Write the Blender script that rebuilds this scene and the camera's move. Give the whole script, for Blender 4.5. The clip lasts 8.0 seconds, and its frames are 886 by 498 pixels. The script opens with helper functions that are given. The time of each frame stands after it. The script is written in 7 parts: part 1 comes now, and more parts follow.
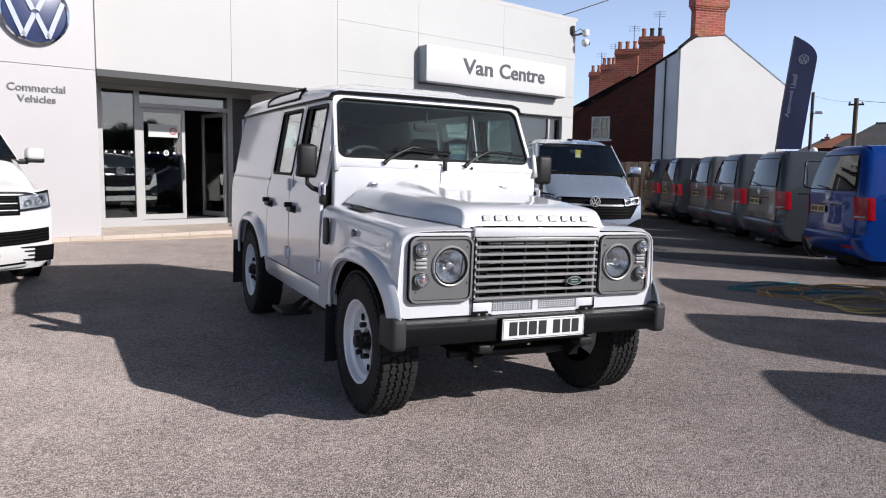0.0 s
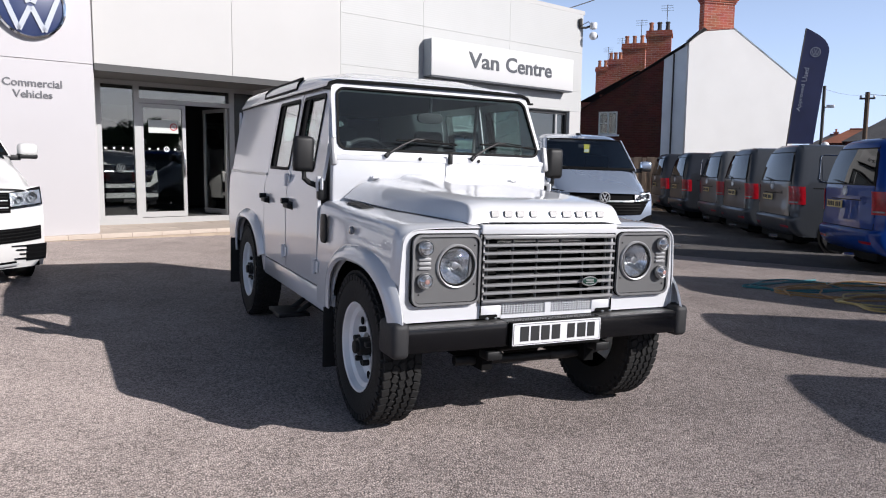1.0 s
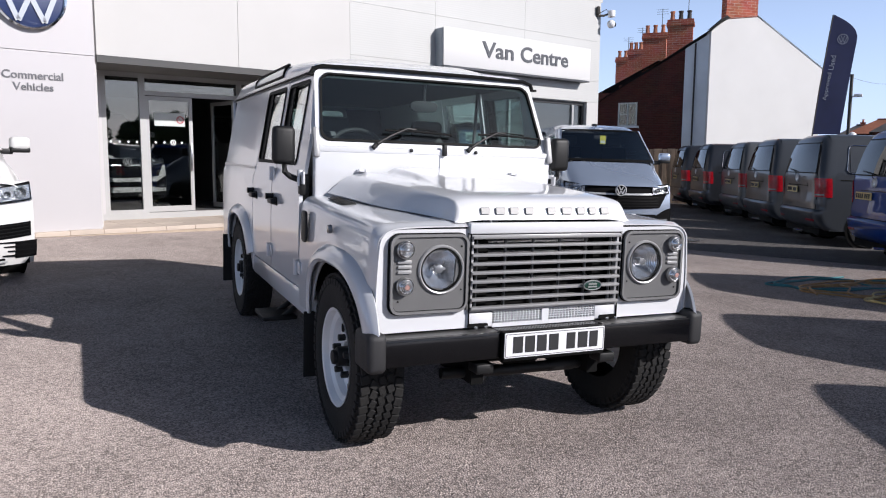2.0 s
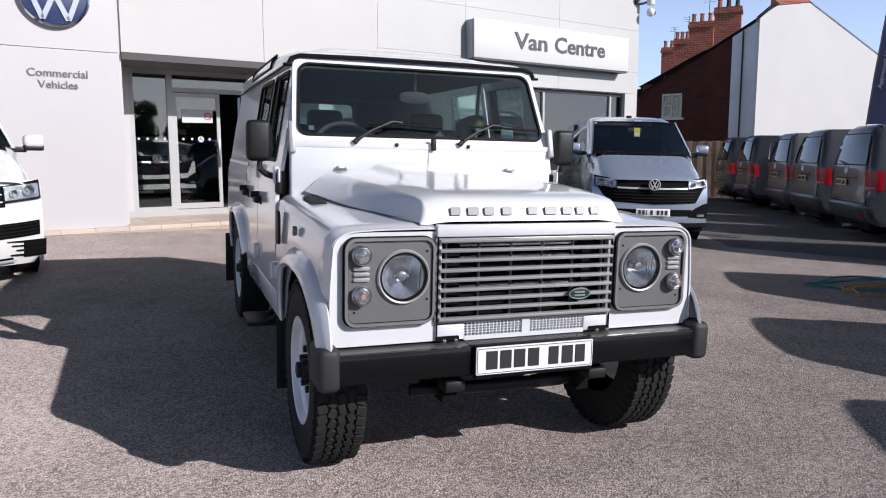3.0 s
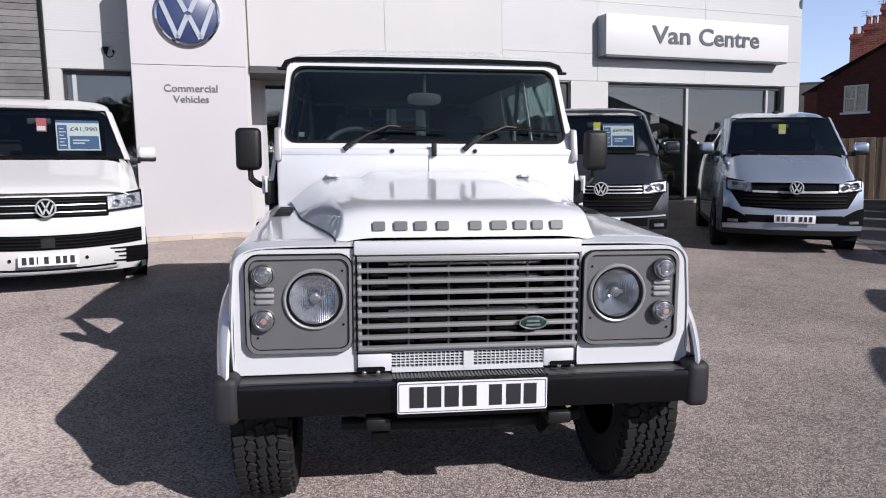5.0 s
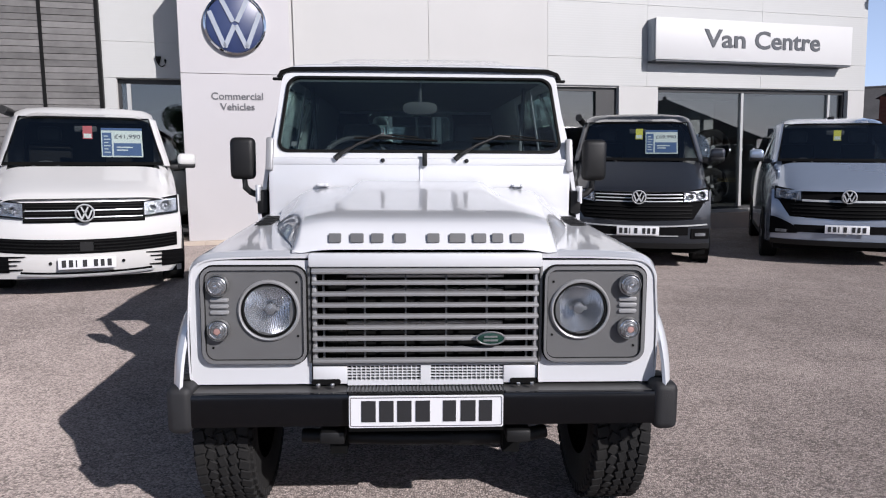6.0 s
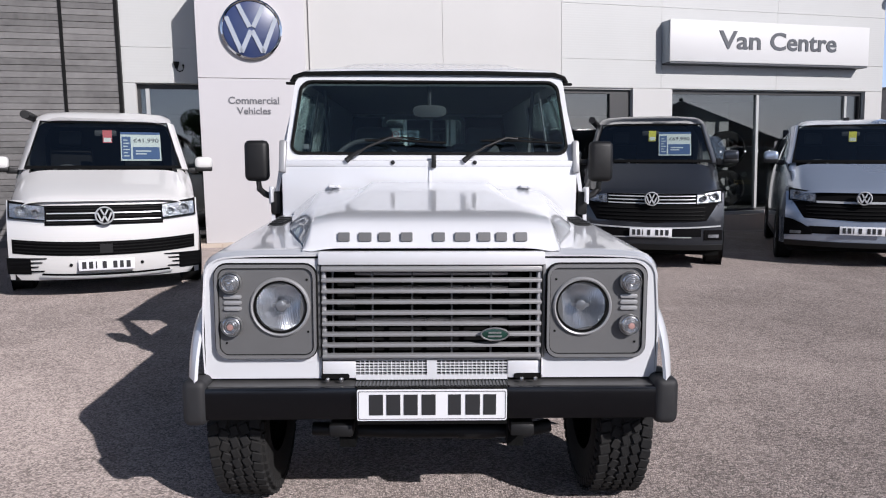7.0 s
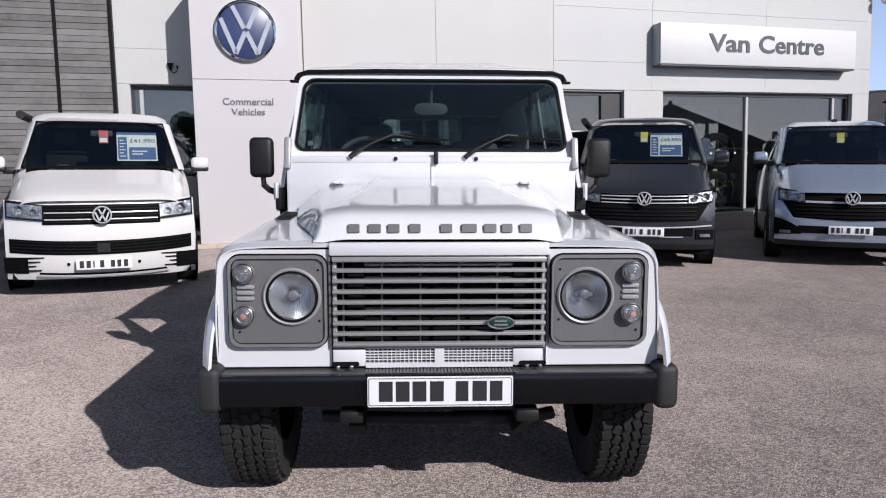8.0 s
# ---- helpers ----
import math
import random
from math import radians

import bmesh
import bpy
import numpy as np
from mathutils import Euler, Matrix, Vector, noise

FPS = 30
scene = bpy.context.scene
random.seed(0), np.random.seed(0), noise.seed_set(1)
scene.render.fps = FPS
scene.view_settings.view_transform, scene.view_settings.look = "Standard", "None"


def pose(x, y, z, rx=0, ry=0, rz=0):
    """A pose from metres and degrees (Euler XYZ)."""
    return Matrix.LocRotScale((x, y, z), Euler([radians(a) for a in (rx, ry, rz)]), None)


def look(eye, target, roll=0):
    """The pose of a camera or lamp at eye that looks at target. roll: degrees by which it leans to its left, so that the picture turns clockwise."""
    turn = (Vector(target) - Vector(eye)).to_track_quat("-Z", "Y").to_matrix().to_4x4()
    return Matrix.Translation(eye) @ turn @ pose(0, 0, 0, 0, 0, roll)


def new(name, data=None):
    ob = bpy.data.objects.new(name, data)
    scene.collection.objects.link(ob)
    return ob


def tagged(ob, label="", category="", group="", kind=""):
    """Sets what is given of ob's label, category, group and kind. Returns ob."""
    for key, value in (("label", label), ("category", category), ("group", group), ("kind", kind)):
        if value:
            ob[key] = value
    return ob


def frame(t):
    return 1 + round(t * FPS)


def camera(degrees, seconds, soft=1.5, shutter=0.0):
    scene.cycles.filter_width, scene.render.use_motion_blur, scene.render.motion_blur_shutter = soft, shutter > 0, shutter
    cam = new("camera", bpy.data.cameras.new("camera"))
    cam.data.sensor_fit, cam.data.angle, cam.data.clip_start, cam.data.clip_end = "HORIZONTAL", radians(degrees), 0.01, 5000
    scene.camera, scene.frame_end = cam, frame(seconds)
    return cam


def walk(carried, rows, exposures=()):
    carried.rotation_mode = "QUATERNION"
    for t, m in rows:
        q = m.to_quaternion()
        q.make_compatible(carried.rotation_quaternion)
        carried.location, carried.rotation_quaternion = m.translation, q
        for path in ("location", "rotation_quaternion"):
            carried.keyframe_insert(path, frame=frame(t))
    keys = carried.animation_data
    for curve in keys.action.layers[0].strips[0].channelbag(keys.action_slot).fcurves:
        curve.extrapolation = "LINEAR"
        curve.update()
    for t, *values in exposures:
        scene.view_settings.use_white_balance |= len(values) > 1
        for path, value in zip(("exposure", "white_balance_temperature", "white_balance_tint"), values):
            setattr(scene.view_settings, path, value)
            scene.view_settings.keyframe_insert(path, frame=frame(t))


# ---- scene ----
cam = camera(62.0, 8.0, 1.1)
# seconds, eye, target, lean
PATH = [
    (0, (-2.188, -3.249, 1.386), (0.439, 2.111, 0.748), 0.81),
    (0.5, (-2.192, -3.173, 1.375), (0.414, 2.189, 0.734), 0.71),
    (1, (-2.059, -2.993, 1.364), (0.523, 2.384, 0.700), 0.61),
    (1.5, (-1.921, -2.846, 1.359), (0.603, 2.550, 0.661), 0.51),
    (3, (-1.341, -2.562, 1.363), (0.744, 3.013, 0.596), -0.08),
    (3.5, (-1.122, -2.510, 1.350), (0.683, 3.157, 0.566), -0.47),
    (4, (-0.903, -2.451, 1.360), (0.566, 3.316, 0.587), -0.80),
    (5.5, (-0.176, -2.418, 1.366), (0.289, 3.525, 0.669), -1.06),
    (6, (-0.028, -2.414, 1.379), (0.231, 3.544, 0.708), -0.94),
    (6.5, (0.051, -2.443, 1.373), (0.202, 3.517, 0.714), -0.93),
    (7, (0.007, -2.493, 1.371), (0.134, 3.470, 0.727), -1.12),
    (7.5, (-0.043, -2.547, 1.351), (0.115, 3.416, 0.722), -1.13),
    (8, (-0.059, -2.571, 1.337), (0.150, 3.392, 0.716), -1.13),
]
walk(cam, [(t, look(eye, target, roll)) for t, eye, target, roll in PATH], exposures=[(0, 0.1, 6120, 13), (4, 0.04, 6000, 15), (6, -0.12, 6020, 15), (8, -0.12, 6020, 15)])

# ---- light: a clear day, the sun low behind the camera to its right ----
TO_SUN = Vector((1.17, -1.4, 1.0)).normalized()
SUN_ELEV = math.asin(TO_SUN.z)
world = bpy.data.worlds.new("sky")
world.use_nodes = True
scene.world = world
sky = world.node_tree.nodes.new("ShaderNodeTexSky")
sky.sky_type, sky.sun_disc = "NISHITA", False
sky.sun_elevation, sky.sun_rotation = SUN_ELEV, math.atan2(TO_SUN.x, TO_SUN.y)
sky.air_density, sky.dust_density, sky.ozone_density = 1.0, 1.2, 1.2
background = world.node_tree.nodes["Background"]
background.inputs[1].default_value = 0.045
world.node_tree.links.new(sky.outputs[0], background.inputs[0])
# pale haze towards the horizon, all round
haze, joined, where, split, fade, power, strength = (world.node_tree.nodes.new("ShaderNode" + k) for k in ("Background", "AddShader", "TexCoord", "SeparateXYZ", "MapRange", "Math", "Math"))
fade.inputs["From Min"].default_value, fade.inputs["From Max"].default_value = 0.0, 0.5
fade.inputs["To Min"].default_value, fade.inputs["To Max"].default_value = 1.0, 0.0
power.operation, power.inputs[1].default_value = "POWER", 1.0
strength.operation, strength.inputs[1].default_value = "MULTIPLY", 1.0
haze.inputs[0].default_value = (0.55, 0.69, 0.98, 1)
for a, b in ((where.outputs["Generated"], split.inputs[0]), (split.outputs["Z"], fade.inputs["Value"]), (fade.outputs[0], power.inputs[0]), (power.outputs[0], strength.inputs[0]), (strength.outputs[0], haze.inputs[1]),
             (background.outputs[0], joined.inputs[0]), (haze.outputs[0], joined.inputs[1]), (joined.outputs[0], world.node_tree.nodes["World Output"].inputs["Surface"])):
    world.node_tree.links.new(a, b)
sun = new("sun", bpy.data.lights.new("sun", "SUN"))
sun.data.energy, sun.data.angle, sun.data.color = 5.7, radians(0.55), (1.0, 0.94, 0.86)
sun.matrix_world = look((8, -10, 12), Vector((8, -10, 12)) - TO_SUN)


# ---- materials ----
def material(name, colour, rough=0.5, metal=0.0, coat=0.0, vary=0.0, scale=8.0, bump=0.0, bump_scale=60.0, second=None,
             rough_vary=0.0, spec=0.5, each=0.0, coat_rough=0.04):
    """Principled surface with two scales of noise in its colour and roughness, and fine relief."""
    m = bpy.data.materials.new(name)
    m.use_nodes = True
    nodes, links = m.node_tree.nodes, m.node_tree.links
    b = nodes["Principled BSDF"]
    b.inputs["Coat IOR"].default_value = 1.56 if coat >= 1 else 1.5
    b.inputs["Base Color"].default_value = (*colour, 1)
    b.inputs["Roughness"].default_value, b.inputs["Metallic"].default_value = rough, metal
    b.inputs["Coat Weight"].default_value, b.inputs["Coat Roughness"].default_value = coat, coat_rough
    b.inputs["Specular IOR Level"].default_value = spec
    if not (vary or bump or rough_vary or each):
        return m
    where = nodes.new("ShaderNodeTexCoord")
    def grain(size, detail=4.0):
        n = nodes.new("ShaderNodeTexNoise")
        n.inputs["Scale"].default_value, n.inputs["Detail"].default_value = size, detail
        links.new(where.outputs["Object"], n.inputs["Vector"])
        return n.outputs["Fac"]
    def maths(op, a, c):
        n = nodes.new("ShaderNodeMath")
        n.operation = op
        for k, v in enumerate((a, c)):
            if isinstance(v, (int, float)):
                n.inputs[k].default_value = v
            else:
                links.new(v, n.inputs[k])
        return n.outputs[0]
    big, small = grain(scale * 0.17, 3.0), grain(scale, 6.0)
    both = maths("ADD", maths("MULTIPLY", big, 0.55), maths("MULTIPLY", small, 0.45))
    if vary or each:
        ramp = nodes.new("ShaderNodeMix")
        ramp.data_type = "RGBA"
        second = second or tuple(c * (1 - vary) for c in colour)
        first = tuple(min(1, c * (1 + vary * 0.5)) for c in colour)
        ramp.inputs["A"].default_value, ramp.inputs["B"].default_value = (*second, 1), (*first, 1)
        fac = maths("MULTIPLY", maths("SUBTRACT", both, 0.32), 2.8)
        if each:
            info = nodes.new("ShaderNodeObjectInfo")
            fac = maths("ADD", maths("MULTIPLY", fac, 1 - each), maths("MULTIPLY", info.outputs["Random"], each))
        links.new(fac, ramp.inputs["Factor"])
        links.new(ramp.outputs["Result"], b.inputs["Base Color"])
    if rough_vary:
        links.new(maths("ADD", rough - rough_vary / 2, maths("MULTIPLY", small, rough_vary)), b.inputs["Roughness"])
    if bump:
        n = nodes.new("ShaderNodeBump")
        n.inputs["Strength"].default_value, n.inputs["Distance"].default_value = bump, 0.01
        links.new(grain(bump_scale, 5.0), n.inputs["Height"])
        links.new(n.outputs["Normal"], b.inputs["Normal"])
    return m


def glass(name, tint=(0.8, 0.9, 0.88), rough=0.0, ior=1.55, shine=(1, 1, 1)):
    """A thin clear pane: see-through with a mirror-like reflection at its surface."""
    m = bpy.data.materials.new(name)
    m.use_nodes = True
    nodes, links = m.node_tree.nodes, m.node_tree.links
    nodes.remove(nodes["Principled BSDF"])
    out = nodes["Material Output"]
    clear, gloss, mix, facing, power, scaled = (nodes.new("ShaderNode" + k) for k in ("BsdfTransparent", "BsdfGlossy", "MixShader", "LayerWeight", "Math", "Math"))
    clear.inputs[0].default_value = (*tint, 1)
    gloss.inputs["Roughness"].default_value = rough
    gloss.inputs["Color"].default_value = (*shine, 1)
    # reflectance rises from its value at right angles to one at a grazing view
    least = ((ior - 1) / (ior + 1)) ** 2
    facing.inputs["Blend"].default_value = 0.5
    power.operation, power.inputs[1].default_value = "POWER", 5.0
    scaled.operation, scaled.inputs[1].default_value, scaled.inputs[2].default_value = "MULTIPLY_ADD", 1 - least, least
    links.new(facing.outputs["Facing"], power.inputs[0])
    links.new(power.outputs[0], scaled.inputs[0])
    links.new(scaled.outputs[0], mix.inputs[0])
    links.new(clear.outputs[0], mix.inputs[1])
    links.new(gloss.outputs[0], mix.inputs[2])
    links.new(mix.outputs[0], out.inputs["Surface"])
    return m


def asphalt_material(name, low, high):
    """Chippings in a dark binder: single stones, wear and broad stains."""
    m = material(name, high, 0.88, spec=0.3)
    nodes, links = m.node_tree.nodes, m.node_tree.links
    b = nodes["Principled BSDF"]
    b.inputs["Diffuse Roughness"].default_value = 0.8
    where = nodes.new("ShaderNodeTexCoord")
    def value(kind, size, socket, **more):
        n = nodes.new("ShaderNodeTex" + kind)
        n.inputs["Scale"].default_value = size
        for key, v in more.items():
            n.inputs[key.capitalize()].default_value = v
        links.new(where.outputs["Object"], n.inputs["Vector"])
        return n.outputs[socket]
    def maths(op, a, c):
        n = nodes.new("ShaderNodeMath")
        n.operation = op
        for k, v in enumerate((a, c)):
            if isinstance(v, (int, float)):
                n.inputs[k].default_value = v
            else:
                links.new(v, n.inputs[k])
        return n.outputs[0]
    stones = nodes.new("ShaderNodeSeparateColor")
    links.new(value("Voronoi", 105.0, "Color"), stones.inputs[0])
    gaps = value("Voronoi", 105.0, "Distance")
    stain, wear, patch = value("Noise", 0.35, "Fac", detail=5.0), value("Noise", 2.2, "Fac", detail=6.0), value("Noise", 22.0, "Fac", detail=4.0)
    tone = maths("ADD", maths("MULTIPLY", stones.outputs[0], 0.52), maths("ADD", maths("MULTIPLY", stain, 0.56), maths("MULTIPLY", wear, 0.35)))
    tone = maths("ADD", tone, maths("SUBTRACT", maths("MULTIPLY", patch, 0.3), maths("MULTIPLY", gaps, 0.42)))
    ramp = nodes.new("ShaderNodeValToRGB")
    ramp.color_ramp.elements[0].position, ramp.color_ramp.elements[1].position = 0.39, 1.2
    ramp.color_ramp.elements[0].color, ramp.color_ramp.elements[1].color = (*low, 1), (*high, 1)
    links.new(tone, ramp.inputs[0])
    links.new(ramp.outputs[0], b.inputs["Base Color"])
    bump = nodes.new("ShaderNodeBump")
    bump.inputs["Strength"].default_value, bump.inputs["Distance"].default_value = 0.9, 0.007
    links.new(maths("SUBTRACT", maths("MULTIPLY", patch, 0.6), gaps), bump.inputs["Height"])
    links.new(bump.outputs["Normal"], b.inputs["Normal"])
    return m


def brick_material(name, a, c, mortar, scale=1.0):
    """Courses of brick with recessed joints, for walls too far off for single bricks."""
    m = material(name, a, 0.9, spec=0.3)
    nodes, links = m.node_tree.nodes, m.node_tree.links
    b = nodes["Principled BSDF"]
    where, turned, brick, grain, mix = (nodes.new("ShaderNode" + k) for k in ("TexCoord", "Mapping", "TexBrick", "TexNoise", "Mix"))
    turned.inputs["Rotation"].default_value = (radians(90), 0, 0)
    links.new(where.outputs["Object"], turned.inputs["Vector"])
    links.new(turned.outputs[0], brick.inputs["Vector"])
    for key, v in (("Scale", 1.0), ("Mortar Size", 0.006), ("Brick Width", 0.225 * scale), ("Row Height", 0.075 * scale)):
        brick.inputs[key].default_value = v
    for key, v in (("Color1", a), ("Color2", c), ("Mortar", mortar)):
        brick.inputs[key].default_value = (*v, 1)
    grain.inputs["Scale"].default_value, grain.inputs["Detail"].default_value = 1.6, 6
    links.new(where.outputs["Object"], grain.inputs["Vector"])
    mix.data_type, mix.blend_type = "RGBA", "MULTIPLY"
    mix.inputs["Factor"].default_value = 0.55
    links.new(brick.outputs["Color"], mix.inputs["A"])
    links.new(grain.outputs["Color"], mix.inputs["B"])
    links.new(mix.outputs["Result"], b.inputs["Base Color"])
    bump = nodes.new("ShaderNodeBump")
    bump.inputs["Strength"].default_value, bump.inputs["Distance"].default_value = 0.6, 0.01
    links.new(brick.outputs["Fac"], bump.inputs["Height"])
    bump.invert = True
    links.new(bump.outputs["Normal"], b.inputs["Normal"])
    return m


def ribbed_material():
    """White sheet cladding rolled with fine level ribs."""
    m = material("ribbed", (0.44, 0.441, 0.43), 0.5, vary=0.05, scale=1.2, rough_vary=0.1)
    nodes, links = m.node_tree.nodes, m.node_tree.links
    where, wave, bump = (nodes.new("ShaderNode" + k) for k in ("TexCoord", "TexWave", "Bump"))
    wave.bands_direction, wave.wave_profile = "Z", "TRI"
    wave.inputs["Scale"].default_value = 7.0
    bump.inputs["Strength"].default_value, bump.inputs["Distance"].default_value = 0.12, 0.006
    links.new(where.outputs["Object"], wave.inputs["Vector"])
    links.new(wave.outputs["Fac"], bump.inputs["Height"])
    links.new(bump.outputs["Normal"], nodes["Principled BSDF"].inputs["Normal"])
    return m


def fluted_material():
    """Bright lamp bowl behind upright flutes."""
    m = material("reflector", (0.85, 0.86, 0.88), 0.16, metal=0.9, vary=0.15, scale=30)
    nodes, links = m.node_tree.nodes, m.node_tree.links
    where, wave, bump = (nodes.new("ShaderNode" + k) for k in ("TexCoord", "TexWave", "Bump"))
    wave.bands_direction = "X"
    wave.inputs["Scale"].default_value, wave.inputs["Distortion"].default_value = 48.0, 0.3
    bump.inputs["Strength"].default_value, bump.inputs["Distance"].default_value = 0.16, 0.004
    links.new(where.outputs["Object"], wave.inputs["Vector"])
    links.new(wave.outputs["Fac"], bump.inputs["Height"])
    links.new(bump.outputs["Normal"], nodes["Principled BSDF"].inputs["Normal"])
    return m


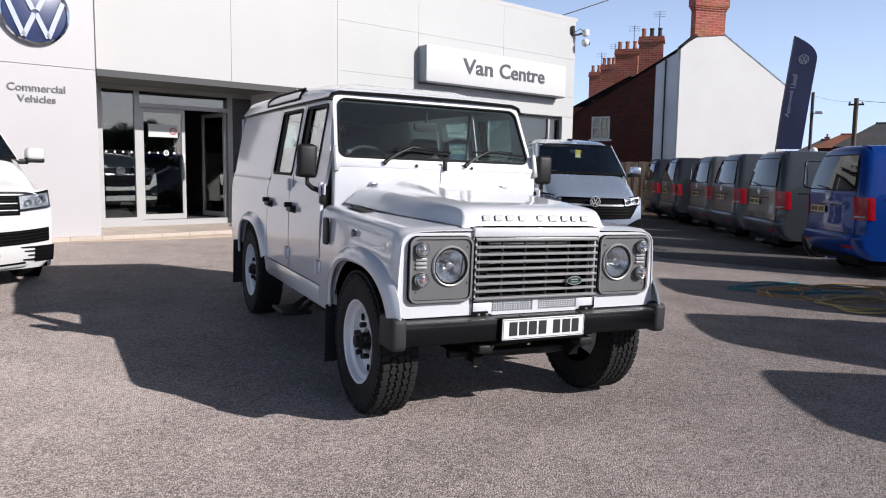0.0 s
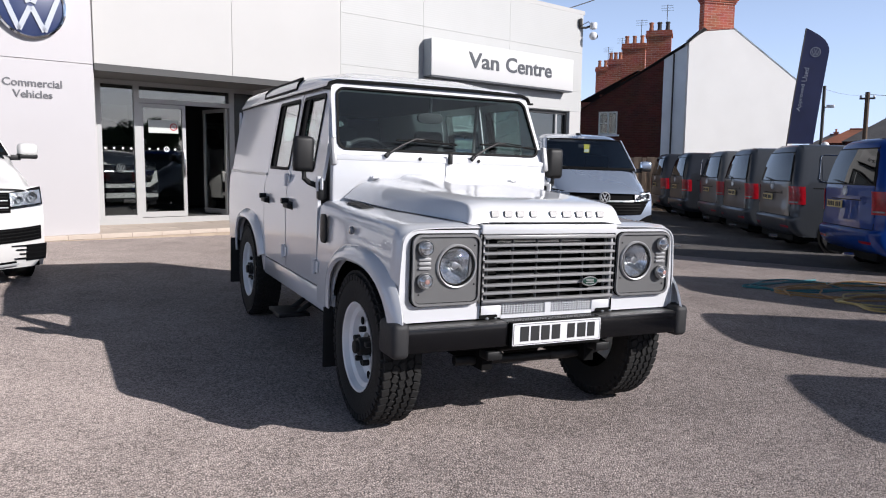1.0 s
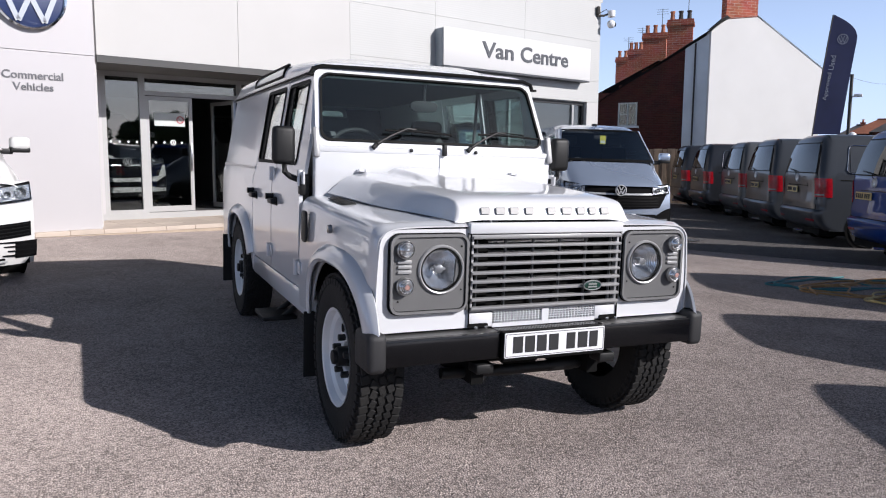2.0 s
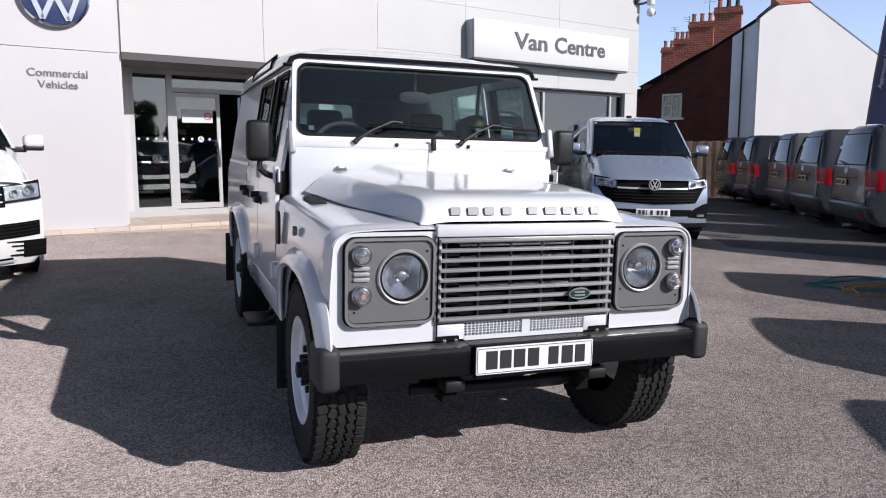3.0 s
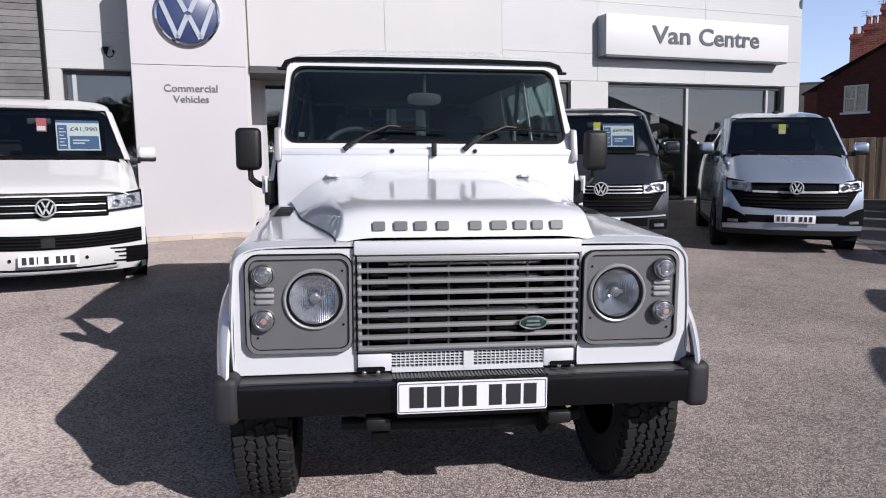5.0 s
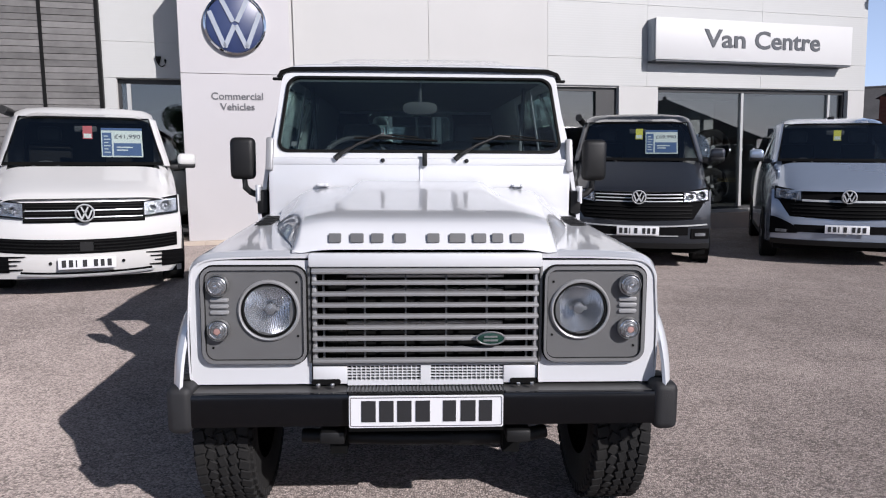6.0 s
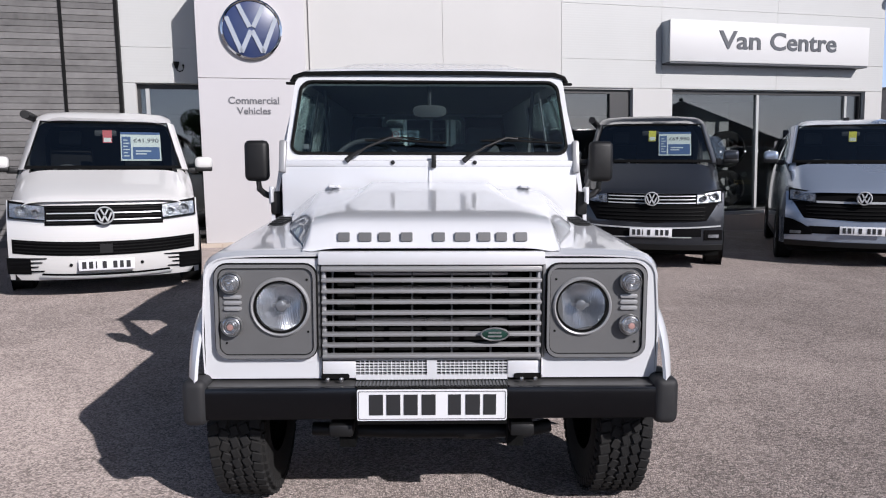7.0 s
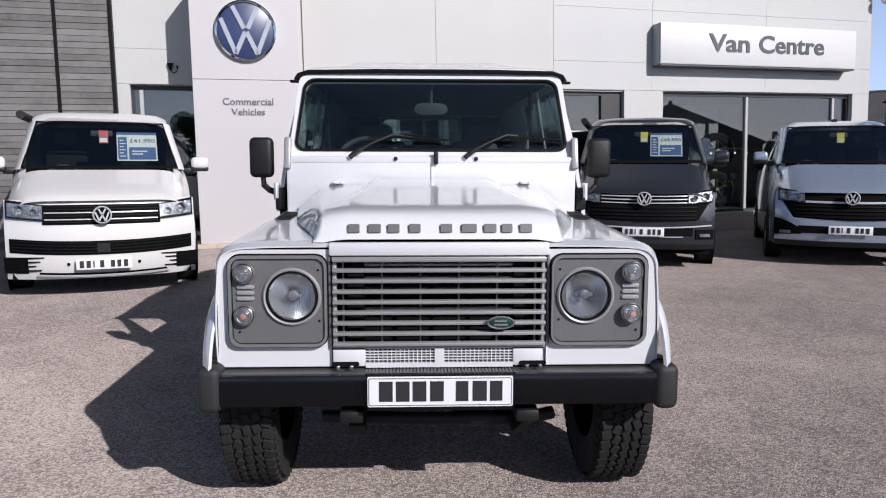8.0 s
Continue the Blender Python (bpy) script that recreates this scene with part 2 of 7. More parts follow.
M = dict(
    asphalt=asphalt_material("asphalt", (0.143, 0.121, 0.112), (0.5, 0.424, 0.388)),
    dark_tarmac=asphalt_material("dark_tarmac", (0.045, 0.041, 0.04), (0.185, 0.17, 0.163)),
    paving=material("paving", (0.52, 0.44, 0.37), 0.85, vary=0.2, scale=6.0, bump=0.2, bump_scale=80, each=0.4),
    joint=material("joint", (0.42, 0.34, 0.26), 0.95, vary=0.2, scale=10, bump=0.2),
    cladding=material("cladding", (0.448, 0.44, 0.428), 0.55, vary=0.05, scale=1.2, bump=0.03, bump_scale=8),
    white_panel=material("white_panel", (0.457, 0.44, 0.449), 0.42, vary=0.04, scale=0.8, rough_vary=0.1),
    grey_slat=material("grey_slat", (0.15, 0.144, 0.14), 0.7, vary=0.55, scale=12.0, bump=0.3, bump_scale=50, each=0.5),
    dark_frame=material("dark_frame", (0.022, 0.022, 0.023), 0.45, vary=0.15, scale=5),
    pale_frame=material("pale_frame", (0.4, 0.4, 0.395), 0.4, metal=0.2, vary=0.06, scale=6),
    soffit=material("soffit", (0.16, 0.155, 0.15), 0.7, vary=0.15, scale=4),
    shop_glass=glass("shop_glass", (0.62, 0.65, 0.65), ior=2.15, shine=(0.86, 0.86, 0.84)),
    # near-black: the shade of the unlit rooms is in this colour
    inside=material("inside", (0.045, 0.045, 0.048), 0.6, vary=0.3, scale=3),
    inside_floor=material("inside_floor", (0.16, 0.158, 0.155), 0.3, vary=0.15, scale=3),
    sign_grey=material("sign_grey", (0.3, 0.33, 0.36), 0.45, vary=0.08, scale=4),
    letter_dark=material("letter_dark", (0.06, 0.065, 0.075), 0.5, vary=0.1, scale=10),
    letter_grey=material("letter_grey", (0.12, 0.12, 0.13), 0.5, vary=0.1, scale=10),
    emblem_blue=material("emblem_blue", (0.02, 0.035, 0.11), 0.35, coat=0.4, vary=0.2, scale=5),
    emblem_silver=material("emblem_silver", (0.42, 0.44, 0.47), 0.25, metal=0.6, coat=0.4, vary=0.08, scale=6),
    chrome=material("chrome", (0.78, 0.79, 0.8), 0.12, metal=1.0, rough_vary=0.06, scale=20),
    brushed=material("brushed", (0.5, 0.5, 0.5), 0.35, metal=0.9, rough_vary=0.15, scale=40),
    car_white=material("car_white", (0.625, 0.632, 0.652), 0.38, coat=1.0, vary=0.03, scale=1.5, rough_vary=0.06, coat_rough=0.07),
    van_white=material("van_white", (0.64, 0.63, 0.615), 0.33, coat=0.9, vary=0.03, scale=1.5, rough_vary=0.06),
    van_dark=material("van_dark", (0.035, 0.038, 0.046), 0.34, metal=0.5, coat=0.8, vary=0.1, scale=2, spec=0.4),
    van_silver=material("van_silver", (0.44, 0.51, 0.63), 0.27, metal=0.6, coat=1.0, vary=0.06, scale=2),
    van_grey=material("van_grey", (0.05, 0.055, 0.063), 0.3, metal=0.1, coat=0.5, vary=0.1, scale=2, spec=0.25, coat_rough=0.02),
    van_pale=material("van_pale", (0.09, 0.095, 0.102), 0.32, metal=0.1, coat=0.5, vary=0.1, scale=2, spec=0.25, coat_rough=0.02),
    van_blue=material("van_blue", (0.003, 0.034, 0.2), 0.35, coat=0.7, vary=0.1, scale=2, spec=0.15, coat_rough=0.02),
    black_plastic=material("black_plastic", (0.009, 0.009, 0.0095), 0.5, vary=0.3, scale=12, bump=0.12, bump_scale=260, spec=0.35),
    bumper_black=material("bumper_black", (0.003, 0.003, 0.004), 0.14, vary=0.2, scale=6, spec=0.5, rough_vary=0.06),
    cap_plastic=material("cap_plastic", (0.022, 0.022, 0.024), 0.6, vary=0.25, scale=14, bump=0.15, bump_scale=300, spec=0.4),
    rubber=material("rubber", (0.011, 0.011, 0.0115), 0.8, vary=0.35, scale=14, bump=0.25, bump_scale=120, second=(0.019, 0.018, 0.017), spec=0.3),
    seal=material("seal", (0.005, 0.005, 0.005), 0.6, vary=0.2, scale=10, spec=0.12),
    grey_plastic=material("grey_plastic", (0.14, 0.14, 0.141), 0.42, metal=0.2, vary=0.12, scale=7, bump=0.05, bump_scale=220),
    rim_grey=material("rim_grey", (0.2, 0.2, 0.202), 0.38, metal=0.3, vary=0.1, scale=8),
    # lighter grey that carries the reflected sheen of the bumper's top
    flange_sheen=material("flange_sheen", (0.075, 0.074, 0.073), 0.42, vary=0.4, scale=9, spec=0.5),
    grille_grey=material("grille_grey", (0.34, 0.34, 0.345), 0.36, metal=0.3, vary=0.1, scale=8),
    wheel_silver=material("wheel_silver", (0.82, 0.83, 0.84), 0.35, metal=0.1, vary=0.15, scale=8),
    alloy=material("alloy", (0.4, 0.4, 0.41), 0.3, metal=0.8, vary=0.15, scale=8),
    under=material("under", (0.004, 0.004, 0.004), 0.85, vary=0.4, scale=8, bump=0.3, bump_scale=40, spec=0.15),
    cabin=material("cabin", (0.03, 0.031, 0.034), 0.75, vary=0.2, scale=9),
    cabin_grey=material("cabin_grey", (0.11, 0.11, 0.115), 0.8, vary=0.2, scale=9),
    car_glass=glass("car_glass", (0.78, 0.87, 0.86), ior=1.68),
    side_glass=glass("side_glass", (0.78, 0.88, 0.86), ior=2.6),
    van_glass=glass("van_glass", (0.76, 0.84, 0.83), ior=2.3),
    tail_glass=glass("tail_glass", (0.03, 0.035, 0.038), ior=1.5),
    tint_glass=glass("tint_glass", (0.02, 0.024, 0.026)),
    lens=glass("lens", (0.95, 0.96, 0.97), ior=1.35),
    red_lens=material("red_lens", (0.36, 0.004, 0.012), 0.3, coat=0.5, vary=0.5, scale=30, spec=0.3),
    amber_lens=material("amber_lens", (0.4, 0.24, 0.215), 0.2, coat=0.9, vary=0.3, scale=40),
    clear_lens=material("clear_lens", (0.22, 0.225, 0.24), 0.25, metal=0.3, coat=1.0, vary=0.6, scale=60, bump=0.3, bump_scale=200),
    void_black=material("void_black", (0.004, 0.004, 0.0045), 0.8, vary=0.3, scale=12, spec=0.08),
    lamp_silver=material("lamp_silver", (0.5, 0.51, 0.53), 0.25, metal=0.75, vary=0.7, scale=70, bump=0.9, bump_scale=75),
    stand_grey=material("stand_grey", (0.4, 0.4, 0.4), 0.6, vary=0.1, scale=5),
    side_lens=material("side_lens", (0.6, 0.61, 0.63), 0.16, metal=0.85, coat=1.0, vary=0.4, scale=70),
    sign_white=material("sign_white", (0.55, 0.545, 0.54), 0.5, vary=0.03, scale=0.8),
    badge_silver=material("badge_silver", (0.55, 0.56, 0.57), 0.3, metal=0.25, coat=0.5, vary=0.1, scale=40),
    ribbed=ribbed_material(),
    reflector=fluted_material(),
    plate_white=material("plate_white", (0.72, 0.72, 0.74), 0.4, vary=0.03, scale=6),
    plate_yellow=material("plate_yellow", (0.5, 0.4, 0.16), 0.4, vary=0.05, scale=6),
    plate_black=material("plate_black", (0.02, 0.02, 0.022), 0.5),
    green_badge=material("green_badge", (0.006, 0.038, 0.026), 0.3, coat=0.8, vary=0.3, scale=60),
    render_white=material("render_white", (0.6, 0.595, 0.585), 0.9, vary=0.06, scale=1.0, bump=0.15, bump_scale=30),
    render_grey=material("render_grey", (0.66, 0.7, 0.73), 0.9, vary=0.12, scale=2.0, bump=0.1, bump_scale=30),
    brick_red=brick_material("brick_red", (0.5, 0.16, 0.1), (0.36, 0.095, 0.06), (0.6, 0.47, 0.4), 1.5),
    # red brick with the shaded side's tone already in its colour
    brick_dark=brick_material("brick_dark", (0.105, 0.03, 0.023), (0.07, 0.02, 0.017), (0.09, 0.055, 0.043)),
    slate=material("slate", (0.07, 0.068, 0.07), 0.75, vary=0.3, scale=5, bump=0.3, bump_scale=25),
    roof_tile=material("roof_tile", (0.24, 0.085, 0.045), 0.85, vary=0.35, scale=4, bump=0.3, bump_scale=25),
    clay=material("clay", (0.36, 0.14, 0.08), 0.9, vary=0.3, scale=8),
    pot_black=material("pot_black", (0.04, 0.035, 0.035), 0.8),
    fence_wood=material("fence_wood", (0.31, 0.23, 0.165), 0.9, vary=0.4, scale=5, bump=0.3, bump_scale=40, each=0.35),
    flag_blue=material("flag_blue", (0.008, 0.014, 0.066), 0.75, vary=0.25, scale=3),
    flag_white=material("flag_white", (0.25, 0.27, 0.33), 0.75),
    pole_dark=material("pole_dark", (0.05, 0.045, 0.04), 0.7, vary=0.2, scale=5),
    hose_teal=material("hose_teal", (0.05, 0.2, 0.23), 0.55, vary=0.3, scale=10),
    hose_orange=material("hose_orange", (0.45, 0.26, 0.1), 0.55, vary=0.3, scale=10),
    hose_yellow=material("hose_yellow", (0.66, 0.5, 0.2), 0.55, vary=0.3, scale=10),
    card_white=material("card_white", (0.5, 0.53, 0.51), 0.5, vary=0.03, scale=5),
    card_blue=material("card_blue", (0.05, 0.09, 0.2), 0.5, vary=0.1, scale=5),
    tag_yellow=material("tag_yellow", (0.5, 0.46, 0.05), 0.5, vary=0.05, scale=5),
    tag_red=material("tag_red", (0.36, 0.04, 0.05), 0.5, vary=0.05, scale=5),
    leaf=material("leaf", (0.05, 0.085, 0.025), 0.8, vary=0.5, scale=3),
    bark=material("bark", (0.12, 0.085, 0.06), 0.95, vary=0.3, scale=6, bump=0.4, bump_scale=20),
    cctv_white=material("cctv_white", (0.75, 0.75, 0.75), 0.4, vary=0.05, scale=10),
    steel=material("steel", (0.5, 0.5, 0.5), 0.3, metal=1.0, rough_vary=0.2, scale=20),
)


# ---- builders ----
def part(name, bm, mat, parent=None, label="", smooth=True):
    """Links a bmesh as one mesh object, under a thing or a part."""
    me = bpy.data.meshes.new(name)
    bmesh.ops.recalc_face_normals(bm, faces=bm.faces)
    bm.to_mesh(me)
    bm.free()
    me.materials.append(M[mat])
    if smooth:
        me.shade_smooth()
        me.set_sharp_from_angle(angle=radians(32))
    ob = new(name, me)
    if parent is not None:
        ob.parent = parent
    if label:
        tagged(ob, label)
    return ob


def thing(name, label, category, m=None, group="", kind=""):
    ob = new(name)
    ob.matrix_basis = m or Matrix()
    ob.empty_display_size = 0.2
    return tagged(ob, label, category, group, kind)


def setting(name, bm, mat, label, smooth=False, m=None):
    ob = part(name, bm, mat, None, label, smooth)
    if m is not None:
        ob.matrix_basis = m
    ob["kind"] = "structure"
    return ob


def put(bm, m):
    bmesh.ops.transform(bm, matrix=m, verts=bm.verts)
    return bm


def merge(*many):
    """Joins bmeshes of one part."""
    whole = bmesh.new()
    for b in many:
        me = bpy.data.meshes.new("m")
        b.to_mesh(me)
        b.free()
        whole.from_mesh(me)
        bpy.data.meshes.remove(me)
    return whole


def box(x0, x1, y0, y1, z0, z1, bevel=0.0, seg=2):
    bm = bmesh.new()
    bmesh.ops.create_cube(bm, size=1)
    put(bm, Matrix.Translation(((x0 + x1) / 2, (y0 + y1) / 2, (z0 + z1) / 2)) @ Matrix.Diagonal((x1 - x0, y1 - y0, z1 - z0, 1)))
    if bevel:
        bmesh.ops.bevel(bm, geom=bm.edges[:], offset=bevel, segments=seg, profile=0.5, affect="EDGES", clamp_overlap=True)
    return bm


def prism(points, depth, bevel=0.0, seg=2):
    """A plate: the outline (x, z), front at y = 0, back at y = depth."""
    bm = bmesh.new()
    f = bm.faces.new([bm.verts.new((x, 0, z)) for x, z in points])
    bm.normal_update()
    back = bmesh.ops.extrude_face_region(bm, geom=[f])
    bmesh.ops.translate(bm, vec=(0, depth, 0), verts=[v for v in back["geom"] if isinstance(v, bmesh.types.BMVert)])
    if bevel:
        bmesh.ops.bevel(bm, geom=bm.edges[:], offset=bevel, segments=seg, profile=0.5, affect="EDGES", clamp_overlap=True)
    return bm


def rounded(x0, x1, z0, z1, r, n=5):
    """Outline of a rounded rectangle."""
    out = []
    for cx, cz, a0 in ((x1 - r, z1 - r, 0), (x0 + r, z1 - r, 90), (x0 + r, z0 + r, 180), (x1 - r, z0 + r, 270)):
        for k in range(n + 1):
            a = radians(a0 + 90 * k / n)
            out.append((cx + r * math.cos(a), cz + r * math.sin(a)))
    return out


def ring_plate(outer, inner, depth, bevel=0.0):
    """A plate with a hole; both outlines have the same number of points."""
    bm = bmesh.new()
    rows = [[bm.verts.new((x, y, z)) for x, z in o] for o, y in ((outer, 0), (inner, 0), (inner, depth), (outer, depth))]
    n = len(outer)
    for a, b in ((0, 1), (1, 2), (2, 3), (3, 0)):
        for k in range(n):
            bm.faces.new((rows[a][k], rows[a][(k + 1) % n], rows[b][(k + 1) % n], rows[b][k]))
    return bm


def disc(r, depth, n=28, bevel=0.0, r2=None):
    """A cylinder along y, front at y = 0."""
    bm = bmesh.new()
    bmesh.ops.create_cone(bm, cap_ends=True, segments=n, radius1=r, radius2=r if r2 is None else r2, depth=depth)
    put(bm, Matrix.Translation((0, depth / 2, 0)) @ Matrix.Rotation(radians(-90), 4, "X"))
    if bevel:
        edges = [e for e in bm.edges if len(e.link_faces) == 2 and e.calc_face_angle(0) > 1]
        bmesh.ops.bevel(bm, geom=edges, offset=bevel, segments=2, profile=0.5, affect="EDGES", clamp_overlap=True)
    return bm


def tube(points, r, n=10, closed=False):
    """A round bar along a line of points."""
    bm = bmesh.new()
    pts = [Vector(p) for p in points]
    rows = []
    up = Vector((0.13, 0.21, 0.97))
    for k, p in enumerate(pts):
        a, b = pts[max(k - 1, 0)], pts[min(k + 1, len(pts) - 1)]
        d = (b - a).normalized()
        s = d.cross(up).normalized()
        t = s.cross(d)
        rows.append([bm.verts.new(p + r * (math.cos(2 * math.pi * j / n) * s + math.sin(2 * math.pi * j / n) * t)) for j in range(n)])
    for a, b in zip(rows, rows[1:]):
        for j in range(n):
            bm.faces.new((a[j], a[(j + 1) % n], b[(j + 1) % n], b[j]))
    bm.faces.new(rows[0])
    bm.faces.new(rows[-1])
    return bm


def lathe(profile, n=40, axis="X"):
    """Turns (along, radius) pairs about the x axis."""
    bm = bmesh.new()
    rows = [[bm.verts.new((a, r * math.cos(2 * math.pi * j / n), r * math.sin(2 * math.pi * j / n))) for j in range(n)] for a, r in profile]
    for a, b in zip(rows, rows[1:]):
        for j in range(n):
            bm.faces.new((a[j], a[(j + 1) % n], b[(j + 1) % n], b[j]))
    return bm


def sheet(f, us, vs, thick=0.0):
    """A grid through f(u, v), with thickness if given."""
    bm = bmesh.new()
    rows = [[bm.verts.new(f(u, v)) for v in vs] for u in us]
    for a, b in zip(rows, rows[1:]):
        for j in range(len(vs) - 1):
            bm.faces.new((a[j], a[j + 1], b[j + 1], b[j]))
    if thick:
        bm.normal_update()
        bmesh.ops.recalc_face_normals(bm, faces=bm.faces)
        bmesh.ops.solidify(bm, geom=bm.faces[:], thickness=thick)
    return bm


def span(a, b, n):
    return [a + (b - a) * k / n for k in range(n + 1)]


def text(words, height, depth, width=None, bold=0.012):
    """Letters as a mesh in the x-z plane, front at y = 0, from x = 0."""
    c = bpy.data.curves.new("t", "FONT")
    c.body, c.size, c.extrude, c.resolution_u, c.offset = words, 1.0, 0.01, 3, bold
    ob = bpy.data.objects.new("t", c)
    scene.collection.objects.link(ob)
    bpy.context.view_layer.update()
    me = bpy.data.meshes.new_from_object(ob.evaluated_get(bpy.context.evaluated_depsgraph_get()))
    bm = bmesh.new()
    bm.from_mesh(me)
    bpy.data.objects.remove(ob)
    bpy.data.curves.remove(c)
    bpy.data.meshes.remove(me)
    xs, ys = [v.co.x for v in bm.verts], [v.co.y for v in bm.verts]
    k = height / (max(ys) - min(ys))
    kx = k if width is None else width / (max(xs) - min(xs))
    for v in bm.verts:
        v.co = Vector(((v.co.x - min(xs)) * kx, (0 if v.co.z > 0 else depth), (v.co.y - min(ys)) * k))
    return bm


def ground_z(x, y):
    return -0.02094 * min(max(x, -18), 30) + 0.01222 * min(max(y, -15), 30)


UP = Vector((0.02094, -0.01222, 1)).normalized()


def on_ground(x, y, turn=0.0):
    """Pose of a thing that stands on the sloping yard; its own +y axis points away from its front, turned by degrees."""
    d = Matrix.Rotation(radians(turn), 3, "Z") @ Vector((0, 1, 0))
    yy = (d - UP * d.dot(UP)).normalized()
    xx = yy.cross(UP)
    m = Matrix((xx, yy, UP)).transposed().to_4x4()
    m.translation = (x, y, ground_z(x, y))
    return m


def smooth_step(t):
    t = min(1.0, max(0.0, t))
    return t * t * (3 - 2 * t)


def lerp_table(rows, t):
    for (a, p), (b, q) in zip(rows, rows[1:]):
        if t <= b:
            k = max(0.0, (t - a) / (b - a))
            return p + (q - p) * k
    return rows[-1][1]


def both_sides(bm):
    """Adds the mirror image in x."""
    twin = bm.copy()
    put(twin, Matrix.Diagonal((-1, 1, 1, 1)))
    return merge(bm, twin)


# ---- ground ----
def ground_sheet():
    bm = bmesh.new()
    xs, ys = [-1500, -18, 30, 1500], [-1500, -15, 30, 1500]
    rows = [[bm.verts.new((x, y, ground_z(x, y))) for y in ys] for x in xs]
    for a, b in zip(rows, rows[1:]):
        for j in range(3):
            bm.faces.new((a[j], b[j], b[j + 1], a[j + 1]))
    return bm


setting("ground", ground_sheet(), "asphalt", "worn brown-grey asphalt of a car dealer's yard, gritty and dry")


def bay_sheet():
    """A thin layer of darker tarmac whose edge wanders a little."""
    rnd = random.Random(8)
    line = [Vector((6.75, 6.45)), Vector((9.2, 3.0)), Vector((12.6, -1.8)), Vector((30, 8)), Vector((30, 28)), Vector((13, 26)), Vector((9.6, 12.6)), Vector((7.6, 8.2))]
    edge = []
    for a, b in zip(line, line[1:] + line[:1]):
        for k in range(24):
            p = a.lerp(b, k / 24)
            edge.append((p.x + rnd.uniform(-0.02, 0.02), p.y + rnd.uniform(-0.02, 0.02)))
    bm = bmesh.new()
    top = [bm.verts.new((x, y, ground_z(x, y) + 0.004)) for x, y in edge]
    low = [bm.verts.new((x, y, ground_z(x, y) - 0.02)) for x, y in edge]
    bm.faces.new(top)
    for k in range(len(top)):
        bm.faces.new((top[k], top[k - 1], low[k - 1], low[k]))
    return bm


setting("pavement", bay_sheet(), "dark_tarmac", "darker tarmac under the row of parked vans")

drain = tagged(new("drain"), "narrow slotted iron drain grate set in the asphalt", "drain")
drain.matrix_basis = pose(7.6, 7.75, ground_z(7.6, 7.75) + 0.006, 0, 0, 30)
part("grate_frame", merge(box(-0.12, -0.1, -0.4, 0.4, 0, 0.008), box(0.1, 0.12, -0.4, 0.4, 0, 0.008), box(-0.1, 0.1, -0.4, -0.38, 0, 0.008), box(-0.1, 0.1, 0.38, 0.4, 0, 0.008)), "steel", drain, smooth=False)
for k in range(15):
    part("grate_bar", box(-0.1, 0.1, -0.36 + 0.05 * k, -0.335 + 0.05 * k, 0, 0.007), "steel", drain, smooth=False)
part("gully", box(-0.1, 0.1, -0.38, 0.38, 0.0, 0.003), "under", drain, smooth=False)

# ---- the dealer's building; its own x runs along the front, y into it ----
FRONT = pose(-2.779, 10.022, 0, 0, 0, 15.5)
FLOOR = 0.36


def wall(name, pieces, mat, label):
    return setting(name, merge(*[box(*p) for p in pieces]), mat, label, m=FRONT)


wall_front = wall("wall_front", [
    (-9.0, -2.1, 0.62, 0.9, 0.0, 5.4), (-2.1, -1.9, 0.62, 0.9, 0.0, 5.4), (-1.9, -0.85, 0.62, 0.9, 2.89, 5.4), (-0.85, -0.75, 0.3, 0.9, 0.0, 5.4), (-0.75, 0.9, 0.02, 0.3, 0.0, 5.4),
    (0.9, 4.3, 0.02, 0.3, 2.92, 5.4), (4.3, 4.6, 0.02, 0.3, 0.0, 5.4), (4.6, 7.07, 0.02, 0.3, 2.83, 5.4), (4.6, 7.07, 0.02, 0.3, 0.0, 0.36),
    (7.07, 7.95, 0.02, 0.3, 0.0, 5.4), (7.95, 12.72, 0.02, 0.3, 2.84, 5.4), (7.95, 12.72, 0.02, 0.3, 0.0, 0.36), (12.72, 13.18, 0.02, 0.3, 0.0, 5.4),
], "cladding", "white clad front wall of a van showroom with tall window openings")
wall("wall_side", [(12.88, 13.18, 0.3, 16, 0.0, 5.4), (-9.0, -8.7, 0.9, 16, 0.0, 5.4), (-9.0, 13.18, 15.7, 16, 0, 5.4)], "cladding", "white clad side and back walls of the showroom")
wall("showroom_roof", [(-0.85, 13.24, -0.02, 16.02, 5.4, 5.5), (-9.0, -0.85, 0.58, 16.02, 5.4, 5.5)], "cladding", "flat showroom roof with a pale metal edge trim")
wall("showroom_floor", [(-8.7, 0.9, 0.9, 15.7, 0.1, FLOOR - 0.01), (0.9, 4.3, 1.36, 15.7, 0.1, FLOOR - 0.01), (4.3, 12.88, 0.3, 15.7, 0.1, FLOOR - 0.01)], "inside_floor", "dark grey tiled showroom floor")
# ceiling and partitions are coloured as dark as the unlit room looks
wall("ceiling", [(-0.75, 12.88, 0.3, 15.7, 3.0, 3.1), (-8.7, -0.75, 0.9, 15.7, 3.0, 3.1)], "inside", "showroom ceiling with the unlit room's shade put into its colour")
wall("partition", [(-8.7, 12.88, 9.0, 9.1, FLOOR, 3.0), (4.35, 4.45, 0.3, 9.0, FLOOR, 3.0)], "inside", "inner partition walls of the showroom, indoor shade put into their colour")
wall("entrance_return", [(0.78, 0.9, 0.3, 1.3, 0.1, 3.0), (4.3, 4.42, 0.3, 1.3, 0.1, 3.0), ], "white_panel", "white return walls of the recessed entrance")
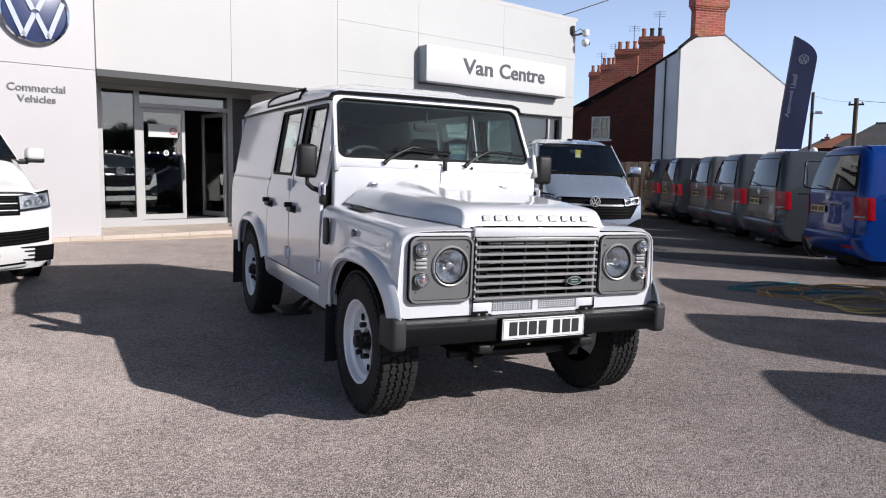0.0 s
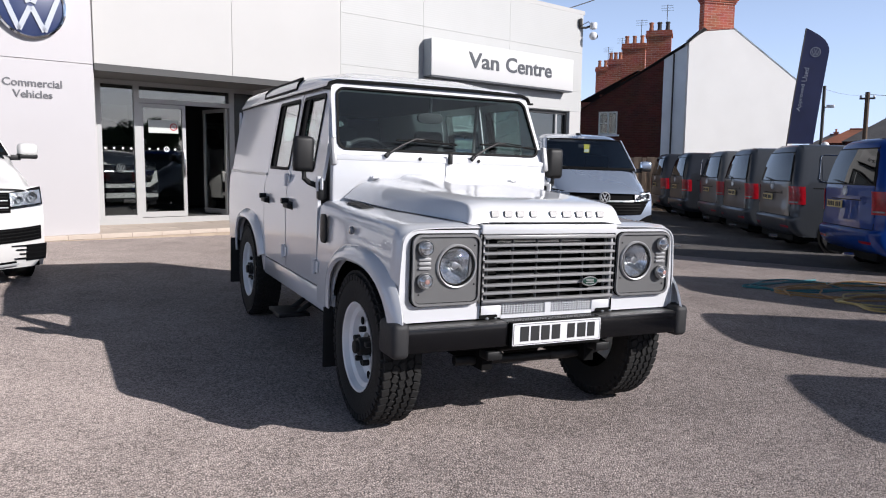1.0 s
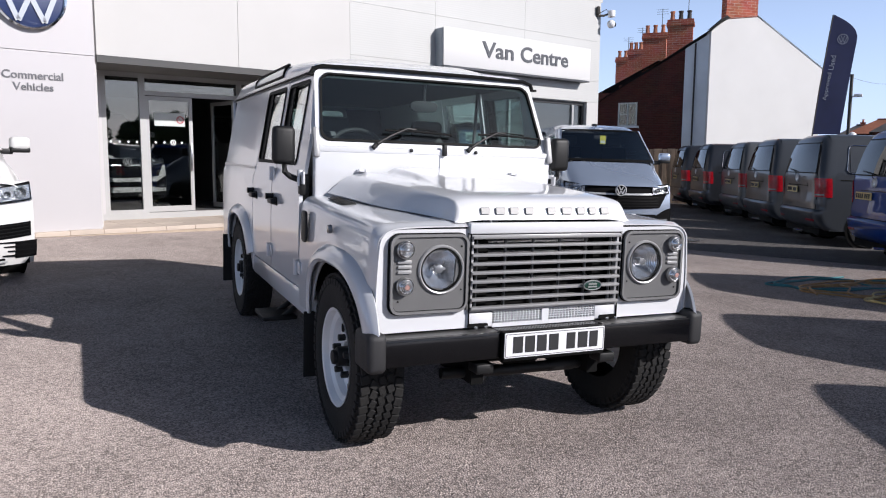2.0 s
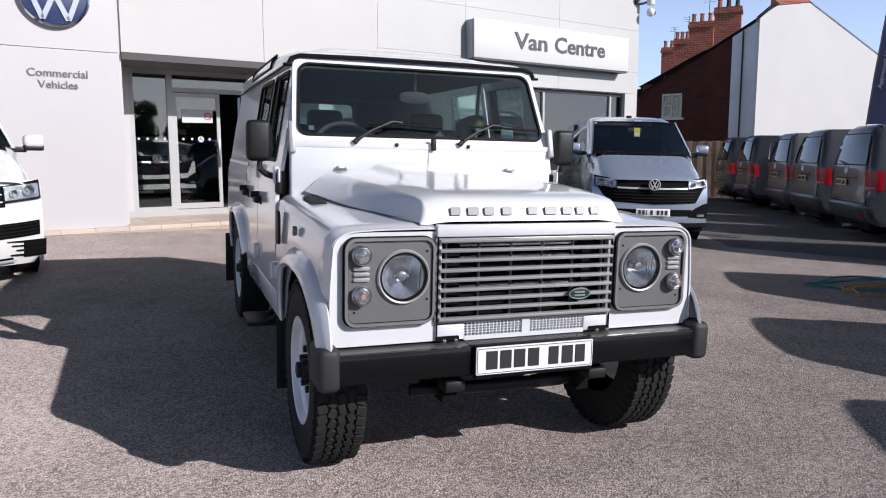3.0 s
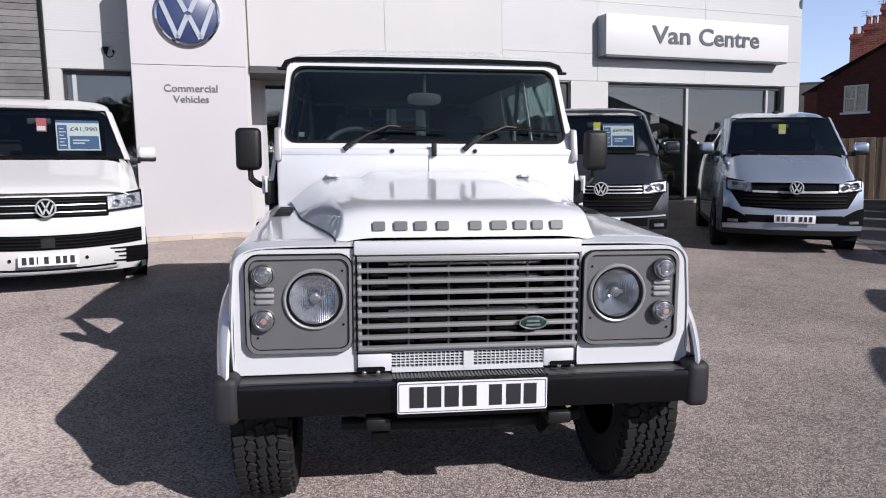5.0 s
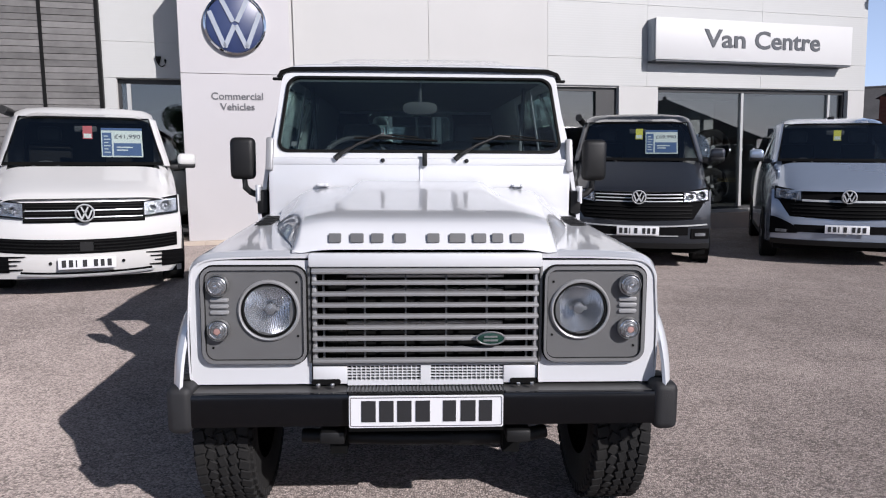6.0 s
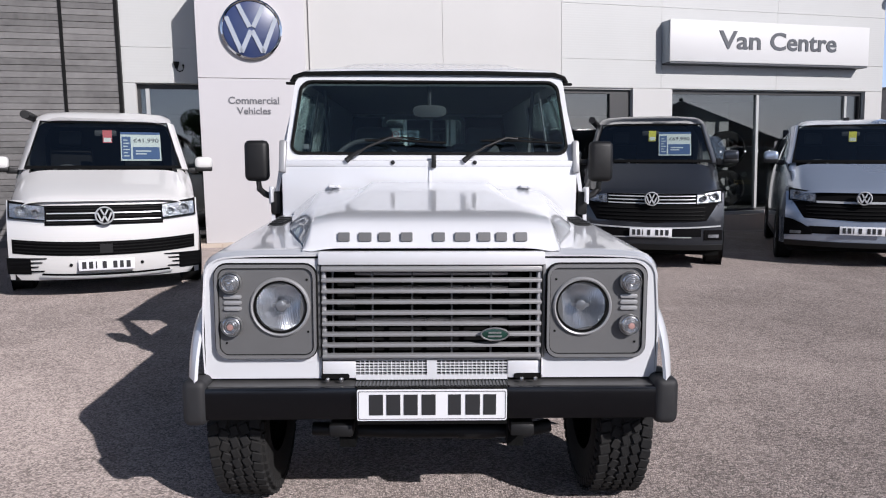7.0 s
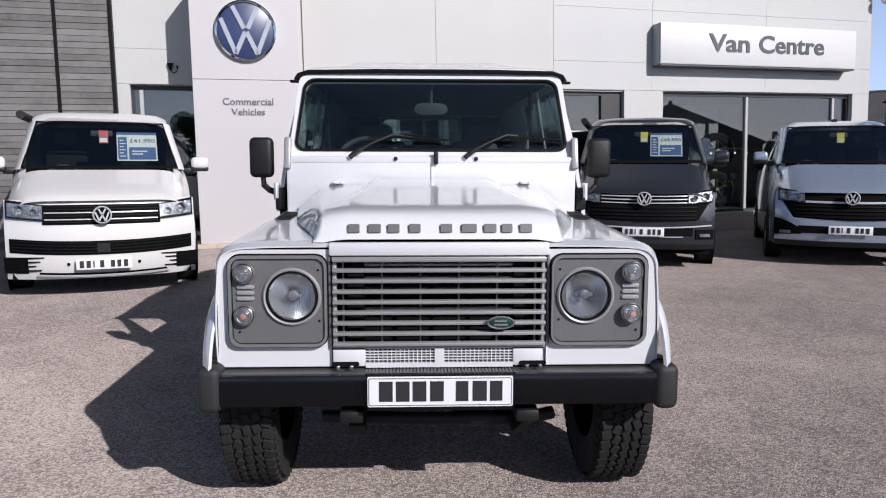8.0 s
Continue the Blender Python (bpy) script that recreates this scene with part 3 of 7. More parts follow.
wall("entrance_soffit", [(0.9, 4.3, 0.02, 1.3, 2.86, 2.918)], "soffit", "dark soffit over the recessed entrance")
wall("soffit_trim", [(0.9, 4.6, -0.03, 0.02, 2.84, 2.95)], "dark_frame", "dark metal edge over the entrance")


# cladding panels, each its own piece, on the front wall
def cladding_panel(u0, u1, z0, z1, name="panel", mat="cladding", v=-0.02, parent=wall_front):
    g = 0.0018 if mat == "ribbed" else 0.0028
    ob = part(name, box(u0 + g, u1 - g, v, v + 0.036, z0 + g, z1 - g, 0.0015, 1), mat, parent, smooth=False)
    return ob


for u0, u1, z0, z1 in ((0.9, 3.25, 2.95, 5.4), (3.25, 5.56, 2.95, 5.4), (5.56, 7.69, 2.86, 3.39), (5.56, 7.69, 3.39, 4.4), (5.56, 7.69, 4.4, 5.4),
                       (7.69, 10.4, 2.86, 3.39), (7.69, 10.4, 3.39, 4.4), (7.69, 10.4, 4.4, 5.4), (10.4, 13.18, 2.86, 3.39), (10.4, 13.18, 3.39, 4.4),
                       (10.4, 13.18, 4.4, 5.4), (7.07, 7.95, 0.1, 2.86), (12.72, 13.18, 0.1, 2.86)):
    cladding_panel(u0, u1, z0, z1, mat="ribbed" if u0 > 5 and z1 > 3 else "cladding")
for u0, u1, z0, z1 in ((-2.1, -0.86, 2.9, 3.48), (-2.1, -0.86, 3.48, 4.5), (-2.1, -0.86, 4.5, 5.4), (-2.1, -1.91, 0.1, 2.9)):
    cladding_panel(u0, u1, z0, z1, mat="ribbed", v=0.58)

# sign pylon, proud of the wall
pylon = thing("sign_pylon", "tall white sign slab on the showroom wall with a round emblem", "sign", FRONT)
part("slab", box(-0.9, 0.8, -0.3, 0.014, 2.893, 4.44, 0.006), "white_panel", pylon, smooth=False)
part("slab", box(-0.9, 0.8, -0.3, 0.014, 0.14, 2.887, 0.006), "white_panel", pylon, smooth=False)
part("cheek", box(-0.9, -0.86, 0.0145, 0.3, 0.14, 4.44, 0.004), "white_panel", pylon, smooth=False)
part("emblem_disc", put(disc(0.445, 0.05, 48, 0.012), pose(-0.045, -0.352, 3.66)), "emblem_blue", pylon, "dark blue round emblem")
rim = [(-0.03, 0.44), (-0.045, 0.455), (-0.03, 0.48), (0.045, 0.48)]
part("emblem_ring", put(lathe(rim, 56), pose(-0.045, -0.34, 3.66, 0, 0, 90)), "chrome", pylon, "silver ring")


def emblem_bars(r, w, depth, m, mat, owner):
    """Plain chevron strips inside a circle of radius r."""
    def strip(x0, z0, x1, z1):
        d = Vector((x1 - x0, 0, z1 - z0))
        s = Vector((-d.z, 0, d.x)).normalized() * w * r / 2
        pts = [(x0 + s.x, z0 + s.z), (x1 + s.x, z1 + s.z), (x1 - s.x, z1 - s.z), (x0 - s.x, z0 - s.z)]
        part("emblem_strip", put(prism(pts, depth), m), mat, owner, smooth=False)
    for sx in (-1, 1):
        strip(sx * 0.42 * r, 0.8 * r, sx * 0.06 * r, 0.06 * r)
        strip(sx * 0.82 * r, 0.38 * r, sx * 0.36 * r, -0.78 * r)
        strip(sx * 0.36 * r, -0.78 * r, sx * 0.02 * r, -0.05 * r)


emblem_bars(0.47, 0.15, 0.02, pose(-0.045, -0.372, 3.66), "emblem_silver", pylon)
part("lettering", put(text("Commercial", 0.115, 0.012, 0.8, 0.012), pose(-0.455, -0.313, 2.485)), "letter_grey", pylon, "grey lettering: Commercial", smooth=False)
part("lettering", put(text("Vehicles", 0.11, 0.012, 0.53, 0.012), pose(-0.325, -0.313, 2.32)), "letter_grey", pylon, "grey lettering: Vehicles", smooth=False)

# illuminated box sign
sign = thing("fascia_sign", "white box sign with dark lettering over the showroom window", "sign", FRONT)
part("case", box(7.685, 12.47, -0.28, -0.025, 3.335, 4.12, 0.012), "sign_grey", sign, "blue-grey case")
part("face", box(7.69, 12.47, -0.31, -0.281, 3.345, 4.13, 0.008), "sign_white", sign, "white face")
part("lettering", put(text("Van", 0.35, 0.012, 0.97, 0.02), pose(8.78, -0.323, 3.6)), "letter_dark", sign, "dark lettering: Van", smooth=False)
part("lettering", put(text("Centre", 0.355, 0.012, 1.64, 0.02), pose(9.98, -0.323, 3.6)), "letter_dark", sign, "dark lettering: Centre", smooth=False)
part("drip_edge", box(7.7, 12.45, -0.305, -0.02, 3.31, 3.334), "letter_dark", sign, smooth=False)


# windows
def window(name, u0, u1, z0, z1, bars, label, v=0.12, front=-0.09):
    w = setting(name, merge(box(u0, u0 + 0.05, v - 0.04, v + 0.06, z0, z1), box(u1 - 0.05, u1, v - 0.04, v + 0.06, z0, z1),
                            box(u0, u1, v - 0.038, v + 0.058, z1 - 0.07, z1), box(u0, u1, v - 0.038, v + 0.058, z0, z0 + 0.05)), "dark_frame", label, m=FRONT)
    edges = [u0 + 0.05] + list(bars) + [u1 - 0.05]
    for a, b in zip(edges, edges[1:]):
        p = part("pane", box(a, b, v, v + 0.012, z0 + 0.05, z1 - 0.07), "shop_glass", w, smooth=False)
        p.visible_shadow = False
    for b in bars:
        part("mullion", box(b - 0.03, b + 0.03, v - 0.045, v + 0.05, z0 + 0.051, z1 - 0.071), "pale_frame", w, "pale metal mullion", smooth=False)
    part("window_sill", box(u0 - 0.02, u1 + 0.02, front, v - 0.045, z0 - 0.06, z0), "pale_frame", w, "pale sill", smooth=False)
    return w


window_1 = window("window_1", -1.9, -0.86, 0.4, 2.89, (-1.74,), "dark-framed tall showroom window beside the sign slab", v=0.76, front=0.5)
window_2 = window("window_2", 4.6, 7.07, 0.4, 2.83, (), "dark-framed tall showroom window")
window_3 = window("window_3", 7.95, 12.72, 0.4, 2.84, (10.04, 12.3), "wide dark-framed showroom window under the sign")
part("side_light", box(6.62, 7.02, 0.07, 0.116, 0.451, 2.759), "dark_frame", window_2, "dark panel at the side of the window", smooth=False)
for u in span(8.3, 12.5, 14):
    part("dot", put(disc(0.022, 0.002, 10), pose(u, 0.116, 1.62)), "plate_white", window_3, "white warning dot on the glass", smooth=False)

# entrance: glazed screen with one open door leaf
door_1 = setting("door_1", merge(*[box(*b) for b in (
    (1.28, 1.36, 1.28, 1.36, FLOOR, 2.86), (1.93, 2.03, 1.28, 1.36, FLOOR, 2.86), (3.78, 3.88, 1.28, 1.36, FLOOR, 2.86), (1.36, 4.3, 1.282, 1.358, 2.78, 2.86),
    (2.03, 3.78, 1.282, 1.358, 2.48, 2.56), (1.36, 1.93, 1.282, 1.358, FLOOR, FLOOR + 0.06), (3.88, 4.3, 1.282, 1.358, FLOOR, FLOOR + 0.06))]),
    "pale_frame", "glazed entrance screen, one door leaf standing open", m=FRONT)
for u0, u1, z0, z1 in ((1.36, 1.93, FLOOR + 0.06, 2.78), (2.03, 3.78, 2.56, 2.78), (3.88, 4.3, FLOOR + 0.06, 2.78)):
    p = part("pane", box(u0, u1, 1.31, 1.322, z0, z1), "shop_glass", door_1, smooth=False)
    p.visible_shadow = False
part("return_panel", box(0.9, 1.28, 1.28, 1.36, FLOOR - 0.2, 2.86), "white_panel", door_1, smooth=False)


def door_leaf(m, name="door_leaf"):
    w, h = 0.86, 2.1
    leaf = part(name, put(merge(box(0, 0.065, 0, 0.05, 0, h), box(w - 0.065, w, 0, 0.05, 0, h), box(0.065, w - 0.065, 0.001, 0.049, h - 0.07, h), box(0.065, w - 0.065, 0.001, 0.049, 0, 0.1)), m),
                "pale_frame", door_1, smooth=False)
    p = part("pane", put(box(0.065, w - 0.065, 0.02, 0.03, 0.1, h - 0.07), m), "shop_glass", leaf, smooth=False)
    p.visible_shadow = False
    part("pull_handle", put(merge(box(w - 0.07, w - 0.03, -0.06, -0.03, 0.75, 1.25, 0.01), box(w - 0.06, w - 0.04, -0.03, 0, 0.8, 0.84), box(w - 0.06, w - 0.04, -0.03, 0, 1.16, 1.2)), m),
         "steel", leaf, "steel pull handle")
    return leaf


leaf = door_leaf(pose(2.03, 1.29, FLOOR + 0.01))
part("notice", put(box(0.16, 0.72, -0.004, 0.0, 1.58, 1.82), pose(2.03, 1.308, FLOOR)), "card_white", leaf, "white notice on the glass", smooth=False)
part("notice_ring", put(lathe([(-0.002, 0.05), (-0.004, 0.06), (-0.002, 0.07), (0.002, 0.07)], 24), pose(2.03 + 0.63, 1.3, FLOOR + 1.7, 0, 0, 90)), "tag_red", leaf, "red ring of a prohibition sign")
part("notice_bar", put(box(-0.05, 0.05, -0.004, 0.0, -0.006, 0.006), pose(2.03 + 0.63, 1.302, FLOOR + 1.7, 0, 45, 0)), "tag_red", leaf, smooth=False)
for k in range(4):
    if k == 2:
        part("dot_ring", put(lathe([(-0.001, 0.038), (-0.003, 0.045), (-0.001, 0.052), (0.001, 0.052)], 24), pose(2.2 + 0.16 * k, 1.306, FLOOR + 1.28, 0, 0, 90)), "plate_white", leaf, "white ring on the glass")
        emblem_bars(0.042, 0.16, 0.002, pose(2.2 + 0.16 * k, 1.306, FLOOR + 1.28), "plate_white", leaf)
    else:
        part("dot", put(disc(0.02, 0.002, 10), pose(2.2 + 0.16 * k, 1.307, FLOOR + 1.28)), "plate_white", leaf, smooth=False)
    part("dot", put(disc(0.02, 0.002, 10), pose(1.42 + 0.15 * k, 1.307, FLOOR + 1.28)), "plate_white", door_1, "white warning dot on the glass", smooth=False)
door_leaf(pose(3.76, 1.32, FLOOR + 0.01, 0, 0, 97))

# grey boarded wall beside the showroom
slat_wall = setting("wall_slatted", box(-9.0, -2.1, 0.58, 0.618, 0.0, 5.5), "dark_frame", "dark backing of a grey slatted wall", m=FRONT)
random.seed(4)
rail = [-9.0, -6.6, -4.6, -2.96, -2.14]
for a, b in zip(rail, rail[1:]):
    for k in range(53):
        z = 0.15 + k * 0.1
        part("slat", box(a + 0.025, b - 0.025, 0.54 - 0.016 * random.random(), 0.579, z + 0.004, z + 0.096), "grey_slat", slat_wall, smooth=False)
for u in rail[1:]:
    part("post", box(u - 0.024, u + 0.024, 0.51, 0.579, 0.1, 5.5), "seal", slat_wall, smooth=False)

# paved step along the front
step = setting("step", box(-2.1, 4.6, -0.42, 1.3, -0.1, 0.235), "joint", "low paved step in front of the entrance", m=FRONT)
for k in range(14):
    u = -2.1 + k * 0.48
    for j in range(3):
        part("paving_slab", box(u + 0.002, u + 0.478, -0.43 + j * 0.575, 0.143 + j * 0.575, 0.18, 0.25 + 0.0012 * ((k * 7 + j * 3) % 4), 0.006, 1), "paving", step, smooth=False)
setting("threshold", box(0.9, 4.3, 1.27, 1.36, 0.2, FLOOR), "pale_frame", "pale metal threshold under the entrance screen", m=FRONT)
setting("window_plinth", box(4.6, 12.72, -0.16, 0.02, -0.2, 0.33), "paving", "pale plinth under the showroom windows", m=FRONT)


# cameras on the wall
def wall_camera(name, m, label):
    c = thing(name, label, "camera", m)
    part("bracket", tube([(0, 0, 0), (0, -0.12, 0), (0, -0.2, 0.03), (0, -0.24, -0.02)], 0.018), "pole_dark", c, "dark bracket arm")
    part("cable", tube([(0.02, -0.01, 0.1), (0.05, -0.08, 0.06), (0.02, -0.16, 0.1), (0.0, -0.22, 0.03)], 0.007, 6), "pole_dark", c, "loose black cable")
    part("junction_box", box(-0.05, 0.05, -0.05, 0.0, 0.02, 0.14, 0.01), "pole_dark", c)
    part("housing", merge(put(disc(0.06, 0.1, 20, 0.01), pose(0, -0.24, -0.02, 90)), ), "cctv_white", c)
    dome = bmesh.new()
    bmesh.ops.create_uvsphere(dome, u_segments=18, v_segments=10, radius=0.066)
    part("dome", put(dome, pose(0, -0.24, -0.13)), "cctv_white", c, "white dome")
    part("lens", put(disc(0.03, 0.02, 16, 0.004), pose(-0.01, -0.31, -0.14)), "black_plastic", c, "dark lens")
    return c


wall_camera("security_camera", FRONT @ pose(13.0, -0.02, 5.05) @ pose(0, 0, 0, 0, 0, 50) @ Matrix.Diagonal((1.6, 1.6, 1.6, 1)), "white dome security camera on the wall corner")
bracket = thing("cable_bracket", "small black bracket with a hooked cable on the white wall", "bracket", FRONT @ pose(-1.25, 0.58, 3.16))
part("plate", put(prism([(-0.05, 0.09), (0.05, 0.09), (0.02, -0.02), (-0.02, -0.02)], 0.06, 0.004), pose(0, -0.06, 0)), "seal", bracket)
part("cable", tube([(0.0, -0.03, -0.01), (0.01, -0.04, -0.05), (0.05, -0.04, -0.075), (0.1, -0.04, -0.05), (0.115, -0.03, 0.0), (0.11, -0.02, 0.03)], 0.009, 8), "seal", bracket)
part("plug", put(disc(0.018, 0.05, 12, 0.004), pose(0.11, -0.05, 0.03)), "seal", bracket)


# display wheels behind the glass
def display_wheel(u, z):
    w = thing("display_wheel", "black tyre on a black wheel displayed behind the glass", "wheel", FRONT @ pose(u, 0.6, z, 0, 0, 75) @ Matrix.Diagonal((1.15, 1.15, 1.15, 1)), group="display wheels")
    part("tyre", lathe([(-0.1, 0.2), (-0.115, 0.24), (-0.115, 0.3), (-0.09, 0.335), (0.09, 0.335), (0.115, 0.3), (0.115, 0.24), (0.1, 0.2)], 36), "rubber", w)
    spokes = [put(box(-0.1, -0.07, -0.025, 0.025, 0.03, 0.21, 0.006), Matrix.Rotation(radians(72 * k), 4, "X")) for k in range(5)]
    part("rim", merge(lathe([(-0.1, 0.2), (-0.06, 0.19), (0.08, 0.19), (0.1, 0.2)], 36), put(disc(0.06, 0.04), pose(-0.1, 0, 0, 0, 0, -90)), *spokes), "black_plastic", w, "black wheel rim")
    part("hub_badge", put(disc(0.035, 0.006, 16), pose(-0.142, 0, 0, 0, 0, -90)), "badge_silver", w, "small silver hub badge")
    return w


for z in (0.86, 1.68):
    display_wheel(9.68, z)
stand = thing("wheel_stand", "grey display stand for wheels behind the glass", "stand", FRONT)
part("back_panel", box(8.2, 9.98, 0.9, 0.94, FLOOR, 2.7), "stand_grey", stand, smooth=False)
part("foot", box(8.2, 9.98, 0.3, 1.2, FLOOR - 0.01, FLOOR + 0.03), "grey_slat", stand, smooth=False)


# ---- the off-road car; its own x to the viewer's right, y from the front plate back, z up ----
CAR = Matrix(((0.99978, 0.00026, 0.02094, 0), (0, 0.99993, -0.01222, 0), (-0.02094, 0.01221, 0.99971, 0), (0, 0, 0, 1)))
AXLE_F, AXLE_R, TYRE = 0.6, 3.5, 0.402
car = thing("off_road_car", "white off-road estate car with black bumper, grey grille and chunky tyres", "car", CAR)


def mirrored(bm, s):
    return put(bm, Matrix.Diagonal((s, 1, 1, 1))) if s < 0 else bm


def arch_z(y, centre, r=0.505, flat=0.455):
    """Height of the wheel opening over the ground at y."""
    d = abs(y - centre) / r
    if d >= 1:
        return 0.0
    return TYRE + flat * (1 - d ** 2.6) ** (1 / 2.2)


# front wings
WING_Y = [0.1, 0.112, 0.13, 0.16, 0.2, 0.24, 0.29, 0.36, 0.45, 0.55, 0.65, 0.75, 0.84, 0.92, 0.98, 1.02, 1.05, 1.07, 1.076, 1.12, 1.2, 1.3, 1.385]


def wing(y, v):
    k = (y - 0.1) / 1.285
    top = 1.083 + 0.05 * k
    shrink = 0.018 * smooth_step((0.16 - y) / 0.06)
    low = max(0.625 if y < 0.14 else 0.0, arch_z(y, AXLE_F), 0.5 if y > 1.07 else 0.0, 0.55 if y < 0.16 else 0)
    if v < 0.35:
        return Vector((0.4 + (0.745 - 0.4) * v / 0.35, y, top - 0.01 * (v / 0.35) ** 4 - shrink * 0.6))
    if v < 0.65:
        a = (v - 0.35) / 0.3 * math.pi / 2
        return Vector((0.745 + 0.075 * math.sin(a) - shrink, y, top - 0.01 - 0.075 * (1 - math.cos(a)) - shrink * 0.6))
    t = (v - 0.65) / 0.35
    z0 = top - 0.085 - shrink * 0.6
    return Vector((0.82 + 0.012 * math.sin(math.pi * min(1, t * 0.8)) - shrink, y, z0 + (min(low, z0 - 0.02) - z0) * t))


def arch_flare(centre, out=0.06):
    """The swollen lip round a wheel opening."""
    def f(a, v):
        # a along the opening from front foot to rear foot, v from the panel to the lip
        r_in, r_out = 0.492, 0.595
        d = math.cos(math.pi * a)
        lift = math.sin(math.pi * a)
        y = centre - math.copysign(abs(d) ** 0.8, d) * (r_out + (r_in - r_out) * v)
        z = TYRE - 0.02 + (0.55 - 0.085 * v) * lift ** 0.62
        x = 0.824 + out * (0.4 + 0.6 * lift ** 0.7) * math.sin(min(1.0, v * 1.25) * math.pi / 2) ** 0.75
        if v > 0.85:
            x -= 0.012 * (v - 0.85) / 0.15
        return Vector((x, y, z))
    return sheet(f, span(0.075, 0.96, 36), [0, 0.12, 0.3, 0.5, 0.68, 0.82, 0.92, 1.0], 0.012)


def side_x(z):
    """Half width of the body side at height z."""
    if z < 0.62:
        return 0.815 + 0.012 * (z - 0.42) / 0.2
    if z < 1.17:
        return 0.827 + 0.006 * math.sin(math.pi * (z - 0.62) / 0.55)
    if z < 1.24:
        return 0.827 - 0.022 * (z - 1.17) / 0.07
    return 0.805 - 0.17 * (z - 1.24)


def side_panel(y0, y1, z0, z1, out=0.0, thick=0.02, ny=4, nz=6, lean=False):
    def f(u, w):
        z = z0 + (z1 - z0) * w
        a = max(y0, 1.385 + (z - 1.41) * 0.466) if lean else y0  # the front edge follows the windscreen
        y = a + (y1 - a) * u
        return Vector((side_x(z) + out, y, z))
    return sheet(f, span(0, 1, ny), span(0, 1, nz), thick)


def side_ring(y0, y1, z0, z1, r, w, out, thick=0.012):
    """A rubber frame on the body side."""
    outer, inner = rounded(y0, y1, z0, z1, r, 4), rounded(y0 + w, y1 - w, z0 + w, z1 - w, max(0.012, r - w * 0.6), 4)
    bm = bmesh.new()
    rows = [[bm.verts.new((side_x(z) + o, y, z)) for y, z in line] for line, o in ((outer, out), (inner, out), (inner, out - thick), (outer, out - thick))]
    n = len(outer)
    for a, b in ((0, 1), (1, 2), (2, 3), (3, 0)):
        for k in range(n):
            bm.faces.new((rows[a][k], rows[a][(k + 1) % n], rows[b][(k + 1) % n], rows[b][k]))
    return bm


def lower_side(y0, y1, ztop, opening=None, foot=0.47):
    """Body side below the waist, with the rear wheel's opening cut out."""
    ys = span(y0, y1, 28)
    def f(y, w):
        low = foot
        if opening:
            low = max(low if y < opening else 0.6, arch_z(y, opening))
        z = low + (ztop - low) * w
        return Vector((side_x(z), y, z))
    return sheet(f, ys, span(0, 1, 10), 0.02)


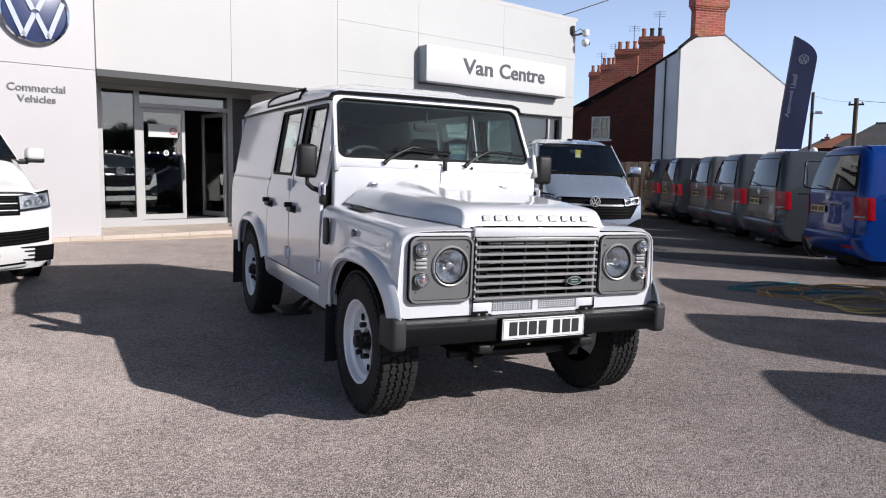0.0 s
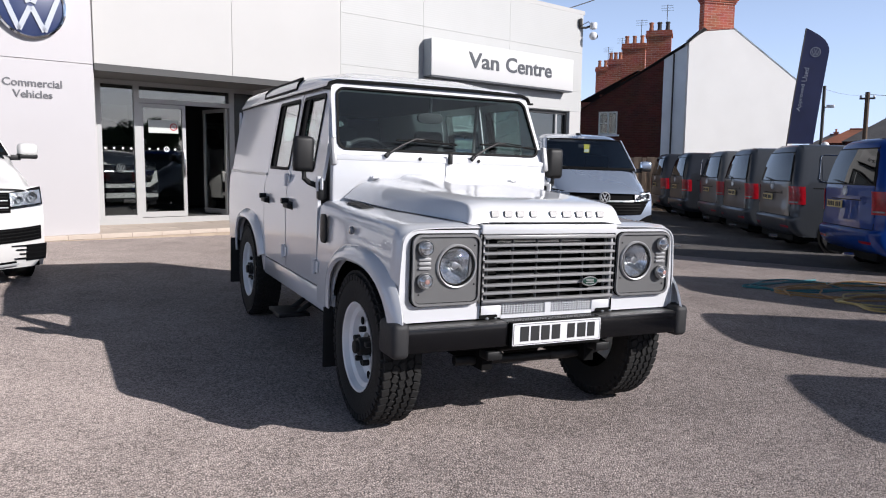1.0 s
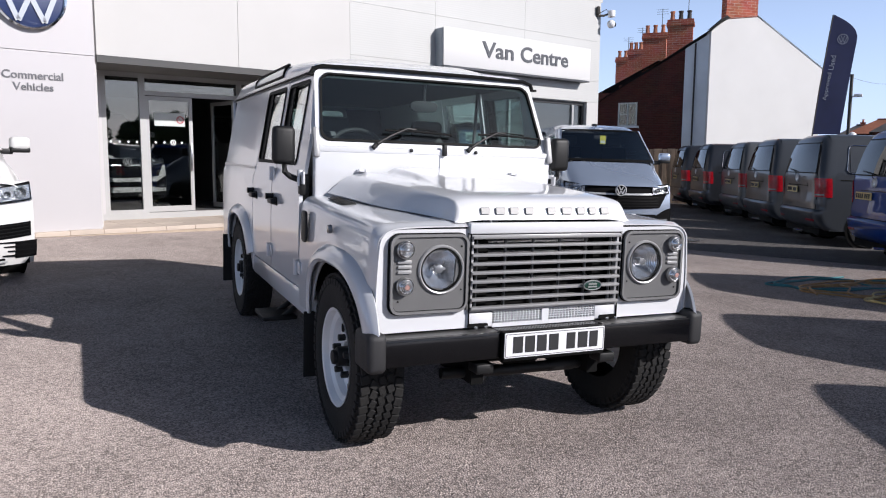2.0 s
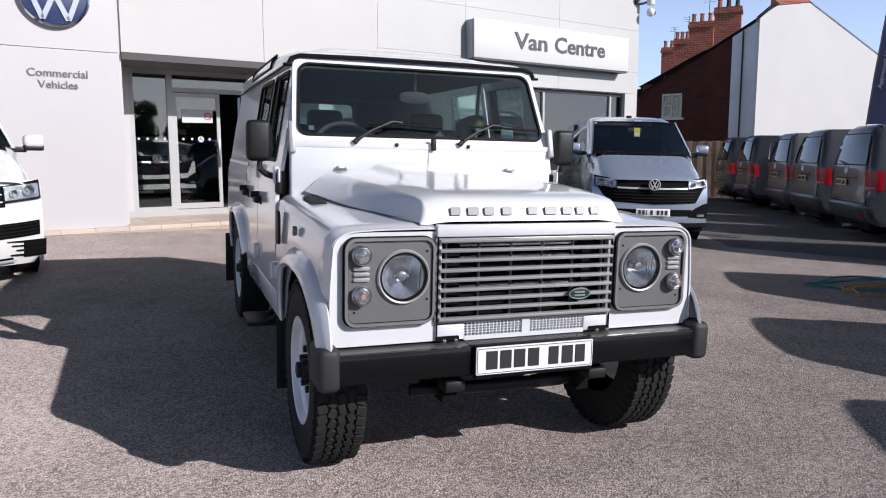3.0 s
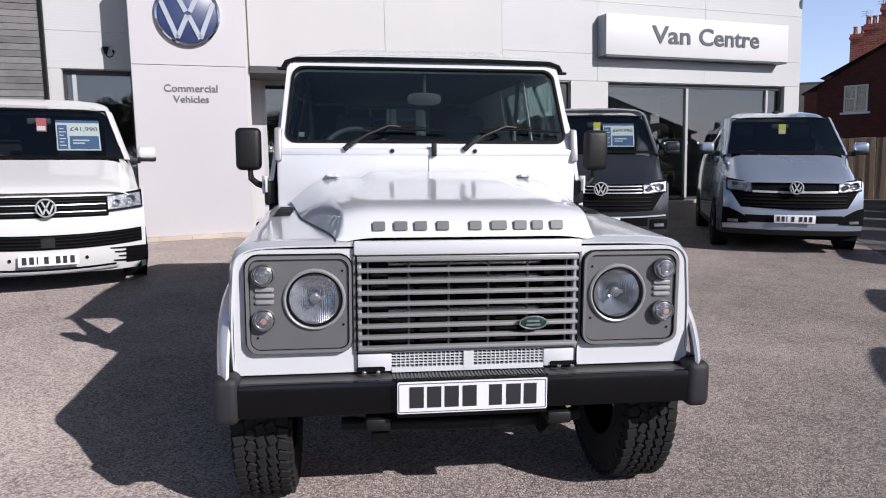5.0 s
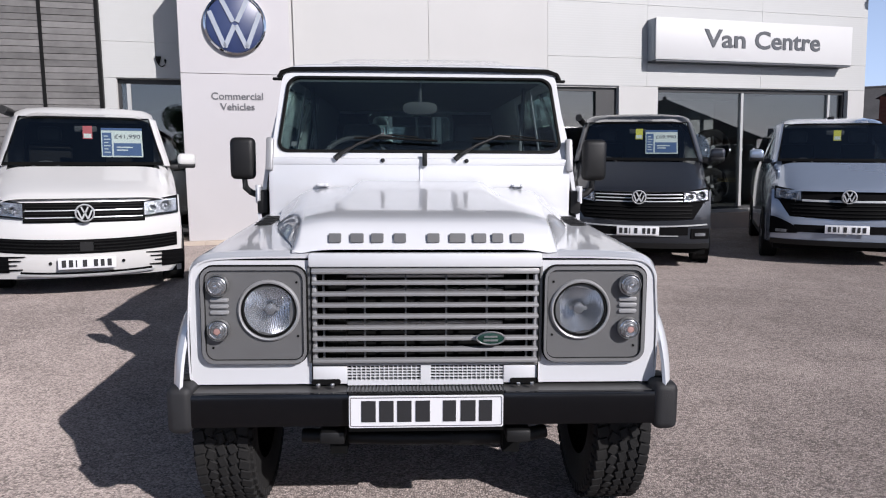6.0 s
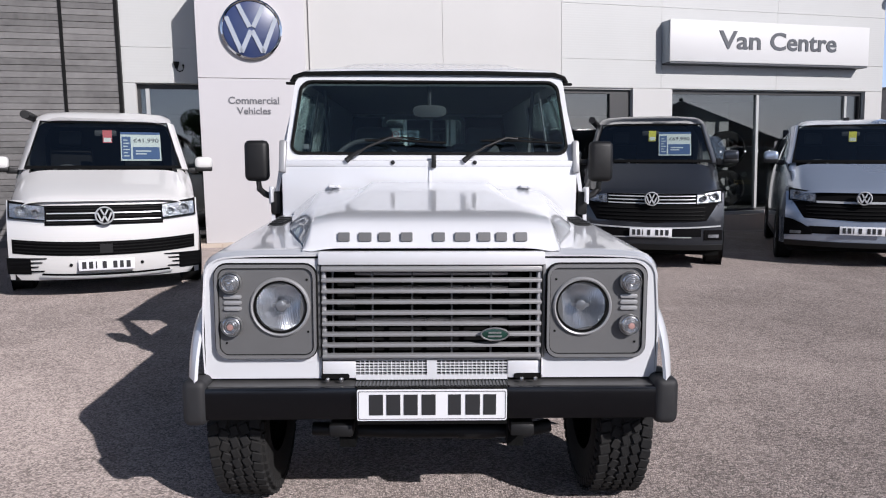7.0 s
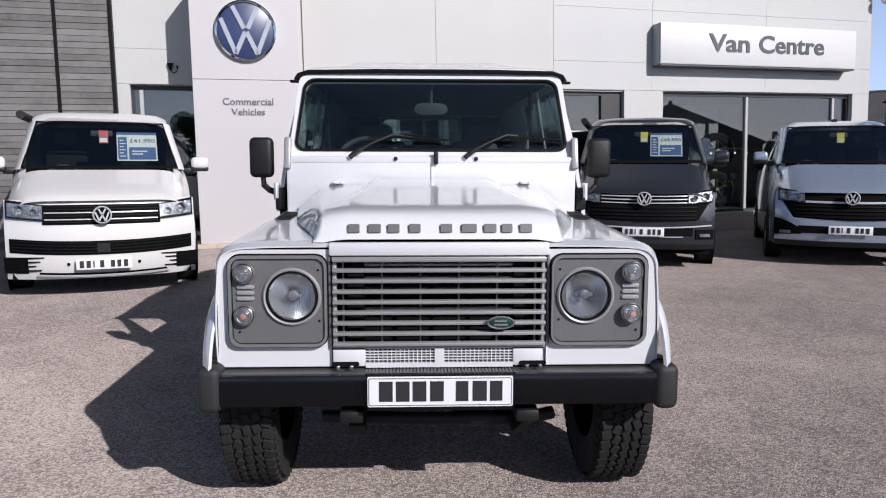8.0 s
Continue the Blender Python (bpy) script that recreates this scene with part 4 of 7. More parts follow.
for s in (-1, 1):
    w = part("front_wing", mirrored(sheet(wing, WING_Y, span(0, 1, 24), 0.006), s), "car_white", car)
    for bm in (box(0.39, 0.806, 0.106, 0.118, 0.625, 0.712), box(0.39, 0.738, 0.106, 0.118, 1.02, 1.058), box(0.39, 0.42, 0.107, 0.117, 0.712, 1.02), box(0.748, 0.806, 0.107, 0.117, 0.712, 0.99), put(prism([(0.738, 0.99)] + [(0.738 + 0.068 * math.cos(radians(9 * k)), 0.99 + 0.068 * math.sin(radians(9 * k))) for k in range(11)], 0.011), pose(0, 0.1065, 0))):
        part("wing_front", mirrored(bm, s), "car_white", w)
    part("wheel_arch", mirrored(arch_flare(AXLE_F), s), "car_white", car)
    part("wheel_arch", mirrored(arch_flare(AXLE_R), s), "car_white", car)
    part("wing_vent", mirrored(put(prism(rounded(-0.05, 0.05, -0.085, 0.085, 0.03), 0.014, 0.004), pose(0.85, 1.22, 0.965, 0, 0, 90)), s), "black_plastic", w, "black air vent")
    part("side_repeater", mirrored(put(disc(0.022, 0.02, 18, 0.005), pose(0.85, 0.72, 1.0, 0, 0, 90)), s), "clear_lens", w, "small round repeater lamp")
    part("wing_top_grille", mirrored(merge(sheet(lambda y, x: Vector((x, y, wing(y, 0.2).z + 0.001)), span(0.86, 1.14, 4), span(0.665, 0.735, 2), 0.004),
                                                 *[sheet(lambda y, x: Vector((x, y, wing(y, 0.2).z + 0.005)), [0.868 + 0.027 * k, 0.878 + 0.027 * k], [0.67, 0.73], 0.003) for k in range(10)]), s), "black_plastic", w, "black air grille")
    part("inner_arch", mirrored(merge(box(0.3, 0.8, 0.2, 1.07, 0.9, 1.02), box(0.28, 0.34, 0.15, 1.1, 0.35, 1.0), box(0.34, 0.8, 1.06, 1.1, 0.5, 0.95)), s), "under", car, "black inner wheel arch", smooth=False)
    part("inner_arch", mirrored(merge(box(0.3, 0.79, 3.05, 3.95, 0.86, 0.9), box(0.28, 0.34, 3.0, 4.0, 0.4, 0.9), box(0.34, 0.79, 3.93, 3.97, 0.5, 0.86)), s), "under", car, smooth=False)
    # doors
    for y0, y1, win, name in ((1.395, 2.19, (1.63, 2.13), "front_door"), (2.2, 2.905, (2.26, 2.83), "rear_door")):
        d = part(name, mirrored(lower_side(y0 + 0.005, y1 - 0.005, 1.245, AXLE_R if name == "rear_door" else None, 0.598), s), "car_white", car)
        part("upper_frame", mirrored(merge(side_panel(y0 + 0.005, win[0], 1.245, 1.835, 0, 0.02, 4, 8, name == "front_door"), side_panel(win[1], y1 - 0.005, 1.245, 1.835), side_panel(win[0], win[1], 1.775, 1.835, 0, 0.02, 4, 2),
                                           side_panel(win[0], win[1], 1.245, 1.3, 0, 0.02, 4, 2)), s), "car_white", d)
        part("window_seal", mirrored(side_ring(win[0] - 0.015, win[1] + 0.015, 1.285, 1.79, 0.04, 0.022, 0.006), s), "seal", d, "black rubber seal")
        g = part("window_glass", mirrored(put(side_panel(win[0], win[1], 1.3, 1.78, -0.01, 0.004), Matrix.Translation((0, win[0], 0)) @ Matrix.Rotation(radians(1.2 if name == "front_door" else 0.2), 4, "Z") @ Matrix.Translation((0, -win[0], 0))), s), "side_glass", d, "clear door glass")
        g.visible_shadow = False
        part("slider_bar", mirrored(side_panel(win[1] - 0.11, win[1], 1.3, 1.78, -0.006, 0.006), s), "seal", d, "wide black slider frame")
        part("door_handle", mirrored(merge(put(box(0.0, 0.03, 0, 0.13, 0, 0.035, 0.008), pose(side_x(1.03) + 0.012, y1 - 0.2, 1.03)), put(disc(0.02, 0.05, 14), pose(side_x(1.03) + 0.05, y1 - 0.06, 1.075, 0, 0, 90)),
                                           box(side_x(1.03), side_x(1.03) + 0.006, y1 - 0.19, y1 - 0.03, 1.02, 1.075, 0.003)), s), "black_plastic", d, "black door handle")
        for z in (0.715, 1.22):
            part("hinge", mirrored(merge(put(tube([(0, 0, -0.045), (0, 0, 0.045)], 0.016, 10), pose(side_x(z) + 0.014, y0 + 0.012, z)), box(side_x(z), side_x(z) + 0.01, y0 - 0.05, y0 + 0.06, z - 0.035, z + 0.035, 0.003)), s), "car_white", d)
    part("rear_quarter", mirrored(lower_side(2.915, 4.5, 1.245, AXLE_R), s), "car_white", car)
    part("rear_side", mirrored(side_panel(2.915, 4.48, 1.25, 1.835, 0, 0.02, 8, 8), s), "car_white", car)
    part("waist_capping", mirrored(side_panel(2.92, 4.5, 1.232, 1.252, 0.008, 0.012, 6, 2), s), "brushed", car, "pale metal capping")
    part("sill", mirrored(box(0.74, 0.82, 1.1, 2.92, 0.455, 0.585, 0.008), s), "car_white", car)
    part("sill_gap", mirrored(box(0.78, 0.806, 1.39, 2.88, 0.58, 0.602), s), "seal", car, "dark gap under the doors", smooth=False)
    part("gutter", mirrored(tube([(0.715, 1.57, 1.84), (0.714, 2.5, 1.842), (0.714, 3.6, 1.842), (0.70, 4.5, 1.838)], 0.014, 8), s), "car_white", car)
    part("gutter_seal", mirrored(tube([(0.722, 1.57, 1.824), (0.72, 2.5, 1.826), (0.72, 3.6, 1.826), (0.708, 4.5, 1.822)], 0.007, 6), s), "seal", car, "black rubber line under the gutter")
    # tread plate on the wing tops is body coloured; rubber mud flaps
    part("mud_flap", mirrored(box(0.64, 0.87, 1.1, 1.112, 0.16, 0.52, 0.004), s), "rubber", car, "black rubber mud flap")
    part("mud_flap", mirrored(box(0.64, 0.895, 4.05, 4.062, 0.2, 0.62, 0.004), s), "rubber", car, "black rubber mud flap")
    part("side_step", mirrored(merge(put(box(0.7, 0.92, -0.16, 0.16, 0, 0.025, 0.006), pose(0, 2.15, 0.275)), tube([(0.5, 2.06, 0.48), (0.78, 2.06, 0.285)], 0.018, 8), tube([(0.5, 2.24, 0.48), (0.78, 2.24, 0.285)], 0.018, 8)), s), "black_plastic", car, "black folding side step")
    # mirrors on bent arms
    arm = part("mirror_arm", mirrored(merge(tube([(0.78, 1.43, 1.2), (0.83, 1.44, 1.21), (0.87, 1.45, 1.225), (0.9, 1.455, 1.25), (0.905, 1.455, 1.31)], 0.017, 10), box(0.775, 0.83, 1.385, 1.44, 1.12, 1.24, 0.012)), s), "black_plastic", car, "black mirror arm")
    head = part("mirror_head", mirrored(box(0.845, 0.972, 1.42, 1.49, 1.292, 1.505, 0.028, 3), s), "black_plastic", arm, "black mirror case")
    part("mirror_glass", mirrored(box(0.857, 0.96, 1.489, 1.494, 1.308, 1.488, 0.002), s), "chrome", head, "mirror glass", smooth=False)
    # windscreen bracket
    part("screen_bracket", mirrored(put(box(-0.018, 0.018, -0.02, 0.02, -0.085, 0.085, 0.01), pose(0.752, 1.345, 1.42, -14)), s), "grille_grey", car, "grey windscreen bracket")

# roof
ROOF_Y = [1.56, 1.567, 1.575, 1.583, 1.592, 1.605, 1.64, 1.75, 2.0, 2.5, 3.0, 3.5, 4.0, 4.25, 4.4, 4.48, 4.53, 4.55]


def roof(y, v):
    front, back = smooth_step((2.0 - y) / 0.44), smooth_step((y - 4.15) / 0.4)
    rise = 0.125 * (0.36 * smooth_step((y - 1.555) / 0.05) + 0.64 * min(1.0, (y - 1.56) / 0.75) ** 0.9) * (1 - 0.75 * back ** 2)
    a = v * math.pi / 2
    half = 0.715 - 0.02 * front - 0.012 * back
    ribs = 0.004 * math.cos(v * 18) * (1 - front) * (1 - back) * smooth_step((v - 0.55) / 0.2)
    x = half * math.cos(a) ** 0.2 if v < 1 else 0.0
    crown = 0.038 * smooth_step((0.62 - x) / 0.2) * smooth_step((y - 1.6) / 0.5) * (1 - back)
    return Vector((x, y, 1.842 + rise * math.sin(a) ** 0.52 + ribs + crown))


r = both_sides(sheet(roof, ROOF_Y, [0, 0.006, 0.015, 0.03, 0.06, 0.1, 0.14, 0.22, 0.3, 0.4, 0.5, 0.6, 0.7, 0.76, 0.82, 0.87, 0.91, 0.94, 0.97, 0.99, 1.0]))
bmesh.ops.remove_doubles(r, verts=r.verts, dist=0.0005)
roof_part = part("roof", r, "car_white", car)
part("roof_lining", box(-0.69, 0.69, 1.62, 4.45, 1.825, 1.842), "cabin_grey", roof_part, smooth=False)
for s in (-1, 1):
    # blanked roof side lights: a black rubber outline
    pts = []
    for y, v in [(2.36, 0.02), (2.33, 0.12), (2.3, 0.25), (2.28, 0.34), (2.31, 0.4), (2.38, 0.42), (2.7, 0.42), (3.0, 0.41), (3.2, 0.37), (3.32, 0.28), (3.4, 0.14), (3.42, 0.02), (3.2, 0.018), (2.8, 0.018), (2.36, 0.02)]:
        p = roof(y, v)
        pts.append((s * (p.x + 0.003), p.y, p.z + 0.003))
    part("roof_light_seal", tube(pts, 0.009, 6), "seal", roof_part, "black rubber outline")
part("visor", merge(tube([(-0.735, 1.55, 1.815), (-0.72, 1.55, 1.843), (-0.67, 1.55, 1.86), (-0.3, 1.545, 1.866), (0.3, 1.545, 1.866), (0.67, 1.55, 1.86), (0.72, 1.55, 1.843), (0.735, 1.55, 1.815)], 0.012, 8),
                   box(-0.765, -0.715, 1.535, 1.565, 1.802, 1.816, 0.005), box(0.715, 0.765, 1.535, 1.565, 1.802, 1.816, 0.005)), "seal", car, "black strip over the windscreen")

# windscreen: plane leaning back
SCREEN = pose(0, 1.355, 1.41, -25.0, 0, 0)


def trapezoid(wb, wt, z0, z1, r, n=5):
    """Rounded outline, wider at its foot."""
    pts = []
    for x, z in rounded(-1, 1, z0, z1, r, n):
        k = (z - z0) / (z1 - z0)
        w = wb + (wt - wb) * k
        pts.append(((x / 1.0) * w if abs(x) < 1 - r else math.copysign(w - (1 - abs(x)), x), z))
    return pts


frame_ob = part("windscreen_frame", put(ring_plate(trapezoid(0.752, 0.712, -0.02, 0.485, 0.05), trapezoid(0.715, 0.678, 0.028, 0.448, 0.055), 0.04), SCREEN), "car_white", car)
part("windscreen_seal", put(ring_plate(trapezoid(0.722, 0.685, 0.022, 0.454, 0.058), trapezoid(0.709, 0.673, 0.034, 0.443, 0.052), 0.02), SCREEN @ pose(0, -0.01, 0)), "seal", frame_ob, "black rubber seal")
g = part("windscreen_glass", put(prism(trapezoid(0.711, 0.675, 0.032, 0.445, 0.052), 0.005), SCREEN @ pose(0, 0.004, 0)), "car_glass", frame_ob, "clear flat windscreen", smooth=False)
g.visible_shadow = False
for x in (-0.415, 0.185):
    wp = part("wiper", put(merge(tube([(x, -0.035, -0.012), (x + 0.1, -0.045, 0.048), (x + 0.21, -0.04, 0.1), (x + 0.27, -0.03, 0.1)], 0.0065, 8), tube([(x - 0.012, -0.03, -0.026), (x + 0.014, -0.03, 0.0)], 0.014, 10), tube([(x + 0.012, -0.04, -0.006), (x + 0.06, -0.045, 0.024)], 0.01, 8)), SCREEN), "black_plastic", car, "black wiper")
    part("blade", put(merge(tube([(x + 0.08, -0.022, 0.094), (x + 0.27, -0.022, 0.093), (x + 0.5, -0.022, 0.08)], 0.0065, 6), tube([(x + 0.16, -0.032, 0.1), (x + 0.27, -0.036, 0.104), (x + 0.4, -0.032, 0.094)], 0.004, 6)), SCREEN), "seal", wp)

# scuttle below the windscreen
part("scuttle", merge(box(-0.76, 0.76, 1.33, 1.4, 1.1, 1.405, 0.015), box(-0.74, 0.74, 1.327, 1.335, 1.37, 1.4, 0.003), box(-0.007, 0.007, 1.325, 1.334, 1.15, 1.366, 0.003)), "car_white", car)
for x in (-0.19, 0.23):
    part("washer_jet", put(disc(0.011, 0.012, 12, 0.003), pose(x, 1.318, 1.392)), "black_plastic", car, "black washer jet")
part("hose_clip", put(box(-0.012, 0.012, -0.02, 0.01, -0.035, 0.03, 0.004), pose(0.02, 1.325, 1.4)), "black_plastic", car)
for x in (-0.49, 0.49):
    part("bonnet_hinge", merge(box(x - 0.03, x + 0.03, 1.305, 1.333, 1.262, 1.275, 0.004), put(disc(0.006, 0.02, 8), pose(x - 0.018, 1.3, 1.272)), put(disc(0.006, 0.02, 8), pose(x + 0.018, 1.3, 1.272))), "car_white", car, "small white bonnet hinge")

# bonnet: raised middle with a swelling towards the rear and steep flanks
BON_Y = [0.122, 0.125, 0.13, 0.138, 0.15, 0.17, 0.19, 0.24, 0.32, 0.42, 0.5, 0.56, 0.6, 0.64, 0.68, 0.72, 0.76, 0.8, 0.84, 0.88, 0.94, 1.0, 1.15, 1.27, 1.31]
BON_V = [0, 0.06, 0.12, 0.18, 0.24, 0.28, 0.32, 0.36, 0.4, 0.44, 0.48, 0.52, 0.54, 0.56, 0.58, 0.6, 0.62, 0.64, 0.66, 0.68, 0.7, 0.75, 0.82, 0.9, 1.0]


def bonnet(y, v):
    k = (y - 0.122) / 1.188
    half_top = 0.425 + 0.105 * k ** 1.1
    foot = 0.458 + 0.15 * k ** 1.1 + 0.085 * smooth_step(k * 1.8)
    crown = lerp_table([(0.122, 1.093), (0.125, 1.105), (0.138, 1.14), (0.15, 1.16), (0.17, 1.178), (0.19, 1.187), (0.24, 1.196), (0.4, 1.21), (0.6, 1.222), (1.0, 1.243), (1.31, 1.258)], y)
    low = min(crown - 0.004, 1.088 + 0.055 * k)
    if v <= 0.4:  # the flank, an even slope that rounds over into the top
        t = v / 0.4
        x = foot + (half_top - foot) * t ** 0.9
        z = low + (crown - 0.012 - low) * math.sin(t * math.pi / 2) ** 0.95
    else:
        t = (v - 0.4) / 0.6
        x = half_top * (1 - t)
        z = crown - 0.012 * (1 - min(1, t * 4)) ** 2
        width = 0.37 - 0.035 * smooth_step((y - 0.6) / 0.4)
        z += 0.034 * (lambda q: q - 0.08 * math.sin(2 * math.pi * q))(min(1.0, max(0.0, (y - 0.48) / 0.8))) * smooth_step((width + 0.025 - x) / 0.075)
    return Vector((x, y, z))


b = both_sides(sheet(bonnet, BON_Y, BON_V))
bmesh.ops.remove_doubles(b, verts=b.verts, dist=0.0005)
bmesh.ops.recalc_face_normals(b, faces=b.faces)
bmesh.ops.solidify(b, geom=b.faces[:], thickness=0.008)
bon = part("bonnet", b, "car_white", car)
# the maker's name becomes nine plain blocks
for a, c in ((-0.333, -0.29), (-0.26, -0.213), (-0.189, -0.145), (-0.111, -0.068), (0.004, 0.047), (0.081, 0.137), (0.163, 0.209), (0.228, 0.268), (0.295, 0.34)):
    part("name_block", put(prism(rounded((a - c) / 2, (c - a) / 2, 0, 0.032, 0.004, 2), 0.008, 0.002), pose((a + c) / 2, 0.121, 1.118, -16)), "grey_plastic", bon, "grey block in place of a letter", smooth=False)

# grille
grille = part("grille", merge(box(-0.391, 0.391, 0.09, 0.13, 1.012, 1.032, 0.005), box(-0.391, 0.391, 0.09, 0.13, 0.695, 0.712, 0.005), box(-0.39, -0.374, 0.098, 0.13, 0.7, 1.02, 0.004), box(0.374, 0.39, 0.098, 0.13, 0.7, 1.02, 0.004)), "grille_grey", car, "grey plastic grille frame")
for k in range(9):
    part("slat", put(box(-0.388, 0.388, 0, 0.024, -0.006, 0.006, 0.0025), pose(0, 0.078, 1.021 - 0.0388 * k, 8)), "grille_grey", grille)
for x in (-0.352, -0.211, -0.07, 0.071, 0.212, 0.353):
    part("rib", box(x - 0.003, x + 0.003, 0.112, 0.128, 0.71, 1.015), "grey_plastic", grille, smooth=False)
part("radiator", box(-0.38, 0.38, 0.24, 0.28, 0.66, 1.03), "under", car, "black radiator behind the grille", smooth=False)
part("cooler_pipe", merge(*[tube([(-0.33, 0.2, z), (0.33, 0.2, z)], 0.008, 8) for z in (0.99, 0.94, 0.885, 0.82)]), "steel", car)
oval = part("badge", put(prism([(0.047 * math.cos(a), 0.021 * math.sin(a)) for a in span(0, 2 * math.pi, 28)[:-1]], 0.012, 0.003), pose(0.221, 0.058, 0.795)), "green_badge", grille, "green oval badge")
part("badge_rim", put(tube([(0.048 * math.cos(a), 0, 0.022 * math.sin(a)) for a in span(0, 2 * math.pi, 28)], 0.003, 6), pose(0.221, 0.058, 0.795)), "brushed", oval)
for dz, w in ((0.006, 0.045), (-0.007, 0.05)):
    part("badge_bar", box(0.221 - w / 2, 0.221 + w / 2, 0.0555, 0.058, 0.795 + dz - 0.003, 0.795 + dz + 0.003), "brushed", oval, smooth=False)

# white front panel: strip over the grille, panel with two pierced fields below
panel = part("front_panel", merge(box(-0.4, 0.4, 0.085, 0.13, 1.036, 1.084, 0.008), box(-0.4, -0.272, 0.1, 0.13, 0.625, 0.688, 0.004), box(0.272, 0.4, 0.1, 0.13, 0.625, 0.688, 0.004),
                              box(-0.018, 0.018, 0.1, 0.13, 0.625, 0.692), box(-0.272, 0.272, 0.101, 0.13, 0.69, 0.694), box(-0.272, 0.272, 0.101, 0.13, 0.62, 0.638)), "car_white", car)
# near-black sheet close behind the bars paints the shade inside the holes
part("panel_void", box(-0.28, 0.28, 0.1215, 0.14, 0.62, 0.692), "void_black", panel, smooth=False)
bars = []
for s in (-1, 1):
    a, c = (0.018, 0.272) if s > 0 else (-0.272, -0.018)
    bars += [box(x - 0.0016, x + 0.0016, 0.104, 0.118, 0.638, 0.69) for x in span(a, c, 16)[1:-1]]
    bars += [box(a, c, 0.105, 0.117, z - 0.0016, z + 0.0016) for z in span(0.638, 0.69, 5)[1:-1]]
part("pierced_field", merge(*bars), "car_white", panel, "pierced air intake", smooth=False)
for s in (-1, 1):
    part("seam", mirrored(box(0.3895, 0.3925, 0.0915, 0.1, 0.63, 1.07), s), "seal", panel, smooth=False)
    part("bolt_recess", mirrored(put(prism(rounded(-0.05, 0.05, -0.009, 0.009, 0.008), 0.006), pose(0.345, 0.095, 0.634)), s), "under", panel, smooth=False)
    for x in (0.32, 0.368):
        part("bolt", mirrored(put(disc(0.008, 0.012, 6, 0.002), pose(x, 0.066, 0.625, 90)), s), "steel", panel, "steel bolt")

